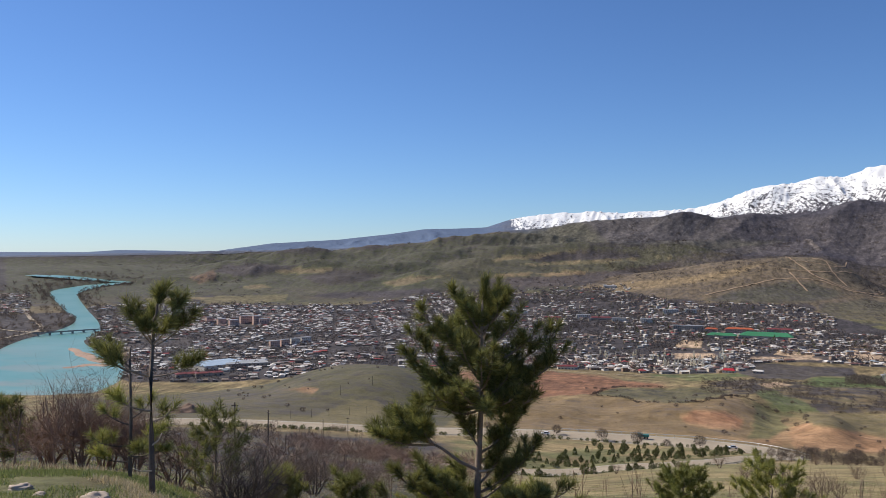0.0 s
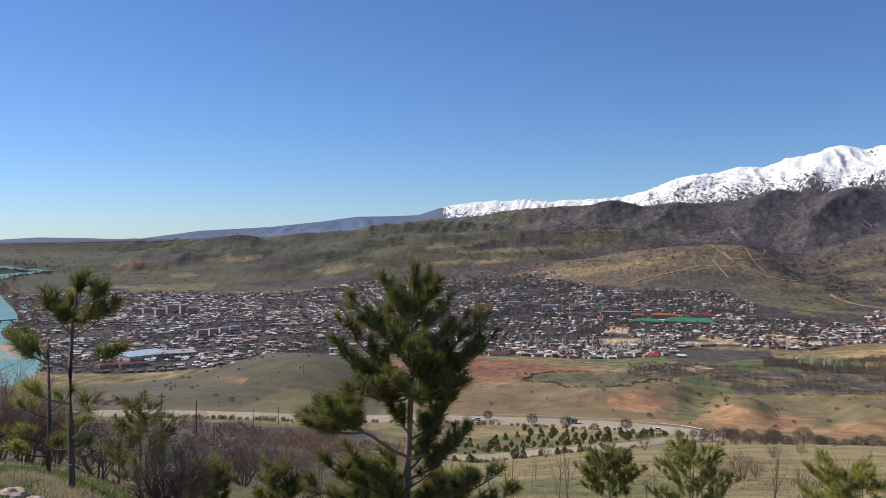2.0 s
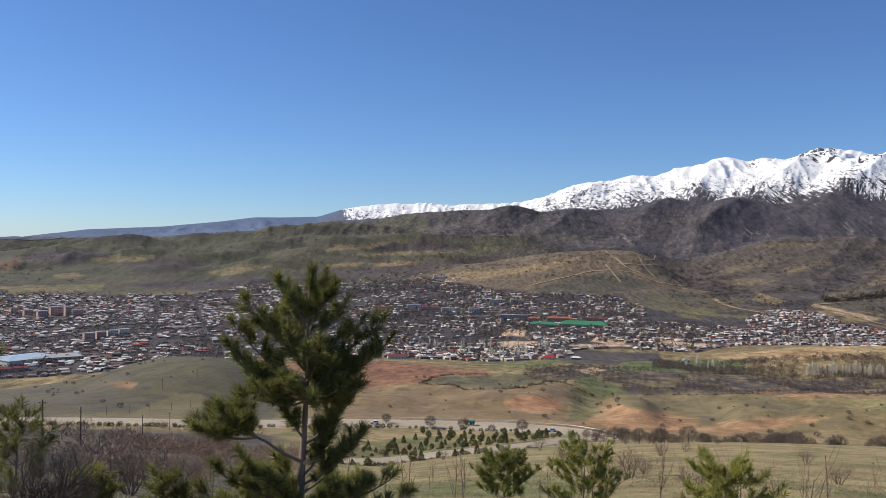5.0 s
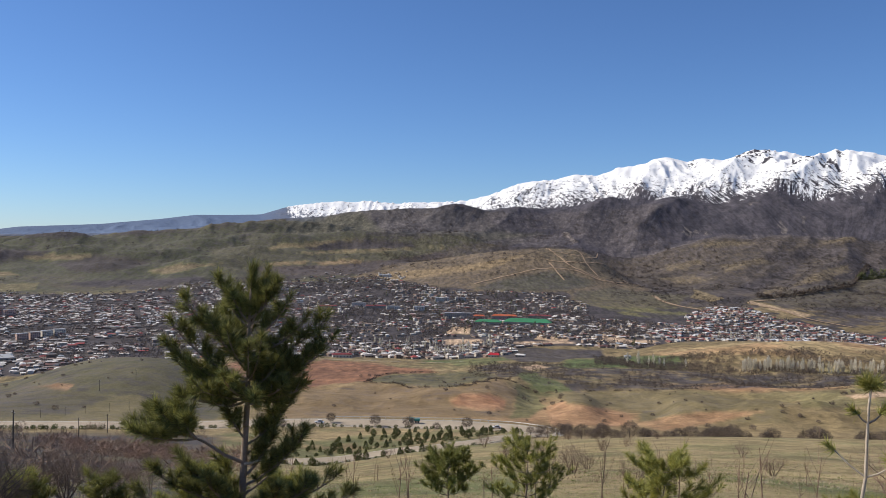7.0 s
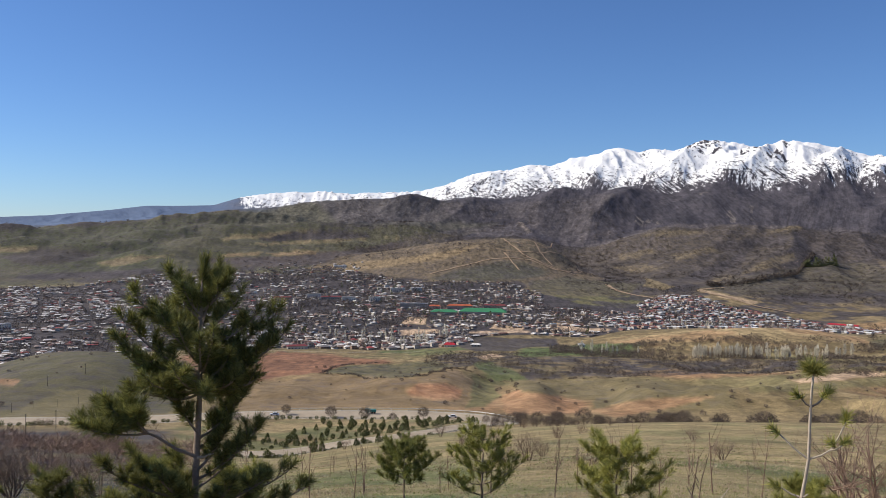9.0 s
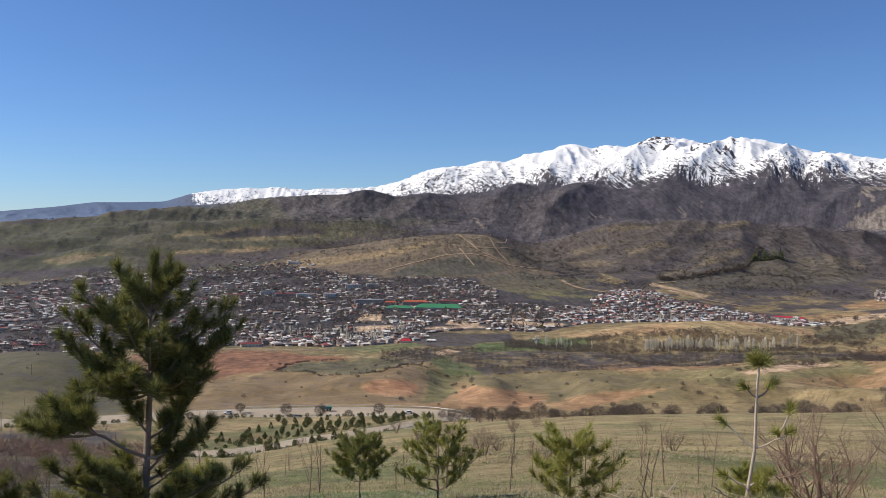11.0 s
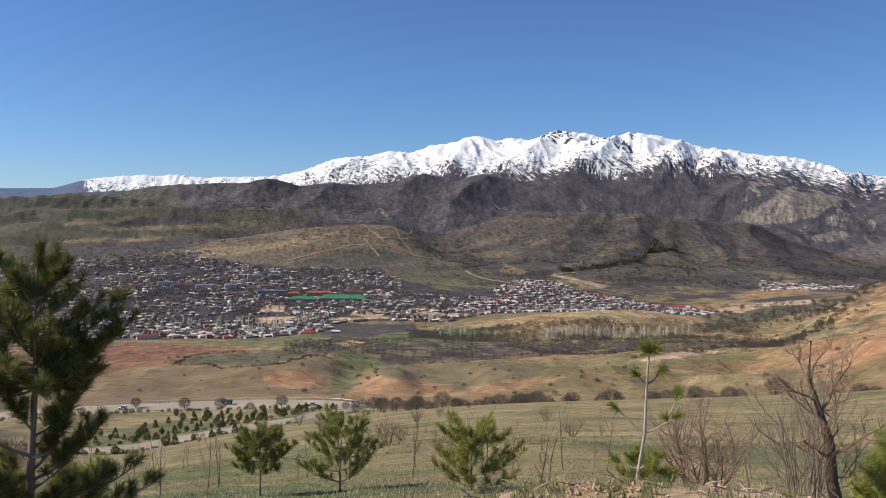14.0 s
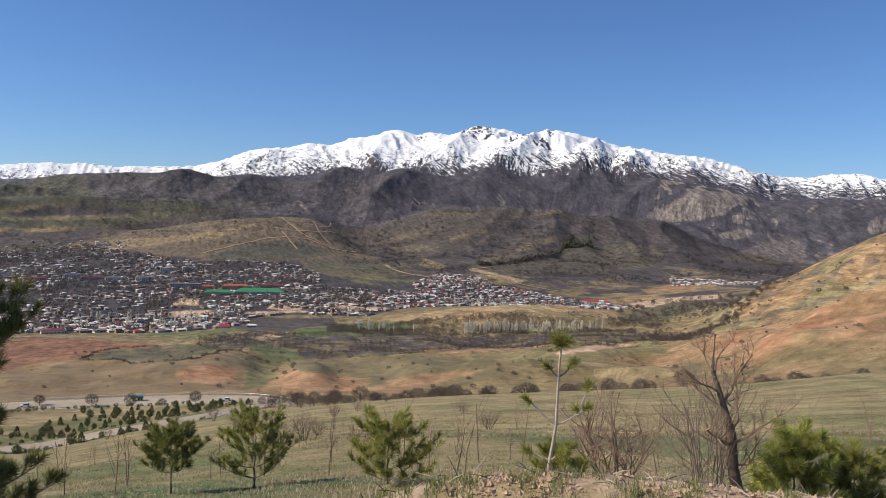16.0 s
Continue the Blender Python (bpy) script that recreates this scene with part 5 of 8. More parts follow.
# ---- plants ----
class Soup:
    """Gathers points and faces for one mesh."""

    def __init__(self):
        self.v, self.f = [], []

    def tube(self, path, radii, sides=6):
        path = [Vector(p) for p in path]
        first = len(self.v)
        for i, p in enumerate(path):
            d = (path[min(i + 1, len(path) - 1)] - path[max(i - 1, 0)]).normalized()
            q = d.to_track_quat("Z", "Y")
            for k in range(sides):
                w = 2 * math.pi * k / sides
                self.v.append(p + q @ Vector((math.cos(w), math.sin(w), 0)) * radii[i])
        for i in range(len(path) - 1):
            for k in range(sides):
                n = (k + 1) % sides
                self.f.append((first + i * sides + k, first + i * sides + n, first + (i + 1) * sides + n, first + (i + 1) * sides + k))
        self.f.append(tuple(first + (len(path) - 1) * sides + k for k in range(sides)))

    def add(self, verts, faces):
        first = len(self.v)
        self.v += [tuple(p) for p in verts]
        self.f += [tuple(first + i for i in f) for f in faces]

    def data(self):
        return [tuple(p) for p in self.v], [], self.f


def foliage_material(name, dark, light, rough=0.6, translucent=0.3):
    m, nt, b = material(name, rough)
    rnd = node(nt, "ShaderNodeNewGeometry").outputs["Random Per Island"]
    obj = node(nt, "ShaderNodeObjectInfo").outputs["Random"]
    c = mixed(nt, rnd, dark, light)
    c = scaled(nt, c, remap(nt, obj, 0, 1, 0.8, 1.25))
    nt.links.new(c, b.inputs["Base Color"])
    b.inputs["Specular IOR Level"].default_value = 0.35
    if translucent:
        thin, both = node(nt, "ShaderNodeBsdfTranslucent"), node(nt, "ShaderNodeMixShader", {0: translucent})
        nt.links.new(c, thin.inputs["Color"])
        nt.links.new(b.outputs[0], both.inputs[1])
        nt.links.new(thin.outputs[0], both.inputs[2])
        nt.links.new(both.outputs[0], nt.nodes["Material Output"].inputs["Surface"])
    return m


BARK = plain("grey-brown pine bark", (0.29, 0.22, 0.165), 0.9, 0.45, 30, relief_m=0.006)
PALE_BARK = plain("pale peeled bark", (0.50, 0.41, 0.31), 0.85, 0.35, 40, relief_m=0.003)
TWIG = plain("bare grey-brown twigs", (0.25, 0.182, 0.13), 0.9, 0.4, 20, random_amount=0.25)
RED_TWIG = plain("reddish bare twigs", (0.29, 0.19, 0.135), 0.9, 0.4, 20, random_amount=0.2)
GNARLED = plain("brown gnarled bark", (0.16, 0.11, 0.078), 0.95, 0.5, 25, relief_m=0.008)
ORCHARD_TWIG = plain("tan orchard twigs", (0.30, 0.20, 0.13), 0.9, 0.4, 20)
DARK_BARK = plain("dark gnarled bark", (0.14, 0.11, 0.09), 0.95, 0.5, 25, relief_m=0.008)
NEEDLES = foliage_material("dark pine needles", (0.066, 0.076, 0.022), (0.37, 0.35, 0.105))
MID_NEEDLES = foliage_material("olive pine needles", (0.10, 0.115, 0.03), (0.40, 0.38, 0.11))
LIGHT_NEEDLES = foliage_material("yellowish pine needles", (0.16, 0.175, 0.04), (0.50, 0.46, 0.13))
BRIGHT_NEEDLES = foliage_material("fresh bright pine needles", (0.20, 0.23, 0.045), (0.58, 0.56, 0.14))
FAR_NEEDLES = foliage_material("distant conifer green", (0.075, 0.085, 0.03), (0.17, 0.175, 0.065))
FAR_TWIGS = foliage_material("distant bare crowns", (0.085, 0.066, 0.053), (0.21, 0.165, 0.13), 0.95)
HILL_TWIGS = foliage_material("bare hill scrub", (0.05, 0.041, 0.037), (0.115, 0.094, 0.08), 0.95)
TOWN_TWIGS = foliage_material("bare town trees", (0.085, 0.072, 0.068), (0.20, 0.17, 0.155), 0.95)
POPLAR = foliage_material("pale poplar twigs", (0.55, 0.50, 0.40), (0.80, 0.75, 0.62), 0.95)
GRASS = foliage_material("grass blades", (0.10, 0.135, 0.035), (0.31, 0.33, 0.11), 0.7)
STRAW = foliage_material("dry straw", (0.38, 0.30, 0.17), (0.66, 0.55, 0.36), 0.8)


def needle_shoot(rng, base, tip, count, length, width, spread=1.0):
    """Needles round one shoot, as slim triangles: arrays of points and faces."""
    base, tip = np.array(base), np.array(tip)
    axis = tip - base
    al = np.linalg.norm(axis)
    d = axis / al
    s = np.cross(d, (0.3, 0.9, 0.2))
    s /= np.linalg.norm(s)
    q = np.cross(d, s)
    t = rng.random(count) ** 0.8
    w = rng.random(count) * 2 * np.pi
    lean = spread * (0.6 + 0.7 * rng.random(count)) * (1.25 - 0.7 * t)
    out = np.cos(w)[:, None] * s + np.sin(w)[:, None] * q
    way = np.cos(lean)[:, None] * d + np.sin(lean)[:, None] * out
    way[:, 2] -= 0.03
    p = base + axis * t[:, None]
    L = length * (0.7 + 0.5 * rng.random(count))[:, None]
    side = np.cross(way, rng.normal(size=(count, 3)))
    side /= np.linalg.norm(side, axis=1)[:, None] + 1e-9
    pts = np.stack([p - side * width / 2, p + side * width / 2, p + way * L], 1).reshape(-1, 3)
    return pts


class Needles:
    def __init__(self):
        self.rows = []

    def shoot(self, rng, base, tip, count, length, width, spread=1.0):
        self.rows.append(needle_shoot(rng, base, tip, count, length, width, spread))

    def mesh(self, name, mat, parent):
        v = np.concatenate(self.rows)
        mesh = grid_mesh(name, v, np.arange(len(v)).reshape(-1, 3))
        mesh.materials.append(mat)
        ob = new(name, mesh)
        ob.parent = parent
        return ob


def bough(rng, start, tip, rad, bark, needle_mat, tree, shoots, count, length, width, bare=0.35, shoot_len=0.2, sag=0.12):
    """One branch of a pine: a curved limb with needled shoots on its outer part."""
    start, tip = Vector(start), Vector(tip)
    ln = (tip - start).length
    ctrl = start.lerp(tip, 0.5) + Vector((0, 0, -sag * ln))
    path = [start * (1 - t) ** 2 + ctrl * 2 * t * (1 - t) + tip * t * t for t in np.linspace(0, 1, 7)]
    wood = Soup()
    wood.tube(path, [rad * (1 - 0.6 * t) for t in np.linspace(0, 1, 7)], 5)
    nd = Needles()
    end = (path[-1] - path[-2]).normalized()
    for i in range(shoots):
        t = 1.0 if i == 0 else bare + (1 - bare) * (i + rng.random() * 0.8) / shoots
        t = min(t, 1)
        k = min(int(t * 6), 5)
        p = path[k].lerp(path[k + 1], t * 6 - k)
        if i == 0:
            way = end + Vector((0, 0, 0.5))
        else:
            way = end * 0.55 + Vector(rng.normal(size=3)) * 0.5 + Vector((0, 0, 0.8))
        way = way.normalized() * shoot_len * (0.65 + 0.6 * rng.random())
        q = p + way
        wood.tube([p, p + way * 0.5, q], [rad * 0.45, rad * 0.35, rad * 0.2], 4)
        nd.shoot(rng, p + way * 0.15, q, count, length, width)
    limb = part("branch", wood.data(), bark, tree)
    nd.mesh("needles", needle_mat, limb)
    return limb


def stem(path, radii, bark, tree, sides=9, name="trunk"):
    s = Soup()
    s.tube(path, radii, sides)
    ob = part(name, s.data(), bark, tree)
    ob.data.shade_smooth()
    return ob


def pine(az, r, tall, seed, label, whorls=5, spread=0.5, needle_mat=None, shoots=6, count=70, length=0.13, width=0.006, clear=0.12, group="pines on the slope", tuft=0.2, trunk=0.022, lean=(0, 0)):
    """A young pine with whorls of upturned boughs."""
    rng = np.random.default_rng(seed)
    tree = new("pine_tree")
    tree.location = place(az, r) - Vector((0, 0, 0.03))
    n = 8
    path = [Vector((lean[0] * t + 0.02 * tall * rng.normal() * t, lean[1] * t + 0.02 * tall * rng.normal() * t, tall * t)) for t in np.linspace(0, 0.93, n)]
    stem(path, [trunk * tall * (1 - 0.8 * t) for t in np.linspace(0, 1, n)], BARK, tree)
    mat = needle_mat or NEEDLES
    for w in range(whorls):
        f = clear + (0.86 - clear) * w / max(1, whorls - 1)
        k = f / 0.93 * (n - 1)
        p = path[int(k)].lerp(path[min(int(k) + 1, n - 1)], k - int(k))
        number = 5 if w < whorls - 1 else 4
        reach = spread * tall * (1 - 0.55 * (f - clear) / (0.9 - clear)) * (0.85 if w == 0 else 1)
        for i in range(number):
            ang = 2 * math.pi * (i + 0.5 * rng.random()) / number + w * 0.9
            ln = reach * (0.75 + 0.45 * rng.random())
            tip = p + Vector((math.cos(ang) * ln, math.sin(ang) * ln, ln * (0.35 + 0.35 * rng.random())))
            bough(rng, p, tip, 0.35 * trunk * tall * (1 - 0.5 * f), BARK, mat, tree, shoots, count, length, width, 0.2, tuft)
    nd = Needles()
    for i in range(3):
        nd.shoot(rng, path[-1] - Vector((0, 0, 0.12 * tall * 0.5)), path[-1] + Vector((0.03 * rng.normal(), 0.03 * rng.normal(), 0.07 * tall)), count * 2, length, width, 0.6)
    nd.mesh("needles", mat, tree)
    return tagged(tree, label, "pine tree", group)


def limbs(rng, soup, p, way, length, rad, level, twist=0.35, forks=3, up=0.15, sides=5, shrink=0.66):
    """A bare limb that forks again and again."""
    n = 4 if level > 0 else 2
    path, radii = [p], [rad]
    d = way.normalized()
    for i in range(n):
        d = (d + Vector(rng.normal(size=3)) * twist * 0.5 + Vector((0, 0, up))).normalized()
        path.append(path[-1] + d * length / n)
        radii.append(rad * (1 - 0.55 * (i + 1) / n))
    soup.tube(path, radii, max(3, sides - 1))
    if level <= 0:
        return
    for i in range(forks):
        t = 0.3 + 0.7 * (i + rng.random() * 0.7) / forks
        k = min(int(t * n), n - 1)
        q = path[k].lerp(path[k + 1], t * n - k)
        side = Vector(rng.normal(size=3)).normalized()
        limbs(rng, soup, q, d * 0.75 + side * 0.8, length * shrink * (0.75 + 0.5 * rng.random()), radii[k] * 0.62, level - 1, twist, forks, up, sides - 1, shrink)


def bare_tree(az, r, tall, seed, label, stems=1, levels=3, rad=0.03, mat=None, twist=0.35, forks=3, up=0.12, fan=0.3, name="bare_tree", category="tree", group="bare trees and shrubs", first=0.55, shrink=0.66):
    rng = np.random.default_rng(seed)
    tree = new(name)
    tree.location = place(az, r) - Vector((0, 0, 0.04))
    for i in range(stems):
        s = Soup()
        ang = 2 * math.pi * i / max(1, stems) + rng.random()
        f = fan * (0.4 + 0.8 * rng.random()) if stems > 1 else 0.06
        base = Vector((math.cos(ang), math.sin(ang), 0)) * (0.05 * tall if stems > 1 else 0)
        if stems == 1:
            way, length = Vector((0.05 * math.cos(ang), 0.05 * math.sin(ang), 1)), tall * first
            limbs(rng, s, base, way, length, rad, 0, twist, forks, up, 6, shrink)
            for k in range(forks + 1 if levels > 0 else 0):
                t = 0.35 + 0.6 * (k + 0.5 * rng.random()) / (forks + 1)
                side = Vector((rng.normal(), rng.normal(), 0.3)).normalized()
                b = Soup()
                limbs(rng, b, base + way * length * t - side * 0.002, way * 0.75 + side * 0.8, length * shrink * (0.75 + 0.5 * rng.random()), rad * (1 - 0.55 * t) * 0.62, levels - 2, twist, 2, up, 5, shrink)
                part("branch", b.data(), mat or TWIG, tree)
            part("trunk", s.data(), mat or TWIG, tree)
            continue
        limbs(rng, s, base, Vector((math.cos(ang) * f, math.sin(ang) * f, 1)), tall * first * (0.8 + 0.4 * rng.random()), rad, levels, twist, forks, up, 6, shrink)
        part("stem" if stems > 1 else "trunk", s.data(), mat or TWIG, tree)
    return tagged(tree, label, category, group)


def crown_points(rng, count, size, radii, shape="round", slim=0.3):
    """A loose crown of small slivers with gaps: triangle points."""
    c = rng.normal(size=(count, 3))
    c /= np.linalg.norm(c, axis=1)[:, None]
    c *= (0.35 + 0.65 * rng.random((count, 1)) ** 0.6)
    if shape == "cone":
        h = rng.random(count) ** 1.25
        w = (1 - h) ** 0.62 * (0.55 + 0.45 * rng.random(count))
        ang = rng.random(count) * 2 * np.pi
        c = np.stack([np.cos(ang) * w, np.sin(ang) * w, h * 2 - 1], 1)
    c = c * np.array(radii)
    out = c / (np.linalg.norm(c, axis=1)[:, None] + 1e-6)
    d1 = rng.normal(size=(count, 3)) + out * 1.3 + np.array([0, 0, 0.6])
    d1 /= np.linalg.norm(d1, axis=1)[:, None]
    d2 = np.cross(d1, rng.normal(size=(count, 3)))
    d2 /= np.linalg.norm(d2, axis=1)[:, None]
    s = size * (0.6 + 0.8 * rng.random((count, 1)))
    return np.stack([c - d2 * s * slim, c + d2 * s * slim, c + d1 * s * 1.5], 1)


def tri_object(name, tris, mat, parent=None):
    v = tris.reshape(-1, 3)
    mesh = grid_mesh(name, v, np.arange(len(v)).reshape(-1, 3))
    mesh.materials.append(mat)
    ob = new(name, mesh)
    ob.parent = parent
    return ob


def far_tree(name, seed, tall, wide, mat, bark, count, size, shape, label, category, group, trunk_part=0.35, slim=0.3):
    """A tree for the middle distance: tapered trunk, forked limbs and a broken crown."""
    rng = np.random.default_rng(seed)
    tree = new(name)
    s = Soup()
    s.tube([(0, 0, -0.3), (0.02 * tall, 0, tall * 0.3), (0.0, 0.02 * tall, tall * 0.75)], [0.03 * tall, 0.022 * tall, 0.008 * tall], 5)
    for i in range(4):
        w = i * 1.6 + rng.random()
        h = tall * (trunk_part + 0.1 * i)
        s.tube([(0, 0, h), (math.cos(w) * wide * 0.4, math.sin(w) * wide * 0.4, h + 0.2 * tall)], [0.012 * tall, 0.004 * tall], 3)
    part("trunk", s.data(), bark, tree)
    tris = crown_points(rng, count, size, (wide / 2, wide / 2, tall * (1 - trunk_part * 0.6) / 2), shape, slim)
    tris[:, :, 2] += tall * (0.5 + trunk_part * 0.3)
    tri_object("crown", tris, mat, tree)
    return tagged(tree, label, category, group)


def scatter_copies(proto, spots, scales):
    """Copies of one tree at (compass angle, distance) spots; the first spot takes the original."""
    for i, (az, r) in enumerate(spots):
        p = place(az, r)
        m = Matrix.Translation(p) @ Matrix.Rotation(i * 2.4, 4, "Z")
        if i == 0:
            proto.matrix_basis = m
            ob = proto
        else:
            ob = copy_thing(proto, m)
        ob.scale = (scales[i],) * 3


def strewn(name, mats, spots, tall, wide, count, size, label, category, seed, shape="round", trunk=True, slim=0.3):
    """Very many far trees or shrubs, in one mesh."""
    rng = np.random.default_rng(seed)
    base = [crown_points(rng, count, size, (wide / 2, wide / 2, tall * 0.42), shape, slim) for _ in range(6)]
    out = []
    x = spots[:, 1] * np.sin(np.radians(spots[:, 0]))
    y = spots[:, 1] * np.cos(np.radians(spots[:, 0]))
    z = height(x, y)
    k = rng.integers(0, 6, len(spots))
    sc = 0.45 + 1.15 * rng.random(len(spots)) ** 1.6
    for i in range(len(spots)):
        t = base[k[i]] * sc[i]
        out.append(t + np.array([x[i], y[i], z[i] + tall * 0.5 * sc[i]]))
        if trunk:
            w = 0.03 * tall * sc[i]
            out.append(np.array([[[x[i] - w, y[i], z[i] - 0.3], [x[i] + w, y[i], z[i] - 0.3], [x[i], y[i], z[i] + tall * 0.7 * sc[i]]]]))
    return tagged(tri_object(name, np.concatenate(out), mats), label, category, kind="stuff")


def spots_in(rng, n, a0, a1, r0, r1, keep=None):
    a = a0 + (a1 - a0) * rng.random(n)
    r = np.sqrt(r0 ** 2 + (r1 ** 2 - r0 ** 2) * rng.random(n))
    ok = np.ones(n, bool) if keep is None else keep(a, r)
    return np.stack([a[ok], r[ok]], 1)


# ---- the town ----
def picked_material(name, stops, rough, by_object):
    """A paint picked from a few by chance, piece by piece, with grime."""
    m, nt, b = material(name, rough)
    ramp = nt.nodes.new("ShaderNodeValToRGB")
    ramp.color_ramp.interpolation = "CONSTANT"
    el = ramp.color_ramp.elements
    for i, (pos, colour) in enumerate(stops):
        stop = el[i] if i < 2 else el.new(pos)
        stop.position, stop.color = pos, (*colour, 1)
    src = node(nt, "ShaderNodeObjectInfo").outputs["Random"] if by_object else node(nt, "ShaderNodeNewGeometry").outputs["Random Per Island"]
    nt.links.new(src, ramp.inputs["Fac"])
    grime = noise_node(nt, 0.35, 4, 0.6)
    nt.links.new(scaled(nt, ramp.outputs["Color"], remap(nt, grime, 0.3, 0.7, 0.7, 1.15)), b.inputs["Base Color"])
    return m


ROOFS = [(0.0, (0.70, 0.64, 0.57)), (0.24, (0.38, 0.34, 0.30)), (0.36, (0.20, 0.18, 0.17)), (0.50, (0.12, 0.10, 0.09)), (0.66, (0.20, 0.10, 0.08)),
         (0.77, (0.30, 0.22, 0.17)), (0.88, (0.28, 0.31, 0.33)), (0.91, (0.78, 0.73, 0.66)), (0.97, (0.36, 0.08, 0.07))]
WALLS = [(0.0, (0.46, 0.37, 0.28)), (0.3, (0.60, 0.52, 0.42)), (0.5, (0.32, 0.225, 0.16)), (0.7, (0.42, 0.30, 0.22)), (0.88, (0.72, 0.66, 0.57))]
ROOF_ANY, WALL_ANY = picked_material("sheet roofs", ROOFS, 0.6, False), picked_material("plastered walls", WALLS, 0.9, False)
ROOF_ONE, WALL_ONE = picked_material("sheet roof", ROOFS, 0.6, True), picked_material("plastered wall", WALLS, 0.9, True)
VILLAGE_ROOFS = [(0.0, (0.60, 0.59, 0.57)), (0.22, (0.30, 0.29, 0.28)), (0.38, (0.25, 0.12, 0.095)), (0.58, (0.32, 0.13, 0.105)), (0.70, (0.22, 0.16, 0.13)), (0.9, (0.66, 0.64, 0.60))]
ROOF_VILLAGE = picked_material("village sheet roofs", VILLAGE_ROOFS, 0.6, False)
GLASS = plain("dark window glass", (0.045, 0.05, 0.06), 0.2, 0.2, 1.0)
DOOR = plain("painted door", (0.16, 0.11, 0.07), 0.7, 0.3, 2.0)

BLUFFS = [(-1.7, 1.7, 1500, 1600), (3.3, 8.2, 1470, 1545), (9.3, 13.7, 1515, 1610)]


def in_town(a, r):
    inside = (r > np.interp(a, TOWN_NEAR[:, 0], TOWN_NEAR[:, 1])) & (r < np.interp(a, TOWN_FAR[:, 0], TOWN_FAR[:, 1])) & (a > -41.5) & (a < 31)
    for a0, a1, r0, r1 in BLUFFS:
        inside &= ~((a > a0) & (a < a1) & (r > r0) & (r < r1))
    inside &= ~((a > 8.5) & (a < 15) & (r > 1950) & (r < 2300))
    x, y = r * np.sin(np.radians(a)), r * np.cos(np.radians(a))
    return inside & (river_bed(x, y) < 0.02)


def blocks():
    """House plots along streets that run in a slightly crooked grid."""
    rng = np.random.default_rng(5)
    gx, gy = np.meshgrid(np.arange(-2000, 1500, 12.2), np.arange(300, 2900, 12.6), indexing="ij")
    street = ((np.arange(gx.shape[0]) % 8 == 0)[:, None]) | ((np.arange(gx.shape[1]) % 3 == 2)[None, :] & (rng.random(gx.shape[1]) < 0.5)[None, :])
    ang = radians(24)
    x = gx * math.cos(ang) - (gy - 1500) * math.sin(ang) + rng.normal(size=gx.shape) * 3
    y = 1500 + gx * math.sin(ang) + (gy - 1500) * math.cos(ang) + rng.normal(size=gx.shape) * 3
    x, y, street = x.ravel(), y.ravel(), street.ravel()
    a, r = np.degrees(np.arctan2(x, y)), np.hypot(x, y)
    dense = np.where(a < -14, 0.95, 0.66) - 0.16 * ((a > -12) & (a < 9) & (r > 1650)) + 0.15 * (a > 12)
    clump = np.where(a > 13, 1, fbm(x / 120, y / 120, 3, 101))
    ok = in_town(a, r) & ~street & (rng.random(len(x)) < dense * step(0.30, 0.48, clump))
    far_village = (a > 32.5) & (a < 39.6) & (r > 2260) & (r < 2600) & (rng.random(len(x)) < 0.8)
    hill_side = (a > -10) & (a < -4) & (r > 2700) & (r < 2900) & (rng.random(len(x)) < 0.12)
    west_bank = (a < -43.8) & (a > -50) & (r > 2500) & (r < 3000) & (rng.random(len(x)) < 0.6)
    ok |= far_village | hill_side | west_bank
    return x[ok], y[ok], a[ok], r[ok], ang + (rng.random(ok.sum()) < 0.4) * math.pi / 2 + rng.normal(size=ok.sum()) * 0.06, rng


def turned(x, y, ang, lx, ly):
    return x + lx * np.cos(ang) - ly * np.sin(ang), y + lx * np.sin(ang) + ly * np.cos(ang)


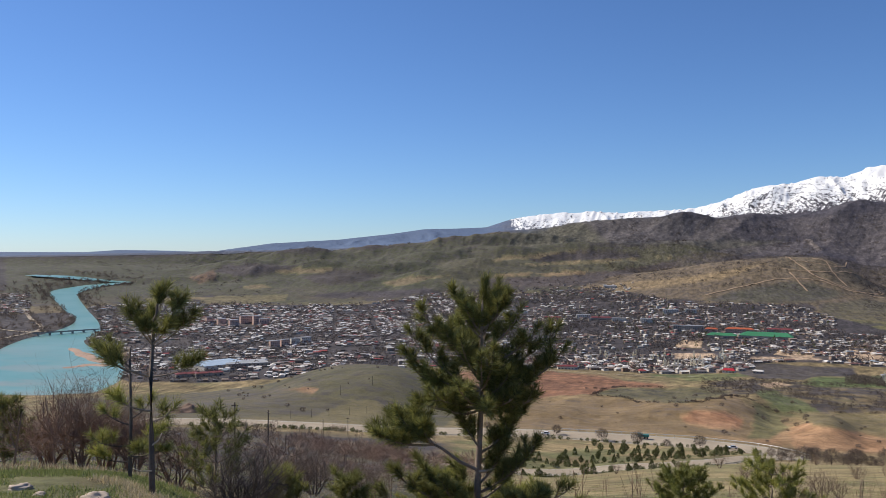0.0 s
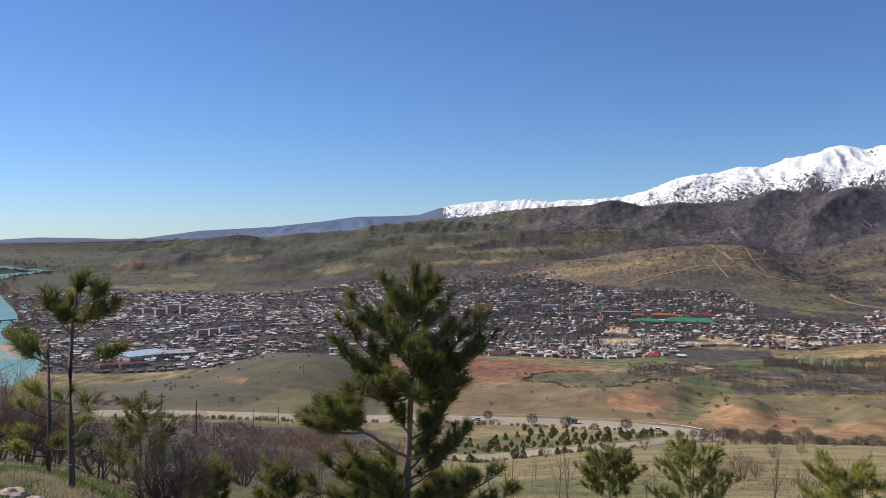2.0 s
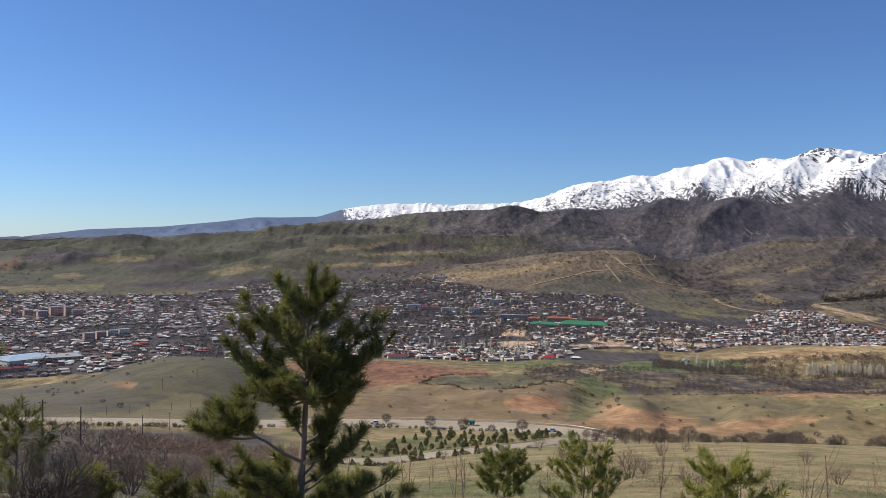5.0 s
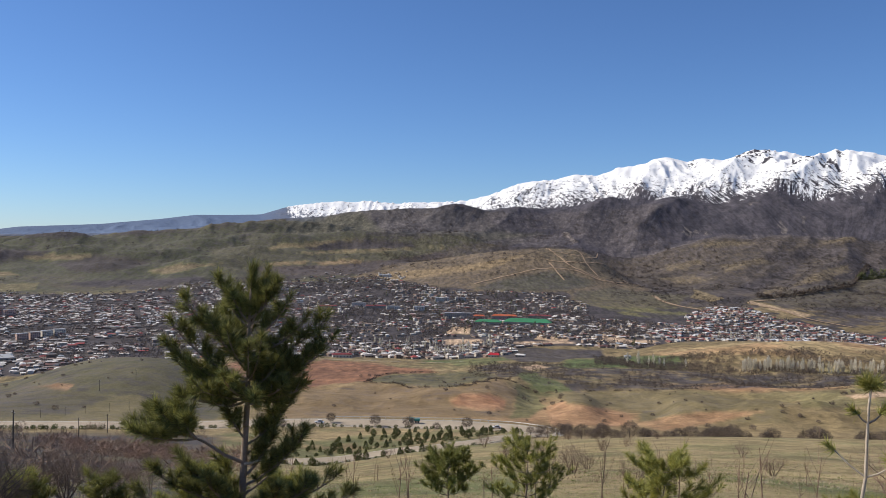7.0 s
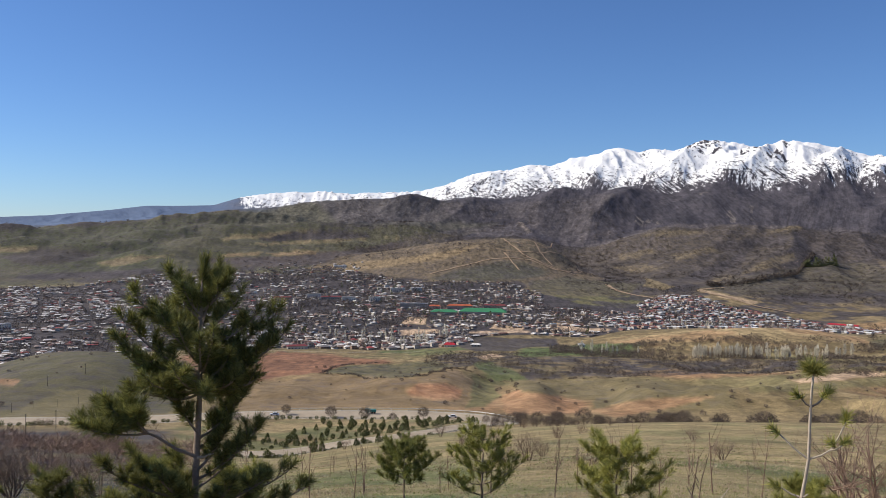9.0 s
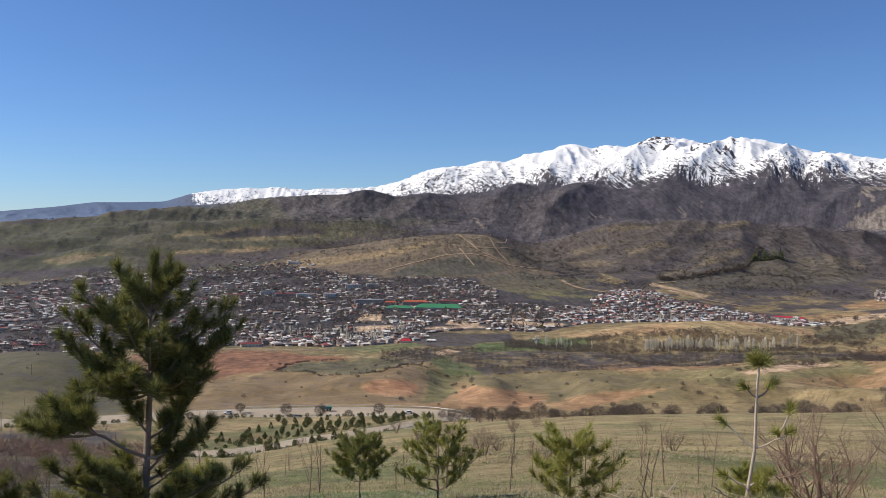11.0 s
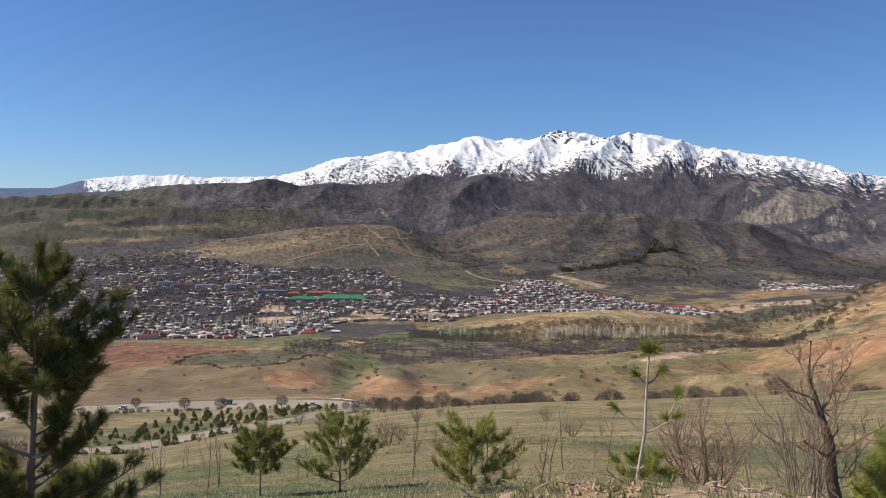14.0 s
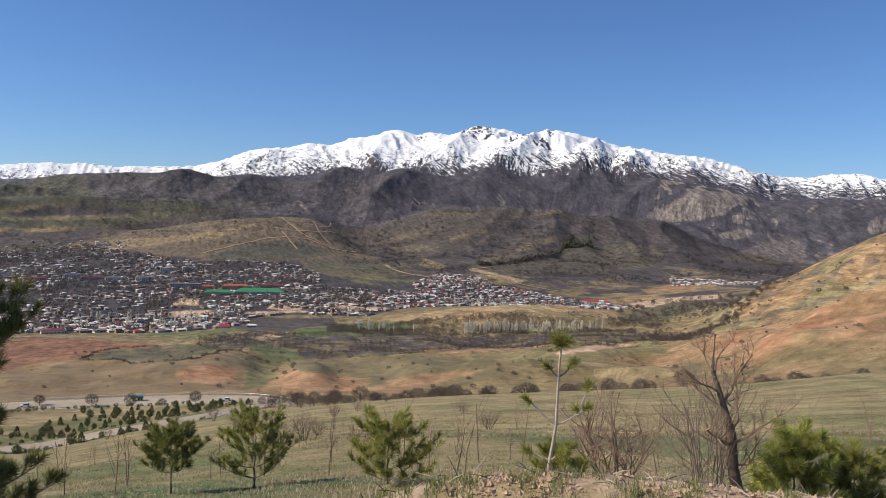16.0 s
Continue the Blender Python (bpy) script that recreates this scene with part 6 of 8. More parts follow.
def many_houses(x, y, ang, rng, roof_mat, label):
    n = len(x)
    w, d, h, rh = 6 + 9 * rng.random(n) ** 1.5, 4.5 + 3.5 * rng.random(n), 2.2 + 0.9 * rng.random(n) + 3 * (rng.random(n) < 0.06), 0.5 + 1.3 * rng.random(n)
    z = height(x, y)
    corners = [(-1, -1), (1, -1), (1, 1), (-1, 1)]
    wall = np.zeros((n, 8, 3))
    for k, (sx, sy) in enumerate(corners):
        px, py = turned(x, y, ang, sx * w / 2, sy * d / 2)
        wall[:, k] = np.stack([px, py, z - 2.5], 1)
        wall[:, k + 4] = np.stack([px, py, z + h], 1)
    faces = np.array([(k, (k + 1) % 4, 4 + (k + 1) % 4, 4 + k) for k in range(4)])
    idx = (np.arange(n)[:, None, None] * 8 + faces[None]).reshape(-1, 4)
    mesh = grid_mesh("house_walls", wall.reshape(-1, 3), idx)
    mesh.shade_flat()
    mesh.materials.append(WALL_ANY)
    tagged(new("house_walls", mesh), "plastered and brick walls of many low town houses", "houses", kind="stuff")
    roof = np.zeros((n, 6, 3))
    for k, (sx, sy) in enumerate(corners):
        px, py = turned(x, y, ang, sx * (w / 2 + 0.8), sy * (d / 2 + 0.9))
        roof[:, k] = np.stack([px, py, z + h - 0.15], 1)
    for k, sx in ((4, -1), (5, 1)):
        px, py = turned(x, y, ang, sx * (w / 2 + 0.4 - 2.5 * (rng.random(n) < 0.5)), 0 * x)
        roof[:, k] = np.stack([px, py, z + h + rh], 1)
    tri = np.array([(0, 1, 5), (0, 5, 4), (2, 3, 4), (2, 4, 5), (1, 2, 5), (3, 0, 4)])
    idx = (np.arange(n)[:, None, None] * 6 + tri[None]).reshape(-1, 3)
    mesh = grid_mesh("house_roofs", roof.reshape(-1, 3), idx)
    mesh.shade_flat()
    mesh.materials.append(roof_mat)
    tagged(new("house_roofs", mesh), label, "roofs", kind="stuff")


def box(bm, x0, x1, y0, y1, z0, z1):
    m = Matrix.Translation(((x0 + x1) / 2, (y0 + y1) / 2, (z0 + z1) / 2)) @ Matrix.Diagonal((x1 - x0, y1 - y0, z1 - z0, 1))
    bmesh.ops.create_cube(bm, size=1, matrix=m)
    return bm


def gable(w, d, h, rh, over=0.6, hip=0.0):
    """A roof with thick eaves over a w by d plan."""
    s = Soup()
    for lift in (0.0, 0.22):
        s.v += [(-w / 2 - over, -d / 2 - over, h - 0.1 + lift), (w / 2 + over, -d / 2 - over, h - 0.1 + lift), (w / 2 + over, d / 2 + over, h - 0.1 + lift), (-w / 2 - over, d / 2 + over, h - 0.1 + lift)]
    s.v += [(-w / 2 - over + hip, 0, h + rh), (w / 2 + over - hip, 0, h + rh)]
    s.f = [(3, 2, 1, 0), (0, 1, 5, 4), (1, 2, 6, 5), (2, 3, 7, 6), (3, 0, 4, 7), (4, 5, 9, 8), (6, 7, 8, 9), (5, 6, 9), (7, 4, 8)]
    return s.data()


def house(w, d, h, rh, hip, label, wall_mat=None, roof_mat=None, storeys=1, group="houses of the town"):
    ob = new("house")
    part("wall", box(bmesh.new(), -w / 2, w / 2, -d / 2, d / 2, -2.5, h), wall_mat or WALL_ONE, ob)
    part("roof", gable(w, d, h, rh, 0.6, hip), roof_mat or ROOF_ONE, ob)
    n = max(2, int(w / 4))
    glass = None
    for s in range(storeys):
        for k in range(n):
            cx, cz = -w / 2 + w * (k + 0.5) / n, 1.5 + s * 3.0
            if glass is None:
                glass = part("window", box(bmesh.new(), -0.65, 0.65, -0.06, 0.06, -0.7, 0.7), GLASS, ob)
                pane = glass
            else:
                pane = new("window", glass.data)
                pane.parent = ob
            pane.location = (cx, -d / 2 - 0.02, cz)
    part("door", box(bmesh.new(), w / 2 - 0.04, w / 2 + 0.06, -0.5, 0.5, -0.1, 2.0), DOOR, ob)
    return tagged(ob, label, "house", group)


hx, hy, ha, hr, hang, hrng = blocks()
order = np.argsort(hr + 400 * (abs(ha + 3) > 11))
near_houses, rest = order[:230], order[230:]
village = (ha[rest] > 13.5) & (ha[rest] < 31)
for some, mat, lab in ((rest[~village], ROOF_ANY, "grey, white and rusty sheet roofs of many town houses"), (rest[village], ROOF_VILLAGE, "red, brown and pale sheet roofs of the village below the hill")):
    many_houses(hx[some], hy[some], hang[some], hrng, mat, lab)
kinds = [house(w, d, h, rh, hip, lab, storeys=st) for w, d, h, rh, hip, lab, st in (
    (11, 8, 3.1, 1.8, 0, "single-storey plastered town house with a gabled sheet roof", 1), (14, 9, 3.3, 2.2, 3.5, "broad low town house under a hipped sheet roof", 1),
    (9, 8, 6.0, 2.0, 3.0, "two-storey plastered town house with a hipped roof", 2), (16, 7, 3.0, 1.4, 0, "long low house with a shallow sheet roof", 1), (10, 10, 3.4, 2.6, 4.5, "square town house under a pyramid-like roof", 1))]
for i, k in enumerate(near_houses):
    m = Matrix.Translation((hx[k], hy[k], float(height(hx[k], hy[k])))) @ Matrix.Rotation(hang[k], 4, "Z")
    if i < len(kinds):
        kinds[i].matrix_basis = m
    else:
        copy_thing(kinds[(i * 7) % len(kinds)], m)


def paint(name, colour, rough=0.7):
    return plain(name, colour, rough, 0.18, 0.3)


PINK, CREAM, BEIGE = paint("salmon plaster", (0.62, 0.42, 0.33)), paint("cream plaster", (0.70, 0.63, 0.53)), paint("beige panels", (0.45, 0.38, 0.30))
GREEN_R, ORANGE_R, GREY_R = paint("green sheet roof", (0.05, 0.21, 0.10), 0.85), paint("orange sheet roof", (0.48, 0.12, 0.05), 0.5), paint("grey flat roof", (0.33, 0.33, 0.33))
RED_R, BLUE_R, WINE_R = paint("red sheet roof", (0.46, 0.035, 0.045), 0.5), paint("pale blue sheet roof", (0.42, 0.50, 0.56), 0.4), paint("wine red roof", (0.20, 0.05, 0.05))


def building(name, az, r, w, d, h, rh, wall_mat, roof_mat, label, turn=0.0, storeys=2, bays=8, category="building", group=""):
    """A larger building that faces the hill, with its windows storey by storey."""
    ob = new(name)
    ob.matrix_basis = Matrix.Translation(place(az, r)) @ Matrix.Rotation(radians(-az + turn), 4, "Z")
    part("wall", box(bmesh.new(), -w / 2, w / 2, -d / 2, d / 2, -4, h), wall_mat, ob)
    if rh > 0.3:
        part("roof", gable(w, d, h, rh, 0.8, min(w, d) * 0.35), roof_mat, ob)
    else:
        part("roof", box(bmesh.new(), -w / 2 - 0.3, w / 2 + 0.3, -d / 2 - 0.3, d / 2 + 0.3, h + 0.003, h + 0.7), roof_mat, ob)
    glass = None
    for s in range(storeys):
        for k in range(bays):
            if glass is None:
                glass = part("window", box(bmesh.new(), -w / bays * 0.18, w / bays * 0.18, -0.08, 0.08, -0.7, 0.7), GLASS, ob)
                pane = glass
            else:
                pane = new("window", glass.data)
                pane.parent = ob
            pane.location = (-w / 2 + w * (k + 0.5) / bays, -d / 2 - 0.02, 1.8 + s * (h - 1) / storeys)
    return tagged(ob, label, category, group)


for i, (az, r, w, h) in enumerate(((-31.4, 2110, 22, 15), (-30.6, 2160, 30, 19), (-29.9, 2130, 18, 22), (-29.4, 2120, 26, 15), (-32.2, 2150, 20, 14), (-33.0, 2180, 16, 16))):
    building("apartment_block", az, r, w, 12, h, 0, PINK, GREY_R, "salmon-coloured apartment block with a flat roof", 20, 4, 6, group="apartment blocks")
for i, (az, w) in enumerate(((-28.7, 19), (-28.0, 17), (-27.3, 19), (-26.6, 20))):
    building("apartment_block", az, 1640 + 12 * i, w, 11, 13, 0, PINK if i < 2 else CREAM, GREY_R, "cream and salmon four-storey apartment block", 18, 4, 5, group="apartment blocks")
building("factory_hall", -32.4, 1395, 78, 62, 8, 3.5, CREAM, BLUE_R, "long factory hall with a pale blue sheet roof", 28, 1, 12)
building("factory_hall", -30.6, 1385, 66, 46, 7, 0.2, BEIGE, GREY_R, "beige flat-roofed factory building", 8, 2, 10)
building("shed", -34.4, 1300, 34, 14, 5, 2, BEIGE, WINE_R, "low shed with a wine red roof", 10, 1, 5)
building("shed", -33.0, 1290, 40, 12, 5, 2, BEIGE, WINE_R, "long low shed with a wine red roof", 10, 1, 5)
building("market_hall", 1.66, 1830, 58, 28, 6, 5, BEIGE, GREEN_R, "long low hall under a green sheet roof", -4, 1, 10)
building("market_hall", 4.4, 1815, 104, 40, 6, 7, BEIGE, GREEN_R, "very long hall under a bright green sheet roof", -6, 1, 16)
building("school", 2.77, 1925, 58, 16, 9, 3.2, PINK, ORANGE_R, "two-storey school with an orange hipped roof", -4, 2, 12)
building("school", 1.0, 1930, 26, 14, 9, 3, PINK, ORANGE_R, "small two-storey block with an orange roof", -4, 2, 6)
building("barrack", 5.2, 1935, 54, 14, 7, 3, BEIGE, WINE_R, "long building under a wine red roof", -8, 2, 10)
building("apartment_block", -0.45, 1960, 66, 13, 13, 0, BEIGE, GREY_R, "long grey panel apartment block", -4, 4, 14, group="apartment blocks")
for az, r, w in ((-1.6, 2300, 40), (-0.3, 2310, 30), (-7.4, 2180, 36), (-5.0, 2120, 34), (-3.2, 2120, 30)):
    building("apartment_block", az, r, w, 12, 10, 0, CREAM, GREY_R, "pale low apartment block among bare trees", 4, 3, 7, group="apartment blocks")
building("barrack", -6.2, 2160, 52, 13, 6, 2.5, BEIGE, WINE_R, "long building with a dull red roof among trees", 3, 1, 9)
building("barrack", -9.5, 2150, 46, 13, 6, 2.5, BEIGE, WINE_R, "long building with a dull red roof among trees", 3, 1, 9)
building("farmhouse", 2.1, 1262, 17, 9, 4, 3, CREAM, RED_R, "peach-walled house with a bright red roof", -10, 1, 4, "house")
building("farmhouse", 3.9, 1235, 14, 8, 3.4, 1.8, BEIGE, ROOF_ONE, "small mud-walled farmhouse at the field's edge", -10, 1, 3, "house")
building("farmhouse", 11.2, 1225, 9, 7, 4, 1.8, CREAM, GREY_R, "small white house beside a green field", 10, 1, 2, "house")
building("shop", -8.5, 1262, 30, 12, 5, 2, CREAM, WINE_R, "low roadside building with a wine red roof", 6, 1, 6)
building("shop", -13.8, 1255, 22, 10, 5, 2, CREAM, RED_R, "low roadside building with a red roof", 6, 1, 5)
building("warehouse", 27.6, 1900, 60, 14, 5, 2.5, CREAM, RED_R, "long warehouse under a red roof above the village", -12, 1, 8)
building("roadhouse", -5.6, 2790, 44, 12, 6, 1.5, CREAM, GREY_R, "pale buildings at the foot of the brown hill", 5, 1, 6)

minaret = new("minaret")
minaret.location = place(-23.5, 2080)
s = Soup()
s.tube([(0, 0, -2), (0, 0, 14), (0, 0, 14.2), (0, 0, 15), (0, 0, 19), (0, 0, 22)], [2.2, 1.7, 2.6, 2.6, 1.6, 0.1], 12)
part("tower", s.data(), CREAM, minaret)
s = Soup()
s.tube([(0, 0, 22), (0, 0, 23.5)], [0.15, 0.05], 6)
part("finial", s.data(), BLUE_R, minaret)
tagged(minaret, "slender pale minaret above the town roofs", "minaret")

bridge = new("bridge")
bridge.matrix_basis = Matrix.Translation(place(-41.75, 2090) + Vector((0, 0, 9))) @ Matrix.Rotation(radians(60), 4, "Z")
CONCRETE = plain("stained concrete", (0.30, 0.28, 0.26), 0.9, 0.25, 0.4)
part("deck", box(bmesh.new(), -75, 75, -4, 4, -1.2, 0), CONCRETE, bridge)
for k in range(6):
    part("pier", box(bmesh.new(), -62 + 25 * k, -59 + 25 * k, -3.5, 3.5, -14, -1.203), CONCRETE, bridge)
for yy in (-3.8, 3.8):
    part("railing", box(bmesh.new(), -75, 75, yy - 0.1, yy + 0.1, 0.003, 1.1), CONCRETE, bridge)
tagged(bridge, "low concrete road bridge across the turquoise river", "bridge")


# ---- trees and shrubs of the valley ----
rng = np.random.default_rng(8)
sp = spots_in(rng, 24000, -41, 31, 1230, 2800, lambda a, r: in_town(a, r))
keep = rng.random(len(sp)) < np.where(sp[:, 0] > 13, 0.35, 1) * np.where((sp[:, 0] > -20) & (sp[:, 1] > 1600), 1.0, 0.6) * step(0.30, 0.52, fbm(sp[:, 0] / 2.2, sp[:, 1] / 70, 3, 133))
strewn("town_trees", TOWN_TWIGS, sp[keep], 8.5, 8.5, 46, 1.3, "bare grey-brown trees among the town roofs", "trees", 21)
sp = spots_in(rng, 900, -14, 12, 1270, 2600, lambda a, r: in_town(a, r))
strewn("town_conifers", FAR_NEEDLES, sp[rng.random(len(sp)) < 0.25], 9, 4, 26, 1.8, "dark conifers scattered through the town", "trees", 22, "cone")
# river banks and gardens
k = rng.integers(10, 150, 900)
off = rng.choice([-1, 1], 900) * (RIVER_HALF[k] + 8 + 60 * rng.random(900) ** 2)
tx_, ty_ = np.gradient(RIVER_X), np.gradient(RIVER_Y)
nn = np.hypot(tx_, ty_)
bx, by = RIVER_X[k] + ty_[k] / nn[k] * off, RIVER_Y[k] - tx_[k] / nn[k] * off
strewn("river_trees", FAR_TWIGS, np.stack([np.degrees(np.arctan2(bx, by)), np.hypot(bx, by)], 1), 9, 8, 26, 2.0, "bare trees along the river banks", "trees", 23)
sp = spots_in(rng, 1500, -52, -41.5, 1750, 3300, lambda a, r: (river_bed(r * np.sin(np.radians(a)), r * np.cos(np.radians(a))) < 0.01) & (fbm(a, r / 160, 3, 7) > 0.45))
strewn("west_bank_scrub", FAR_TWIGS, sp, 9, 10, 26, 2.4, "dark scrub on the far bank of the river", "scrub", 24)
# orchards in rows, and thickets beside the terrace
ga, gr = np.meshgrid(np.arange(0.5, 34, 0.33), np.arange(715, 1035, 7.0), indexing="ij")
sp = np.stack([ga.ravel() + rng.normal(size=ga.size) * 0.10, gr.ravel() + 2.2 * rng.normal(size=ga.size)], 1)
ok = (fbm(sp[:, 0] / 3, sp[:, 1] / 60, 3, 9) > 0.33) & (rng.random(ga.size) < 0.85) & ~((sp[:, 0] < 7) & (sp[:, 1] < 775))
strewn("orchard", FAR_TWIGS, sp[ok], 2.6, 3.2, 26, 0.62, "rows of bare orchard trees on the terrace", "orchard", 25, slim=0.2)
sp = spots_in(rng, 3000, 9, 32, 1000, 1190, lambda a, r: fbm(a / 3, r / 70, 3, 12) > 0.44 - 0.06 * (a > 15))
strewn("thicket", FAR_TWIGS, sp, 4.5, 5.5, 38, 1.0, "dark bare thickets below the tan hill", "thicket", 26, slim=0.16)
sp = spots_in(rng, 520, 29, 37, 830, 1900, lambda a, r: (fbm(a / 2, r / 120, 3, 13) > 0.46))
strewn("valley_trees", FAR_TWIGS, sp, 5.5, 6, 150, 0.7, "loose bare trees in the side valley", "trees", 27, slim=0.22)
sp = spots_in(rng, 330, -32, 46, 440, 760, lambda a, r: fbm(a / 4, r / 60, 3, 14) > 0.44)
strewn("slope_shrubs", FAR_TWIGS, sp, 1.7, 2.3, 150, 0.30, "small dark shrubs dotted over the slopes", "shrubs", 28, trunk=False, slim=0.3)
sp = spots_in(rng, 170, 33, 46, 700, 1060, lambda a, r: fbm(a, r / 60, 3, 15) > 0.5)
strewn("spur_shrubs", FAR_TWIGS, sp, 2.6, 3.4, 190, 0.38, "dark shrubs on the tan spur", "shrubs", 29, trunk=False, slim=0.3)
gx_, gy_ = course([(29, 780), (32, 830), (35, 930), (37.5, 1000), (40, 1060)], 420)
ok = rng.random(420) < 0.75
sp = np.stack([np.degrees(np.arctan2(gx_, gy_)) + 0.35 * rng.normal(size=420), np.hypot(gx_, gy_) + 14 * rng.normal(size=420)], 1)[ok]
strewn("gully_thicket", FAR_TWIGS, sp, 3.4, 4.2, 150, 0.5, "dark bare thicket along the gully of the tan spur", "thicket", 47, trunk=False, slim=0.25)
sp = spots_in(rng, 9000, 10, 40, 2350, 3650, lambda a, r: fbm(r * np.sin(np.radians(a)) / 120, r * np.cos(np.radians(a)) / 120, 5, 66) > 0.46)
strewn("hillfoot_scrub", HILL_TWIGS, sp, 5, 9, 20, 1.4, "dark scrub at the foot of the hill behind the village", "scrub", 48, trunk=False)
ga, gr = np.meshgrid(np.arange(24.6, 29.2, 0.22), np.arange(2540, 2860, 26), indexing="ij")
sp = np.stack([ga.ravel() + (gr.ravel() - 2700) / 210 + 0.03 * rng.normal(size=ga.size), gr.ravel() + 5 * rng.normal(size=ga.size)], 1)
strewn("hill_orchard", FAR_TWIGS, sp[rng.random(len(sp)) < 0.85], 5, 6, 24, 1.3, "slanting rows of bare trees on the hill behind the village", "orchard", 49, trunk=False)
sp = spots_in(rng, 11000, -40, 14, 2750, 4050, lambda a, r: (fbm(r * np.sin(np.radians(a)) / 150, r * np.cos(np.radians(a)) / 150, 5, 87) > 0.50) & (rng.random(len(a)) < np.where(a < -6, 0.22, 1)))
strewn("foothill_scrub", HILL_TWIGS, sp, 5.5, 11, 22, 1.8, "dark scrub over the foothills", "scrub", 30, trunk=False)
# field hedges
for i, (pts, n) in enumerate((([(-6.81, 637), (-5.57, 629), (-4.13, 605), (-2.67, 575), (-0.44, 575), (1.07, 620), (2.29, 745), (3.56, 710), (4.53, 693), (5.31, 685), (7.66, 696), (11, 697), (16, 700)], 460), ([(-6.81, 640), (-6.18, 700), (-5.58, 792), (-3.96, 861), (-1.94, 871)], 160), ([(5, 1200), (8, 1140), (12, 1180), (16, 1220)], 70), ([(22.9, 2730), (24.6, 2926), (25.2, 3127), (25.8, 3327)], 110), ([(22.9, 2730), (21, 2640), (19.5, 2600)], 60))):
    cx_, cy_ = course(pts, n)
    if i < 3:
        gap = (vnoise(np.arange(n) / 9.0, 0, 30 + i) > 0.2) & (rng.random(n) < 0.9)
        cx_, cy_ = (cx_ + 0.9 * rng.normal(size=n))[gap], (cy_ + 0.9 * rng.normal(size=n))[gap]
    strewn("field_hedge", FAR_TWIGS, np.stack([np.degrees(np.arctan2(cx_, cy_)), np.hypot(cx_, cy_)], 1), 1.3 if i < 3 else 12, 2.2 if i < 3 else 13, 40, 0.34 if i < 3 else 3.0, "dark hedge along a field edge", "hedge", 40 + i, trunk=False)
sp = np.stack([25.2 + 2.0 * np.arange(40) / 40, 3135 + 0.5 * np.arange(40)], 1)
strewn("conifer_belt", FAR_NEEDLES, sp, 22, 13, 40, 4.0, "dark conifer belt on the mountain slope", "trees", 46, "cone")

# brush on the slope below the knoll
sp = spots_in(rng, 520, -48, -13, 24, 130, lambda a, r: (fbm(a / 2.5, np.log(r) * 5, 3, 16) > 0.43))
strewn("brush", RED_TWIG, sp, 1.1, 1.6, 110, 0.3, "tangled brown bare brush on the slope", "brush", 31, trunk=False, slim=0.035)
sp = spots_in(rng, 480, -48, -13, 110, 385, lambda a, r: (fbm(a / 2.5, np.log(r) * 6, 3, 23) > 0.47))
strewn("brush", TWIG, sp, 2.6, 3.0, 90, 0.7, "tangled brown bare brush further down the slope", "brush", 32, trunk=False, slim=0.06)
sp = spots_in(rng, 420, -28, -15, 150, 235, lambda a, r: fbm(a / 1.8, r / 30, 3, 134) > 0.56)
strewn("brush", RED_TWIG, sp, 3.0, 3.8, 150, 0.62, "brown bare thicket on the slope above the road", "brush", 33, trunk=False, slim=0.045)
# poplars in a row
poplar = far_tree("poplar", 3, 17, 3.4, POPLAR, POPLAR, 420, 1.0, "round", "tall slim bare poplar in a row below the tan hill", "poplar", "poplars below the tan hill", 0.12, 0.14)
pa = np.concatenate([18.6 + 9.6 * rng.random(70), [11.2, 11.9, 12.6, 12.9, 13.3, 13.6, 15.0]])
pr = np.concatenate([1015 + 5 * (pa[:70] - 18) + 14 * rng.random(70), [1060] * 7])
pa = np.concatenate([pa, -7 + 9 * rng.random(46), 15 + 14 * rng.random(20)])
pr = np.concatenate([pr, 1330 + 190 * rng.random(46), 1600 + 120 * rng.random(20)])
scatter_copies(poplar, list(zip(pa, pr)), 0.6 + 0.5 * rng.random(len(pa)))

# bare trees behind the meadow's edge
hedge_tree = [far_tree("bare_tree", 50 + i, 5.6, 5.4, FAR_TWIGS, DARK_BARK, 1500, 0.55, "round", "rounded bare tree at the meadow's far edge", "tree", "bare trees at the meadow's edge", 0.3, 0.06) for i in range(3)]
edge = np.concatenate([np.linspace(4.8, 23.5, 44), np.linspace(25, 33, 13), np.linspace(37.5, 44, 12), [-14, -12.3, -9.4, -6.1, -4.0, -1.5, 0.8]])
edge_r = np.concatenate([np.interp(np.linspace(4.8, 23.5, 44), [4, 8, 14, 24], [335, 305, 295, 285]), np.full(13, 285), np.full(12, 300), np.full(7, 386)])
for i in range(3):
    idx = np.arange(len(edge))[i::3]
    scatter_copies(hedge_tree[i], [(edge[k] + 0.25 * rng.normal(), edge_r[k] + 9 * rng.normal()) for k in idx], 0.55 + 0.6 * rng.random(len(idx)))
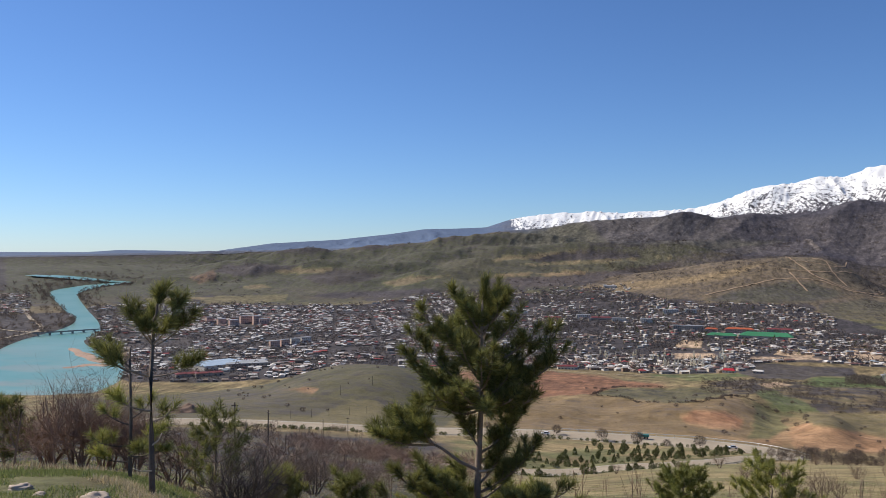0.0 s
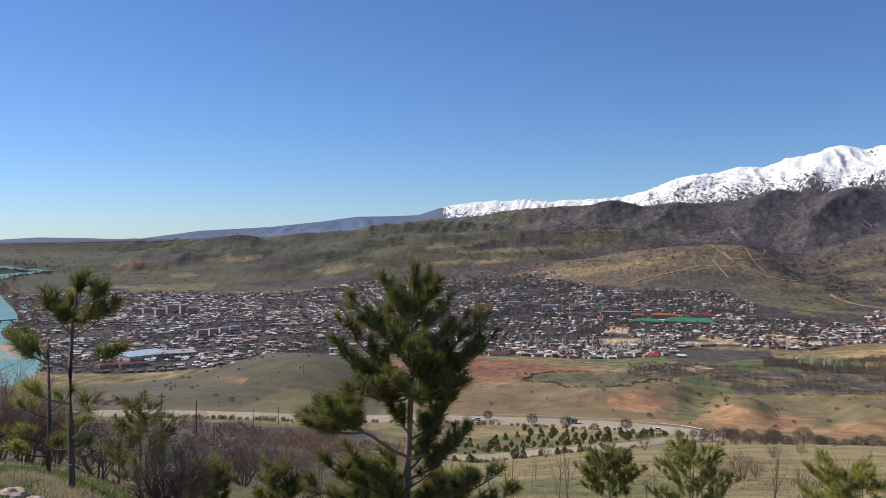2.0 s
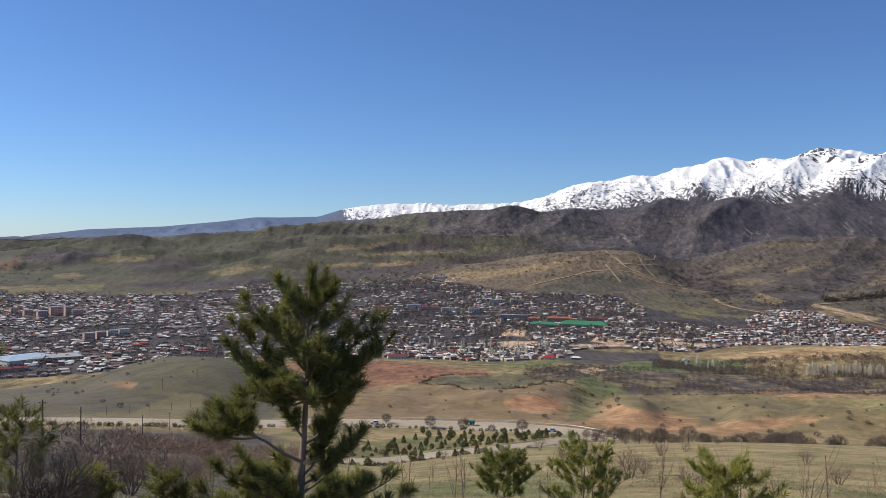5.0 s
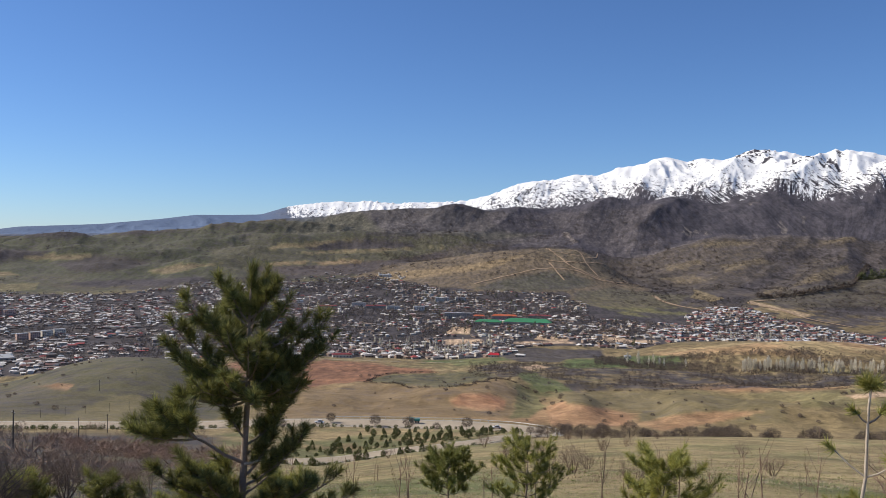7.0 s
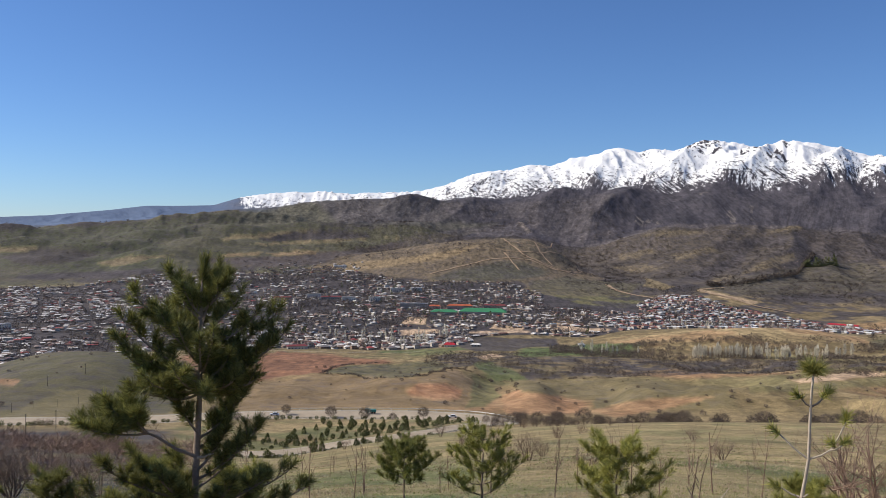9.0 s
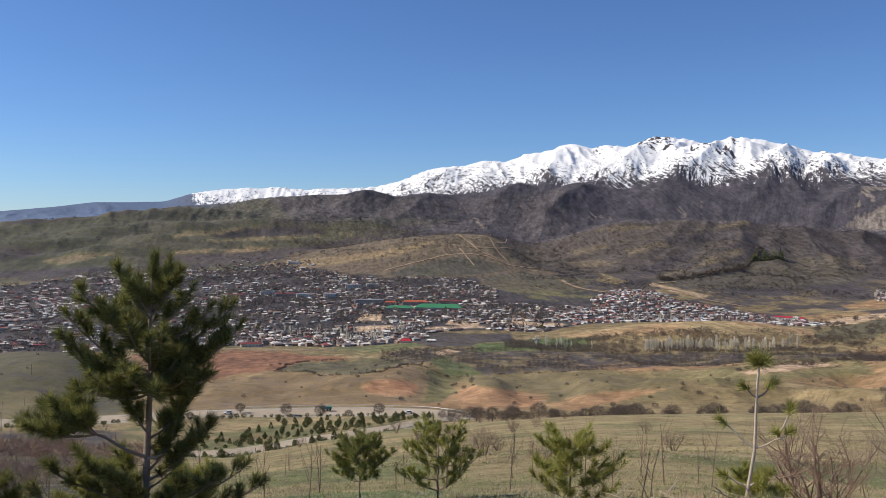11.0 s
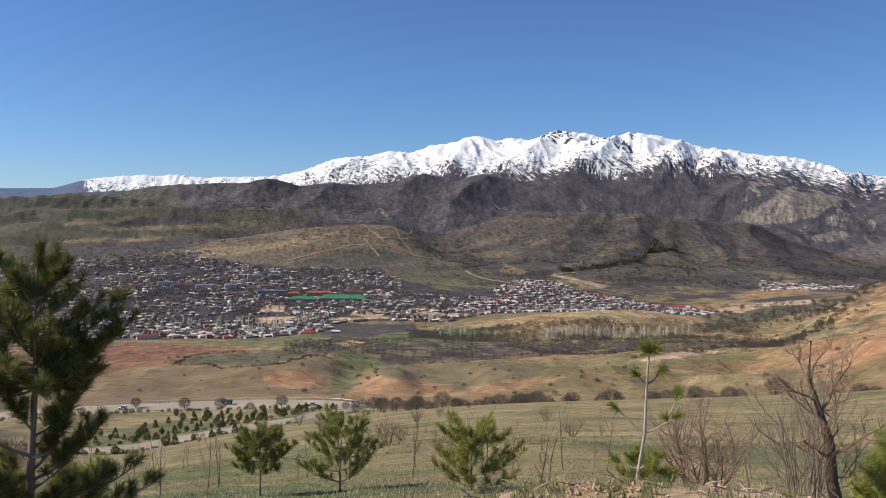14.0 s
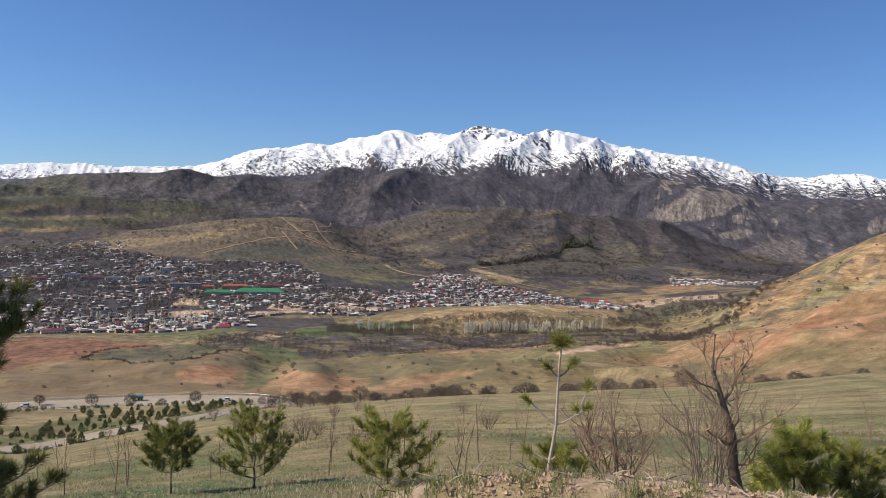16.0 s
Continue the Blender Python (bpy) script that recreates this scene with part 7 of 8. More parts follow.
# planted conifers between the two arms of the road, and along its verge
conifer = [far_tree("young_conifer", 60 + i, 3.5, 2.8, FAR_NEEDLES, DARK_BARK, 560, 0.36, ("cone", "round")[i], "young dark green conifer in a hillside plantation", "conifer", "plantation conifers", 0.1) for i in range(2)]
rows_ = [(az, r) for r, a0, a1 in ((292, -13, 0.6), (308, -12, 2.0), (324, -9.5, 3.2), (340, -7, 4.0), (356, -6.5, 4.2), (272, -14, -1.0), (240, -13, -2)) for az in np.arange(a0, a1, 0.78)]
rows_ = [(az + 0.14 * rng.normal(), r + 3 * rng.normal()) for az, r in rows_ if rng.random() < 0.8]
for i in range(2):
    mine = rows_[i::2]
    scatter_copies(conifer[i], mine, 0.42 + 0.5 * rng.random(len(mine)))
verge = far_tree("verge_shrub", 64, 1.7, 2.2, FAR_NEEDLES, DARK_BARK, 200, 0.3, "round", "low dark green shrub on the road verge", "shrub", "road verge shrubs", 0.1)
va = np.concatenate([np.linspace(-34, -17, 60), np.linspace(-16, 4, 40), np.linspace(-14, 1.6, 34), np.linspace(-13, 2.4, 22)])
vr = np.concatenate([np.full(100, 379), np.interp(va[100:134], [-14, -8, -2, 1.6], [238, 243, 253, 266]), np.interp(va[134:], [-14, -8, -2, 2.4], [258, 266, 277, 305])])
scatter_copies(verge, [(a + 0.15 * rng.normal(), r + 2 * rng.normal()) for a, r in zip(va, vr)], 0.55 + 0.6 * rng.random(len(va)))
# young saplings planted in the meadow
planted = bare_tree(8, 40, 2.0, 71, "thin young sapling planted in the meadow", 1, 2, 0.018, RED_TWIG, 0.2, 3, 0.3, 0.2, "sapling", "sapling", "planted saplings", 0.75, 0.5)
sap = [(az + rng.normal() * 0.5, r * (1 + 0.05 * rng.normal())) for r in (22, 28, 36, 46, 60, 80) for az in np.arange(-12, 46, 4.4 if r < 40 else 3.1) if rng.random() < 0.6]
scatter_copies(planted, sap, 0.55 + 0.6 * rng.random(len(sap)))

# a heap of dug-up earth below the mound
heap = bmesh.new()
bmesh.ops.create_grid(heap, x_segments=40, y_segments=24, size=1)
for v in heap.verts:
    x_, y_ = v.co.x, v.co.y
    hump = max(0, 1 - (x_ / 0.95) ** 2 - (y_ / 0.95) ** 2) ** 1.2 * (0.55 + 0.45 * math.exp(-((x_ - 0.4) / 0.3) ** 2))
    v.co = Vector((x_ * 16, y_ * 9, 7.5 * hump * (0.8 + 0.5 * noise.noise(Vector((x_ * 4, y_ * 4, 0)))) - 0.6))
heap = part("earth_heap", heap, plain("dug-up brown earth", (0.20, 0.135, 0.10), 0.95, 0.35, 0.8, relief_m=0.2))
heap.data.shade_smooth()
heap.matrix_basis = Matrix.Translation(place(-34.6, 478)) @ Matrix.Rotation(radians(34.6), 4, "Z")
tagged(heap, "brown heap of dug-up earth below the mound", "earth heap")

# power poles beyond the bushes
WOOD = plain("weathered pole wood", (0.11, 0.09, 0.075), 0.9, 0.4, 6)
pole = new("power_pole")
s = Soup()
s.tube([(0, 0, -0.5), (0, 0, 7.6)], [0.15, 0.11], 8)
part("shaft", s.data(), WOOD, pole)
part("crossarm", box(bmesh.new(), -0.7, 0.7, -0.06, 0.06, 7.0, 7.12), WOOD, pole)
for k in (-0.6, 0.0, 0.6):
    s = Soup()
    s.tube([(k, 0, 7.123), (k, 0, 7.3)], [0.05, 0.04], 6)
    part("insulator", s.data(), CREAM, pole)
tagged(pole, "weathered wooden power pole on the hillside", "power pole", "power poles")
scatter_copies(pole, [(-31.3, 150), (-29.1, 175), (-25.4, 310), (-23.7, 360), (-43.0, 140), (-40.4, 130), (-27.6, 440), (-26.2, 452), (-25.0, 465), (-23.6, 478), (-22.4, 492), (-21.2, 505), (-24.2, 560), (-22.0, 590)], [1, 1, 1, 1, 0.8, 0.8, 0.6, 0.6, 0.6, 0.6, 0.6, 0.6, 0.9, 0.9])

# vehicles on the road
TYRE, WHITE_CAR, TEAL = plain("tyre rubber", (0.03, 0.03, 0.03), 0.9, 0.2, 5), plain("white car paint", (0.75, 0.75, 0.74), 0.35, 0.08, 2), plain("teal truck paint", (0.03, 0.17, 0.15), 0.4, 0.15, 2)


def wheel(parent, x, y, rad):
    s = Soup()
    s.tube([(x, y - 0.12, rad), (x, y + 0.12, rad)], [rad, rad], 14)
    w = part("wheel", s.data(), TYRE, parent)
    return w


def vehicle(name, az, r, heading, body_len, mat, label, category, truck):
    ob = new(name)
    g = place(az, r)
    ob.matrix_basis = Matrix.Translation(g + Vector((0, 0, 0.52))) @ Matrix.Rotation(radians(heading), 4, "Z")
    L = body_len / 2
    if truck:
        part("cab", box(bmesh.new(), L - 1.9, L, -1.1, 1.1, 0.6, 2.3), mat, ob)
        part("load_bed", box(bmesh.new(), -L, L - 2.0, -1.2, 1.2, 0.9, 1.8), mat, ob)
        part("windscreen", box(bmesh.new(), L - 0.02, L + 0.03, -0.9, 0.9, 1.5, 2.15), GLASS, ob)
        xs = (-L + 0.8, -L + 2.0, L - 1.0)
        rad = 0.5
    else:
        body = bmesh.new()
        box(body, -L, L, -0.85, 0.85, 0.35, 0.9)
        bmesh.ops.bevel(body, geom=body.edges[:], offset=0.12, segments=2, affect="EDGES")
        part("body", body, mat, ob)
        top = box(bmesh.new(), -L * 0.7, L * 0.35, -0.72, 0.72, 0.903, 1.45)
        for v in top.verts:
            if v.co.z > 1.2:
                v.co.x *= 0.78
        part("cabin", top, GLASS, ob)
        part("roof_panel", box(bmesh.new(), -L * 0.55, L * 0.27, -0.66, 0.66, 1.453, 1.5), mat, ob)
        xs = (-L * 0.62, L * 0.62)
        rad = 0.33
    for x in xs:
        for y in (-0.85, 0.85):
            wheel(ob, x, y, rad)
    return tagged(ob, label, category)


vehicle("truck", -3.4, 398, 183, 5.2, TEAL, "teal truck with an open load bed on the road", "truck", True)
vehicle("car", 2.3, 392, 190, 4.3, WHITE_CAR, "small white saloon car on the road", "car", False)
vehicle("car", -10.0, 394, 180, 4.3, WHITE_CAR, "white car on the far lane of the road", "car", False)

# guard rail round the outside of the bend
rail = new("guard_rail")
gx_, gy_ = course(UPPER, 420)
RAIL = plain("galvanised rail", (0.62, 0.62, 0.60), 0.5, 0.15, 3, 0.3)
tx_, ty_ = np.gradient(gx_), np.gradient(gy_)
nn = np.hypot(tx_, ty_)
ox, oy = gx_ - ty_ / nn * (ROAD_HALF + 1.6), gy_ + tx_ / nn * (ROAD_HALF + 1.6)
oa = np.degrees(np.arctan2(ox, oy))
span = np.where((oa > -9) & (np.hypot(ox, oy) > 340))[0]
line_ = [Vector((ox[k], oy[k], float(height(ox[k], oy[k])) + 1.35)) for k in span]
s = Soup()
s.tube(line_, [0.13] * len(line_), 4)
part("beam", s.data(), RAIL, rail)
post = None
for p in line_[::3]:
    if post is None:
        post = part("post", box(bmesh.new(), -0.08, 0.08, -0.08, 0.08, -1.4, 0.1), RAIL, rail)
        here = post
    else:
        here = new("post", post.data)
        here.parent = rail
    here.location = p
tagged(rail, "pale steel guard rail round the hairpin bend", "guard rail")


# ---- the knoll: the pines, shrubs and grass close by ----
def own_tree(name, az, r):
    tree = new(name)
    tree.matrix_basis = Matrix.Translation(place(az, r) - Vector((0, 0, 0.04))) @ Matrix.Rotation(radians(-az), 4, "Z")
    return tree


# the dark pine
rng = np.random.default_rng(31)
tree = own_tree("pine_tree", -14.72, 8.5)
stem([(-0.03, 0, 0), (-0.01, 0, 0.6), (0, 0, 0.95), (0.03, 0.01, 1.55), (0.03, 0, 2.1), (0.05, 0, 2.72)], [0.046, 0.036, 0.033, 0.027, 0.02, 0.009], BARK, tree, 10)
CROWN = [(1.75, -0.67, 2.26, 11), (2.0, -0.54, 2.50, 9), (1.72, -0.70, 2.04, 9), (1.66, -0.60, 1.88, 9), (1.62, -0.46, 1.76, 9), (1.58, -0.50, 1.60, 9), (2.05, -0.36, 2.34, 9), (2.25, -0.23, 2.64, 9),
         (2.3, -0.10, 2.52, 8), (2.35, 0.27, 2.62, 9), (2.4, 0.18, 2.68, 8), (2.15, 0.36, 2.44, 9), (2.0, 0.52, 2.28, 10), (1.9, 0.74, 2.30, 11), (1.8, 0.80, 2.10, 10), (1.75, 0.68, 1.98, 10),
         (1.66, 0.56, 1.82, 9), (1.6, 0.50, 1.64, 9), (1.55, 0.34, 1.54, 8), (1.55, -0.24, 1.53, 8)]
for k, (start, tx, tz, shoots) in enumerate(CROWN):
    bough(rng, (0.02 * start, 0, start), (tx, -0.22 + 0.3 * rng.random(), tz), 0.016, BARK, NEEDLES, tree, shoots + 1, 150, 0.11, 0.006, 0.2, 0.15, 0.2)
# boughs towards and away from the onlooker fill the middle
for k in range(12):
    ang = 0.52 * k + 0.2
    bough(rng, (0.03, 0, 1.56), (math.cos(ang) * 0.5, math.sin(ang) * 0.5, 1.6 + 0.1 * (k % 3)), 0.014, BARK, NEEDLES, tree, 8, 150, 0.11, 0.006, 0.3, 0.14, 0.12)
for k in range(15):
    start = 1.6 + 0.72 * ((k * 0.618) % 1)
    ang = 2.4 * k
    reach = (0.58 - 0.32 * (start - 1.6) / 0.72) * (0.8 + 0.3 * rng.random())
    bough(rng, (0.02 * start, 0, start), (math.cos(ang) * reach * 0.7, math.sin(ang) * reach, start + 0.2 + 0.2 * rng.random()), 0.014, BARK, NEEDLES, tree, 8, 150, 0.11, 0.006, 0.2, 0.14, 0.2)
for start, tip, shoots in ((1.15, (-0.14, -0.1, 1.42), 6), (1.1, (0.43, 0.05, 1.46), 11), (1.0, (0.30, 0.15, 1.34), 8), (0.7, (0.56, -0.05, 1.14), 11), (0.62, (0.46, 0.1, 1.0), 9), (0.8, (0.24, -0.1, 1.12), 8),
                           (0.5, (-0.80, -0.05, 0.86), 10), (0.5, (-0.56, 0.1, 0.9), 9), (0.45, (-0.3, -0.3, 0.78), 9), (0.42, (0.62, -0.1, 0.66), 10), (0.42, (0.88, 0.1, 0.68), 10), (0.4, (0.3, -0.45, 0.72), 9), (0.45, (-0.2, 0.4, 0.8), 8),
                           (0.3, (1.05, 0.1, 0.5), 10), (0.3, (-0.7, -0.2, 0.55), 10), (0.3, (-0.95, 0.1, 0.6), 9), (0.3, (0.1, -0.55, 0.5), 9), (0.25, (-0.4, -0.45, 0.42), 9), (0.25, (0.6, -0.4, 0.4), 9)):
    bough(rng, (0.02 * start, 0, start), tip, 0.016, BARK, NEEDLES, tree, shoots + 3, 150, 0.115, 0.006, 0.2, 0.16, 0.14)
stem([(0, -0.01, 0.93), (-0.18, -0.05, 1.02), (-0.36, -0.08, 1.16), (-0.52, -0.1, 1.24)], [0.02, 0.017, 0.014, 0.009], BARK, tree, 7, "limb")
for tip in ((-0.98, -0.1, 1.28), (-0.86, 0.1, 1.40), (-0.74, -0.2, 1.46), (-0.60, 0.0, 1.44), (-0.66, 0.25, 1.36), (-0.9, -0.3, 1.3), (-0.52, -0.25, 1.34)):
    bough(rng, (-0.44, -0.09, 1.2), tip, 0.011, BARK, NEEDLES, tree, 9, 165, 0.12, 0.006, 0.25, 0.15)
stem([(0.01, -0.03, 0.92), (0.08, -0.05, 0.93), (0.16, -0.06, 0.965)], [0.016, 0.013, 0.009], PALE_BARK, tree, 6, "snag")
nd = Needles()
for k in range(4):
    nd.shoot(rng, (0.05, 0, 2.6), (0.05 + 0.03 * rng.normal(), 0.03 * rng.normal(), 2.84), 160, 0.13, 0.0055, 0.6)
nd.mesh("needles", NEEDLES, tree)
tagged(tree, "dark green young pine with a bare lower trunk", "pine tree", "pines on the knoll")

# the thin pine beside the lake view
tree = own_tree("pine_tree", -36.0, 7.0)
stem([(0, 0, 0), (-0.005, 0, 0.5), (-0.01, 0, 0.97), (0.01, 0, 1.3), (0.05, 0, 1.6)], [0.026, 0.020, 0.017, 0.012, 0.006], DARK_BARK, tree, 9)
for start, tip, shoots, mat in ((0.97, (-0.33, 0, 1.12), 7, NEEDLES), (0.97, (0.32, 0.05, 1.04), 6, NEEDLES), (0.70, (-0.26, 0.05, 0.79), 3, LIGHT_NEEDLES), (0.62, (0.12, 0.05, 0.66), 2, NEEDLES), (1.22, (-0.15, -0.05, 1.46), 6, NEEDLES), (1.2, (0.28, 0, 1.4), 6, NEEDLES),
                                (1.22, (0.12, -0.1, 1.36), 6, NEEDLES), (1.25, (0.0, 0.15, 1.4), 6, NEEDLES), (1.25, (-0.04, -0.12, 1.34), 5, NEEDLES), (1.4, (0.1, 0.03, 1.6), 5, NEEDLES), (1.4, (0.2, 0.0, 1.52), 5, NEEDLES)):
    bough(rng, (0, 0, start), tip, 0.0085, BARK, mat, tree, shoots + 2, 115, 0.10, 0.0042, 0.55, 0.10)
stem([(0, -0.02, 0.44), (0.05, -0.03, 0.48), (0.07, -0.03, 0.53)], [0.007, 0.005, 0.004], PALE_BARK, tree, 5, "snag")
stem([(0, -0.02, 0.24), (-0.08, -0.04, 0.25), (-0.14, -0.05, 0.28)], [0.006, 0.005, 0.003], PALE_BARK, tree, 5, "snag")
nd = Needles()
for k in range(3):
    nd.shoot(rng, (0.04, 0, 1.52), (0.07 + 0.02 * rng.normal(), 0.02 * rng.normal(), 1.66), 110, 0.10, 0.0042, 0.6)
nd.mesh("needles", NEEDLES, tree)
tagged(tree, "thin young pine with few boughs on the grassy edge", "pine tree", "pines on the knoll")
# its slimmer neighbour
tree = own_tree("pine_tree", -37.45, 8.6)
stem([(0, 0, 0), (0.01, 0, 0.6), (0, 0, 1.28)], [0.019, 0.016, 0.011], DARK_BARK, tree, 8)
for start, tip, shoots in ((1.05, (-0.28, 0, 1.28), 6), (1.1, (-0.16, 0.1, 1.3), 5), (0.6, (0.16, 0, 0.72), 4), (0.55, (-0.2, 0, 0.66), 4), (0.4, (0.26, 0, 0.45), 6), (0.35, (-0.26, -0.1, 0.42), 6), (0.25, (0.3, -0.1, 0.3), 6), (0.2, (-0.3, 0.1, 0.25), 6), (0.3, (0.1, -0.3, 0.36), 6)):
    bough(rng, (0, 0, start), tip, 0.009, DARK_BARK, LIGHT_NEEDLES if start < 0.8 else NEEDLES, tree, shoots, 105, 0.10, 0.0045, 0.4, 0.11)
tagged(tree, "slim pine with a broken top and yellowish low boughs", "pine tree", "pines on the knoll")

# the pale sapling on the dirt rim
tree = own_tree("pine_sapling", 24.35, 5.5)
stem([(0, 0, 0), (0.012, 0, 0.12), (0.03, 0, 0.24), (0.046, 0, 0.36), (0.05, 0, 0.6), (0.056, 0, 0.78), (0.066, 0, 0.88)], [0.013, 0.0115, 0.010, 0.0095, 0.008, 0.007, 0.006], PALE_BARK, tree, 8)
for a_, b_, bark in (((0.046, 0, 0.362), (-0.12, 0, 0.50), PALE_BARK), ((0.046, 0, 0.362), (0.175, 0, 0.44), PALE_BARK), ((0.165, 0, 0.43), (0.24, 0, 0.60), PALE_BARK), ((0.165, 0, 0.43), (0.22, -0.03, 0.47), PALE_BARK), ((0.055, 0, 0.675), (0.0, 0, 0.72), BARK), ((0.055, 0, 0.675), (0.125, 0.02, 0.735), BARK), ((0.014, 0, 0.13), (-0.10, 0.0, 0.175), PALE_BARK), ((0.014, 0, 0.14), (0.045, -0.02, 0.16), PALE_BARK)):
    stem([a_, tuple((p + q) / 2 - (0.01 if i == 2 else 0) for i, (p, q) in enumerate(zip(a_, b_))), b_], [0.0065, 0.0055, 0.004], bark, tree, 6, "branch")
for base, tip, n in (((-0.11, 0, 0.49), (-0.155, 0, 0.53), 90), ((0.235, 0, 0.58), (0.245, 0, 0.64), 120), ((0.19, -0.03, 0.46), (0.16, -0.05, 0.49), 70), ((0.21, -0.03, 0.47), (0.245, -0.03, 0.50), 90), ((0.01, 0, 0.715), (-0.03, 0, 0.745), 90), ((0.11, 0.02, 0.725), (0.145, 0.02, 0.77), 120), ((-0.09, 0, 0.17), (-0.15, 0, 0.19), 130)):
    nd = Needles()
    nd.shoot(rng, base, tip, int(n * 1.6), 0.07, 0.0042, 1.05)
    nd.mesh("needles", LIGHT_NEEDLES, tree)
nd = Needles()
for k in range(5):
    nd.shoot(rng, (0.066, 0, 0.87), (0.07 + 0.035 * rng.normal(), 0.035 * rng.normal(), 0.915), 150, 0.085, 0.0042, 1.2)
nd.mesh("needles", LIGHT_NEEDLES, tree)
tagged(tree, "pale-stemmed pine sapling with needle tufts on its tips", "pine sapling")

# young pines on the slope
pine(-1.0, 17, 1.34, 41, "young green pine on the meadow slope", 6, 0.50, MID_NEEDLES, 8, 80, 0.11, 0.0085, 0.34, tuft=0.13)
pine(4.4, 17, 1.60, 42, "open yellowish young pine on the meadow slope", 6, 0.56, LIGHT_NEEDLES, 8, 75, 0.12, 0.0085, 0.14, tuft=0.15)
pine(13.5, 14, 1.05, 43, "broad low pine with upswept boughs", 5, 0.85, LIGHT_NEEDLES, 9, 85, 0.13, 0.0075, 0.08, tuft=0.16)
pine(25.2, 9.5, 0.56, 44, "low bushy pine behind the sapling", 4, 0.65, LIGHT_NEEDLES, 7, 80, 0.10, 0.006, 0.06, tuft=0.10)
pine(40.2, 10, 0.92, 45, "dense bright green pine bush", 6, 0.62, BRIGHT_NEEDLES, 10, 95, 0.11, 0.0065, 0.05, tuft=0.12)
pine(43.6, 10.6, 0.84, 46, "dull green pine bush with browned needles", 5, 0.5, LIGHT_NEEDLES, 8, 80, 0.11, 0.0065, 0.05, tuft=0.12)
pine(-44.8, 14, 0.95, 47, "small dark pine among bare bushes", 5, 0.45, None, 6, 75, 0.12, 0.007, 0.1, tuft=0.13)
pine(-32.3, 11, 1.2, 48, "sparse thin pine on the slope", 6, 0.34, None, 4, 60, 0.11, 0.006, 0.2, tuft=0.11)
pine(-28.2, 12, 0.62, 49, "small yellowish pine in the brush", 4, 0.6, LIGHT_NEEDLES, 7, 75, 0.11, 0.007, 0.08, tuft=0.11)
pine(-23.5, 13, 0.72, 50, "small bushy pine in the brush", 4, 0.6, None, 7, 75, 0.12, 0.007, 0.08, tuft=0.12)
pine(-17.5, 11.5, 0.9, 51, "young pine with yellowish needles in the brush", 5, 0.55, LIGHT_NEEDLES, 7, 80, 0.12, 0.007, 0.08, tuft=0.12)
pine(-12.2, 11, 0.75, 52, "young pine with yellowish needles in the brush", 5, 0.6, LIGHT_NEEDLES, 7, 80, 0.12, 0.007, 0.08, tuft=0.12)

# bare trees and shrubs
tree = own_tree("bare_tree", 37.1, 9.0)
rng = np.random.default_rng(61)
trunk_path = [(0, 0, 0), (-0.03, 0, 0.2), (-0.08, 0, 0.42), (-0.10, 0, 0.7), (-0.18, 0, 0.95), (-0.27, 0.02, 1.2), (-0.26, 0.02, 1.5)]
stem(trunk_path, [0.068, 0.054, 0.045, 0.036, 0.026, 0.016, 0.007], GNARLED, tree, 9)
for start, way, ln, rad in (((-0.07, 0, 0.58), (-1, -0.2, 0.25), 0.55, 0.022), ((-0.09, 0, 0.62), (0.6, 0.3, 0.7), 0.6, 0.02), ((-0.1, 0, 0.72), (0.45, -0.3, 0.9), 0.55, 0.02), ((-0.14, 0, 0.85), (-0.9, 0.2, 0.6), 0.5, 0.018), ((-0.18, 0, 0.95), (0.5, 0.1, 0.9), 0.55, 0.018),
                            ((-0.2, 0, 1.02), (-0.6, -0.2, 0.7), 0.45, 0.015), ((-0.25, 0, 1.15), (0.4, 0.3, 0.9), 0.4, 0.013), ((-0.27, 0, 1.2), (-0.7, 0.1, 0.8), 0.4, 0.012), ((-0.05, 0, 0.45), (0.9, -0.2, 0.3), 0.4, 0.014), ((-0.06, 0, 0.5), (-0.7, 0.5, 0.4), 0.5, 0.014)):
    s = Soup()
    limbs(rng, s, Vector(start), Vector(way), ln * 0.85, rad * 0.66, 3, 0.6, 5, 0.16, 6, 0.5)
    part("branch", s.data(), ORCHARD_TWIG, tree)
tree.scale = (1.25, 1.25, 1.25)
tagged(tree, "gnarled bare fruit tree with a leaning trunk", "tree", "bare trees and shrubs")
bare_tree(35.0, 9.2, 2.0, 62, "bare many-stemmed shrub on the dirt rim", 16, 3, 0.0095, BARK, 0.2, 4, 0.16, 0.30, "shrub", "shrub", shrink=0.5)
bare_tree(29.1, 12, 1.9, 63, "rounded bare bush with reddish twigs", 11, 3, 0.02, RED_TWIG, 0.25, 5, 0.08, 0.62, "shrub", "shrub", first=0.55, shrink=0.52)
bare_tree(27.6, 12.5, 1.5, 64, "thin bare sapling beside a bush", 1, 2, 0.014, TWIG, 0.3, 3, 0.25, first=0.85, name="sapling", category="sapling", group="planted saplings")
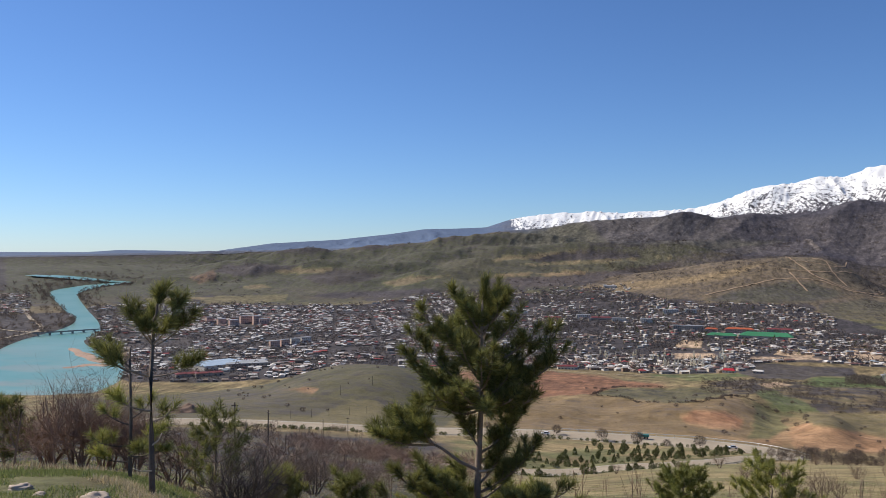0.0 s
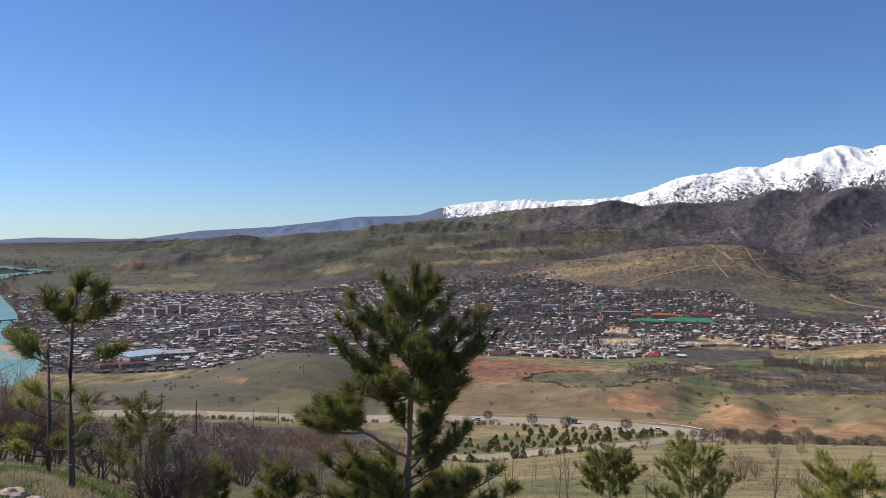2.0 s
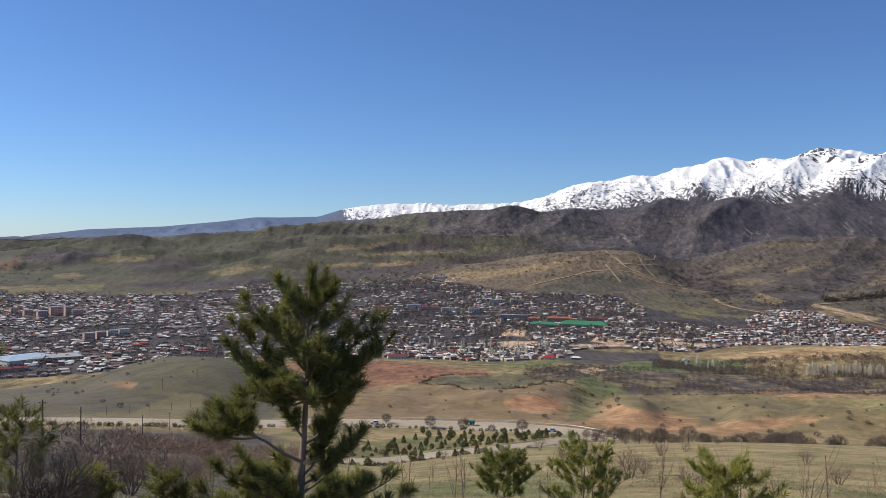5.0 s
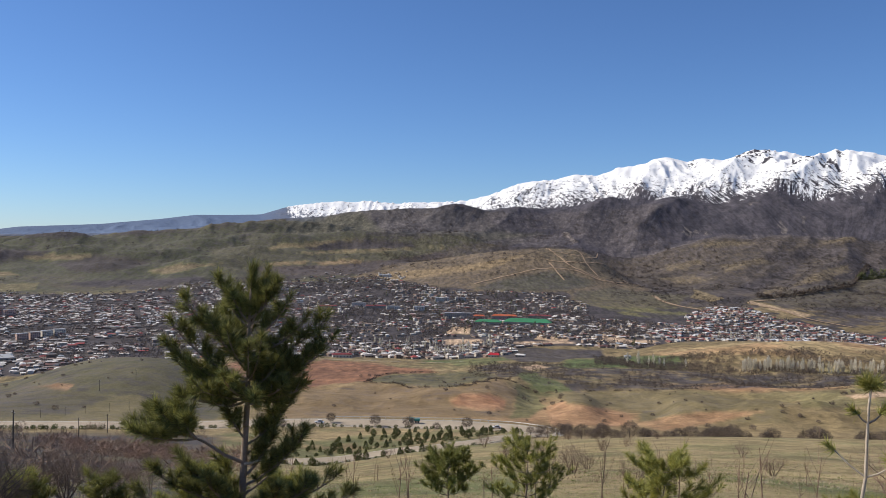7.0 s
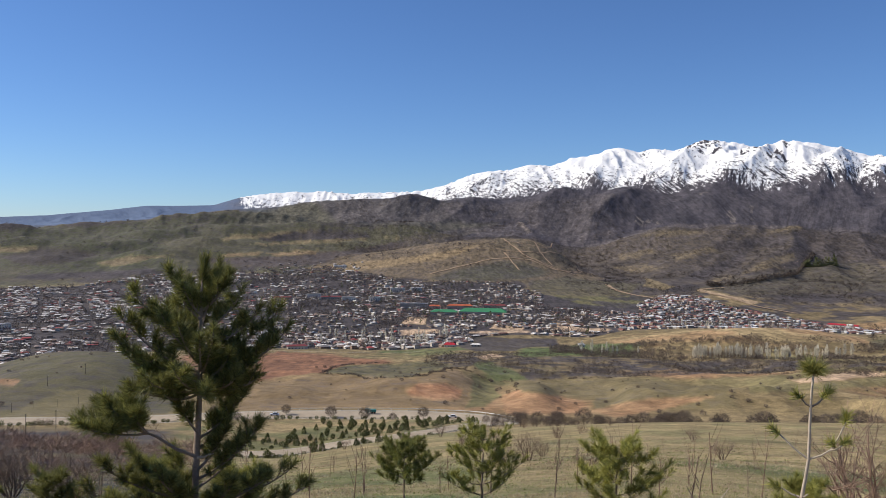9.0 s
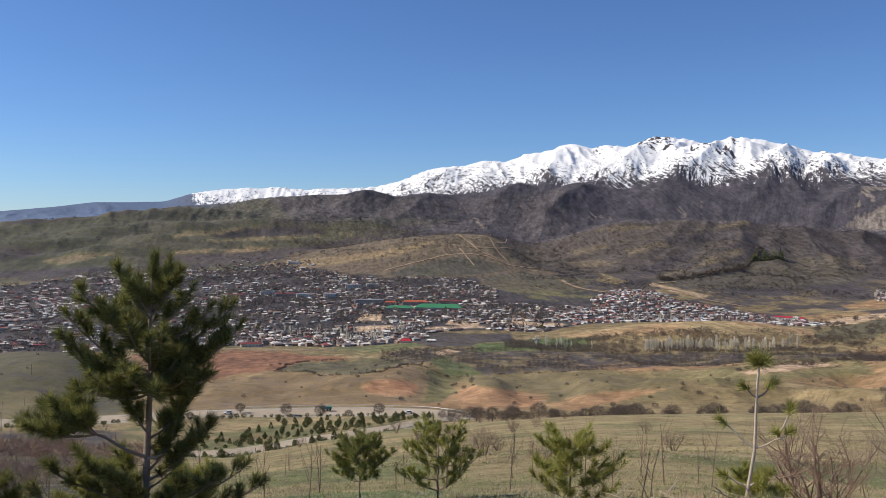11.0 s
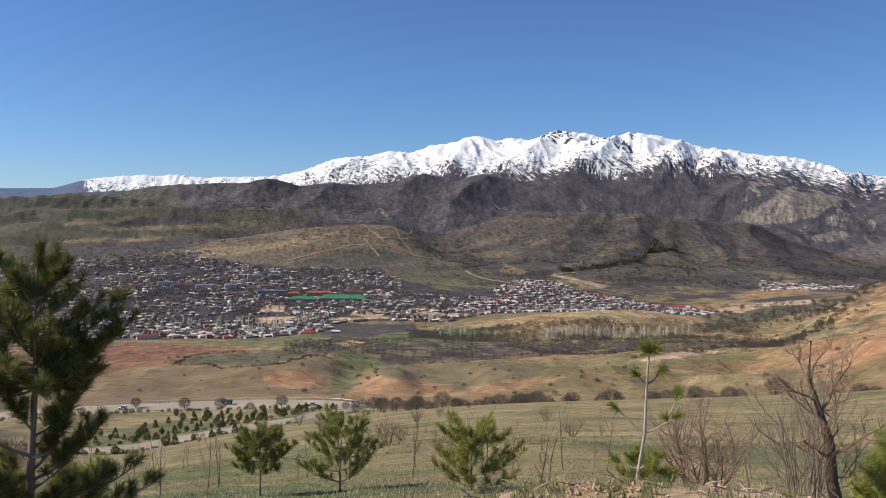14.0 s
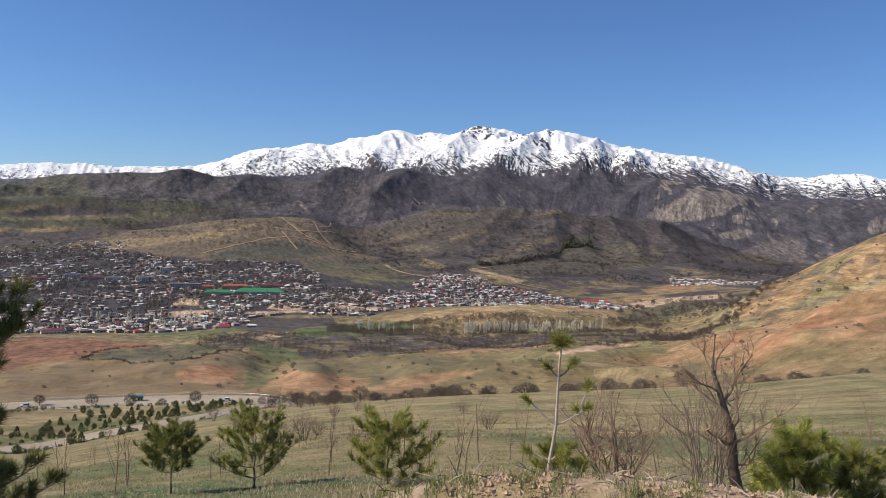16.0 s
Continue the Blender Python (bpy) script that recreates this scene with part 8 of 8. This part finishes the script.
for i, (az, r, tall, st, lab) in enumerate(((-42.4, 13, 1.1, 11, "dense bare brown shrub beside the grass"), (-40.6, 12.5, 1.3, 12, "dense bare brown shrub beside the grass"), (-39.0, 13.5, 1.3, 12, "dense bare brown shrub beside the grass"), (-37.4, 12.5, 1.15, 10, "dense bare brown shrub beside the grass"), (-34.8, 13, 0.85, 7, "dense bare brown shrub beside the grass"),
                                            (-30.5, 9, 0.85, 10, "fan-shaped bare shrub with grey stems"), (-29.6, 10.5, 0.75, 8, "bare shrub with grey stems"), (-26, 24, 1.3, 8, "brown bare thicket on the slope"), (-22.6, 25, 1.2, 8, "brown bare thicket on the slope"))):
    bare_tree(az, r, tall * 1.15, 80 + i, lab, st, 3, 0.017 if r < 20 else 0.026, RED_TWIG if i < 5 else TWIG if i != 5 else DARK_BARK, 0.3, 5, 0.08, 0.55, "shrub", "shrub", first=0.5)
for i, (az, r, tall) in enumerate(((-27.2, 14, 1.35), (-27.6, 14.5, 1.2), (-20.9, 13, 1.3), (-22.1, 12, 0.9), (-33.6, 12.5, 1.0), (-41.9, 12, 1.2), (-44.2, 12, 0.9), (-4.5, 17, 1.5), (9.4, 19, 1.7), (18.2, 15, 1.25), (18.8, 15.5, 1.35), (16.4, 19, 1.2), (22, 24, 1.2), (-7.5, 21, 1.0), (1.5, 24, 1.1), (32, 16, 1.0), (42.6, 12, 1.2), (45, 13, 1.1))):
    bare_tree(az, r, tall, 110 + i, "thin bare sapling on the slope", 1, 2, 0.016, RED_TWIG if i % 2 else TWIG, 0.22, 4, 0.3, first=0.8, name="sapling", category="sapling", group="planted saplings", shrink=0.42)
for i, (az, r, tall) in enumerate(((11.5, 34, 1.6), (6.0, 48, 2.2), (7.6, 52, 2.4), (20.5, 60, 2.2), (-2.5, 70, 2.4), (3.0, 120, 3.2), (5.4, 130, 3.4), (1.5, 228, 4.4), (9.6, 150, 3.6), (11.2, 165, 3.4), (-1.0, 212, 3.8), (-5.2, 222, 3.6), (13.2, 210, 3.4), (7.3, 250, 4.2), (18.6, 115, 2.6), (8.6, 72, 2.2))):
    bare_tree(az, r, tall, 140 + i, "rounded bare bush on the meadow", 7, 3, 0.014 * tall, TWIG, 0.3, 4, 0.08, 0.6, "shrub", "shrub", first=0.5)

# stones and broken branches on the knoll
STONE = plain("pale limestone", (0.46, 0.365, 0.29), 0.9, 0.25, 12, relief_m=0.01)


def stone(az, r, size, seed):
    rng_ = np.random.default_rng(seed)
    bm = bmesh.new()
    bmesh.ops.create_icosphere(bm, subdivisions=4, radius=1)
    for v in bm.verts:
        n = noise.noise(v.co * 1.7 + Vector((seed, 0, 0))) * 0.35 + noise.noise(v.co * 4.5) * 0.2 + noise.noise(v.co * 11) * 0.07
        v.co = Vector((v.co.x * size[0], v.co.y * size[1], v.co.z * size[2])) * (1 + n)
    ob = part("stone", bm, STONE)
    ob.data.shade_smooth()
    ob.matrix_basis = Matrix.Translation(place(az, r) + Vector((0, 0, size[2] * 0.1))) @ Matrix.Rotation(rng_.random() * 6, 4, "Z")
    return tagged(ob, "pale rounded stone half sunk in the grass", "stone", "stones on the knoll")


stone(-39.2, 6.3, (0.12, 0.075, 0.05), 1)
stone(-38.2, 6.1, (0.09, 0.07, 0.035), 2)
stone(-43.5, 6.8, (0.09, 0.06, 0.03), 3)
stone(-42.4, 6.5, (0.05, 0.04, 0.02), 4)
for i in range(9):
    stone(6 + 4.4 * i + 1.5 * math.sin(i * 5), 4.95 + 0.45 * math.cos(i * 3), (0.018 + 0.01 * (i % 3), 0.016 + 0.008 * (i % 2), 0.012), 10 + i)
for i in range(90):
    az = 9 + 38 * ((i * 0.618) % 1)
    r = 5.1 + 0.5 * ((i * 0.37) % 1)
    rng_ = np.random.default_rng(200 + i)
    p = place(az, r)
    s = Soup()
    ln = 0.05 + 0.13 * rng_.random()
    ang = rng_.random() * 6.28
    up = 0.15 + 0.9 * rng_.random() * (i % 3 == 0)
    d = Vector((math.cos(ang), math.sin(ang), up)).normalized() * ln
    s.tube([(0, 0, 0.003), d * 0.5 + Vector((0, 0, 0.012)), d + Vector((0, 0, 0.008))], [0.004, 0.0035, 0.002], 5)
    ob = part("stick", s.data(), PALE_BARK if i % 2 else DARK_BARK)
    ob.location = p
    tagged(ob, "broken dry stick lying on the dirt rim", "stick", "sticks on the dirt rim")


# grass and straw
def blades(name, mat, spots, tall, width, per, spread, label, seed):
    rng_ = np.random.default_rng(seed)
    n = len(spots) * per
    a, r = np.radians(np.repeat(spots[:, 0], per)), np.repeat(spots[:, 1], per)
    x = r * np.sin(a) + rng_.normal(size=n) * spread
    y = r * np.cos(a) + rng_.normal(size=n) * spread
    z = height(x, y) - 0.005
    h = tall * (0.4 + 0.9 * rng_.random(n))
    ang = rng_.random(n) * 2 * np.pi
    lean = h * (0.15 + 0.75 * rng_.random(n))
    w = width * (0.6 + 0.8 * rng_.random(n))
    p = np.stack([x, y, z], 1)
    s = np.stack([-np.sin(ang), np.cos(ang), 0 * ang], 1) * w[:, None]
    tip = p + np.stack([np.cos(ang) * lean, np.sin(ang) * lean, h], 1)
    tris = np.stack([p - s, p + s, tip], 1)
    return tagged(tri_object(name, tris, mat), label, "grass", kind="stuff")


rng = np.random.default_rng(77)
sp = spots_in(rng, 11000, -50, -27, 3.2, 11, lambda a, r: fbm(a / 4, r, 3, 17) > 0.36)
blades("grass", GRASS, sp, 0.032, 0.003, 9, 0.03, "short spring grass on the knoll", 78)
sp = spots_in(rng, 2400, -4, 50, 3.6, 5.4, lambda a, r: fbm(a / 3, r * 1.6, 3, 18) > 0.56)
blades("rim_grass", GRASS, sp, 0.06, 0.0025, 9, 0.02, "grass tufts along the dirt rim", 79)
sp = spots_in(rng, 1300, -37, 50, 3.5, 9, lambda a, r: fbm(a / 3, r * 1.2, 3, 19) > 0.52)
blades("straw", STRAW, sp, 0.05, 0.0025, 8, 0.04, "dry straw between the green tufts", 80)
sp = spots_in(rng, 900, -40.5, -33.5, 6.2, 7.4, lambda a, r: fbm(a / 2, r * 1.5, 3, 29) > 0.42)
blades("dead_grass", STRAW, sp, 0.05, 0.003, 9, 0.05, "flattened golden dead grass at the foot of the pines", 83)
sp = spots_in(rng, 34000, -50, 50, 9, 100, lambda a, r: fbm(r * np.sin(np.radians(a)) / 5, r * np.cos(np.radians(a)) / 5, 3, 20) > 0.42)
blades("slope_grass", GRASS, sp, 0.045, 0.011, 5, 0.2, "grass tufts over the meadow slope", 81)
sp = spots_in(rng, 30000, -50, 50, 10, 130, lambda a, r: fbm(r * np.sin(np.radians(a)) / 9, r * np.cos(np.radians(a)) / 4, 3, 24) > 0.5)
blades("slope_straw", STRAW, sp, 0.04, 0.009, 6, 0.25, "straw-coloured dry grass over the meadow slope", 82)

for name, mat, tall, n, lab, seed in (("straw_tufts", STRAW, 0.065, 21000, "pale dry weed tufts standing in the meadow", 91), ("green_tufts", GRASS, 0.055, 11000, "green grass tufts standing in the meadow", 92), ("brown_tufts", RED_TWIG, 0.10, 3500, "brown dead weed stalks in the meadow", 93)):
    sp = np.stack([-50 + 100 * rng.random(n), 10 * np.exp(2.75 * rng.random(n))], 1)
    sp = sp[fbm(sp[:, 1] * np.sin(np.radians(sp[:, 0])) / 4, sp[:, 1] * np.cos(np.radians(sp[:, 0])) / 6, 4, seed) > 0.42]
    far = 1 + sp[:, 1].clip(0, 120) / 60
    for k in range(2):
        some = sp[(far > 1.7) == bool(k)]
        blades(name, mat, some, tall * (1 + 0.6 * k), (0.008 if mat is not RED_TWIG else 0.005) * (1 + 1.5 * k), 8, 0.07 * (1 + k), lab, seed + 10 * k)


# crumbled earth on the rim
CLOD = plain("crumbled orange earth", (0.52, 0.36, 0.235), 0.95, 0.35, 25)
rng = np.random.default_rng(120)
n = 5200
ca, cr = np.radians(3 + 46 * rng.random(n)), 4.75 + 1.15 * rng.random(n)
cx_, cy_ = cr * np.sin(ca), cr * np.cos(ca)
ok = fbm(cx_ / 0.5, cy_ / 0.5, 3, 69) > 0.36
cx_, cy_ = cx_[ok], cy_[ok]
cz_ = height(cx_, cy_)
size = 0.004 + 0.016 * rng.random(len(cx_)) ** 3
tips = np.array([(1, 0, 0), (-1, 0, 0), (0, 1, 0), (0, -1, 0), (0, 0, 1), (0, 0, -1.0)])
jag = tips[None] * (0.6 + 0.8 * rng.random((len(cx_), 6, 1))) + 0.25 * rng.normal(size=(len(cx_), 6, 3))
pts = jag * size[:, None, None] + np.stack([cx_, cy_, cz_ + size * 0.3], 1)[:, None]
sides = np.array([(0, 2, 4), (2, 1, 4), (1, 3, 4), (3, 0, 4), (2, 0, 5), (1, 2, 5), (3, 1, 5), (0, 3, 5)])
tagged(tri_object("clods", pts[:, sides].reshape(-1, 3, 3), CLOD), "crumbled orange clods of earth along the rim", "earth", kind="stuff")
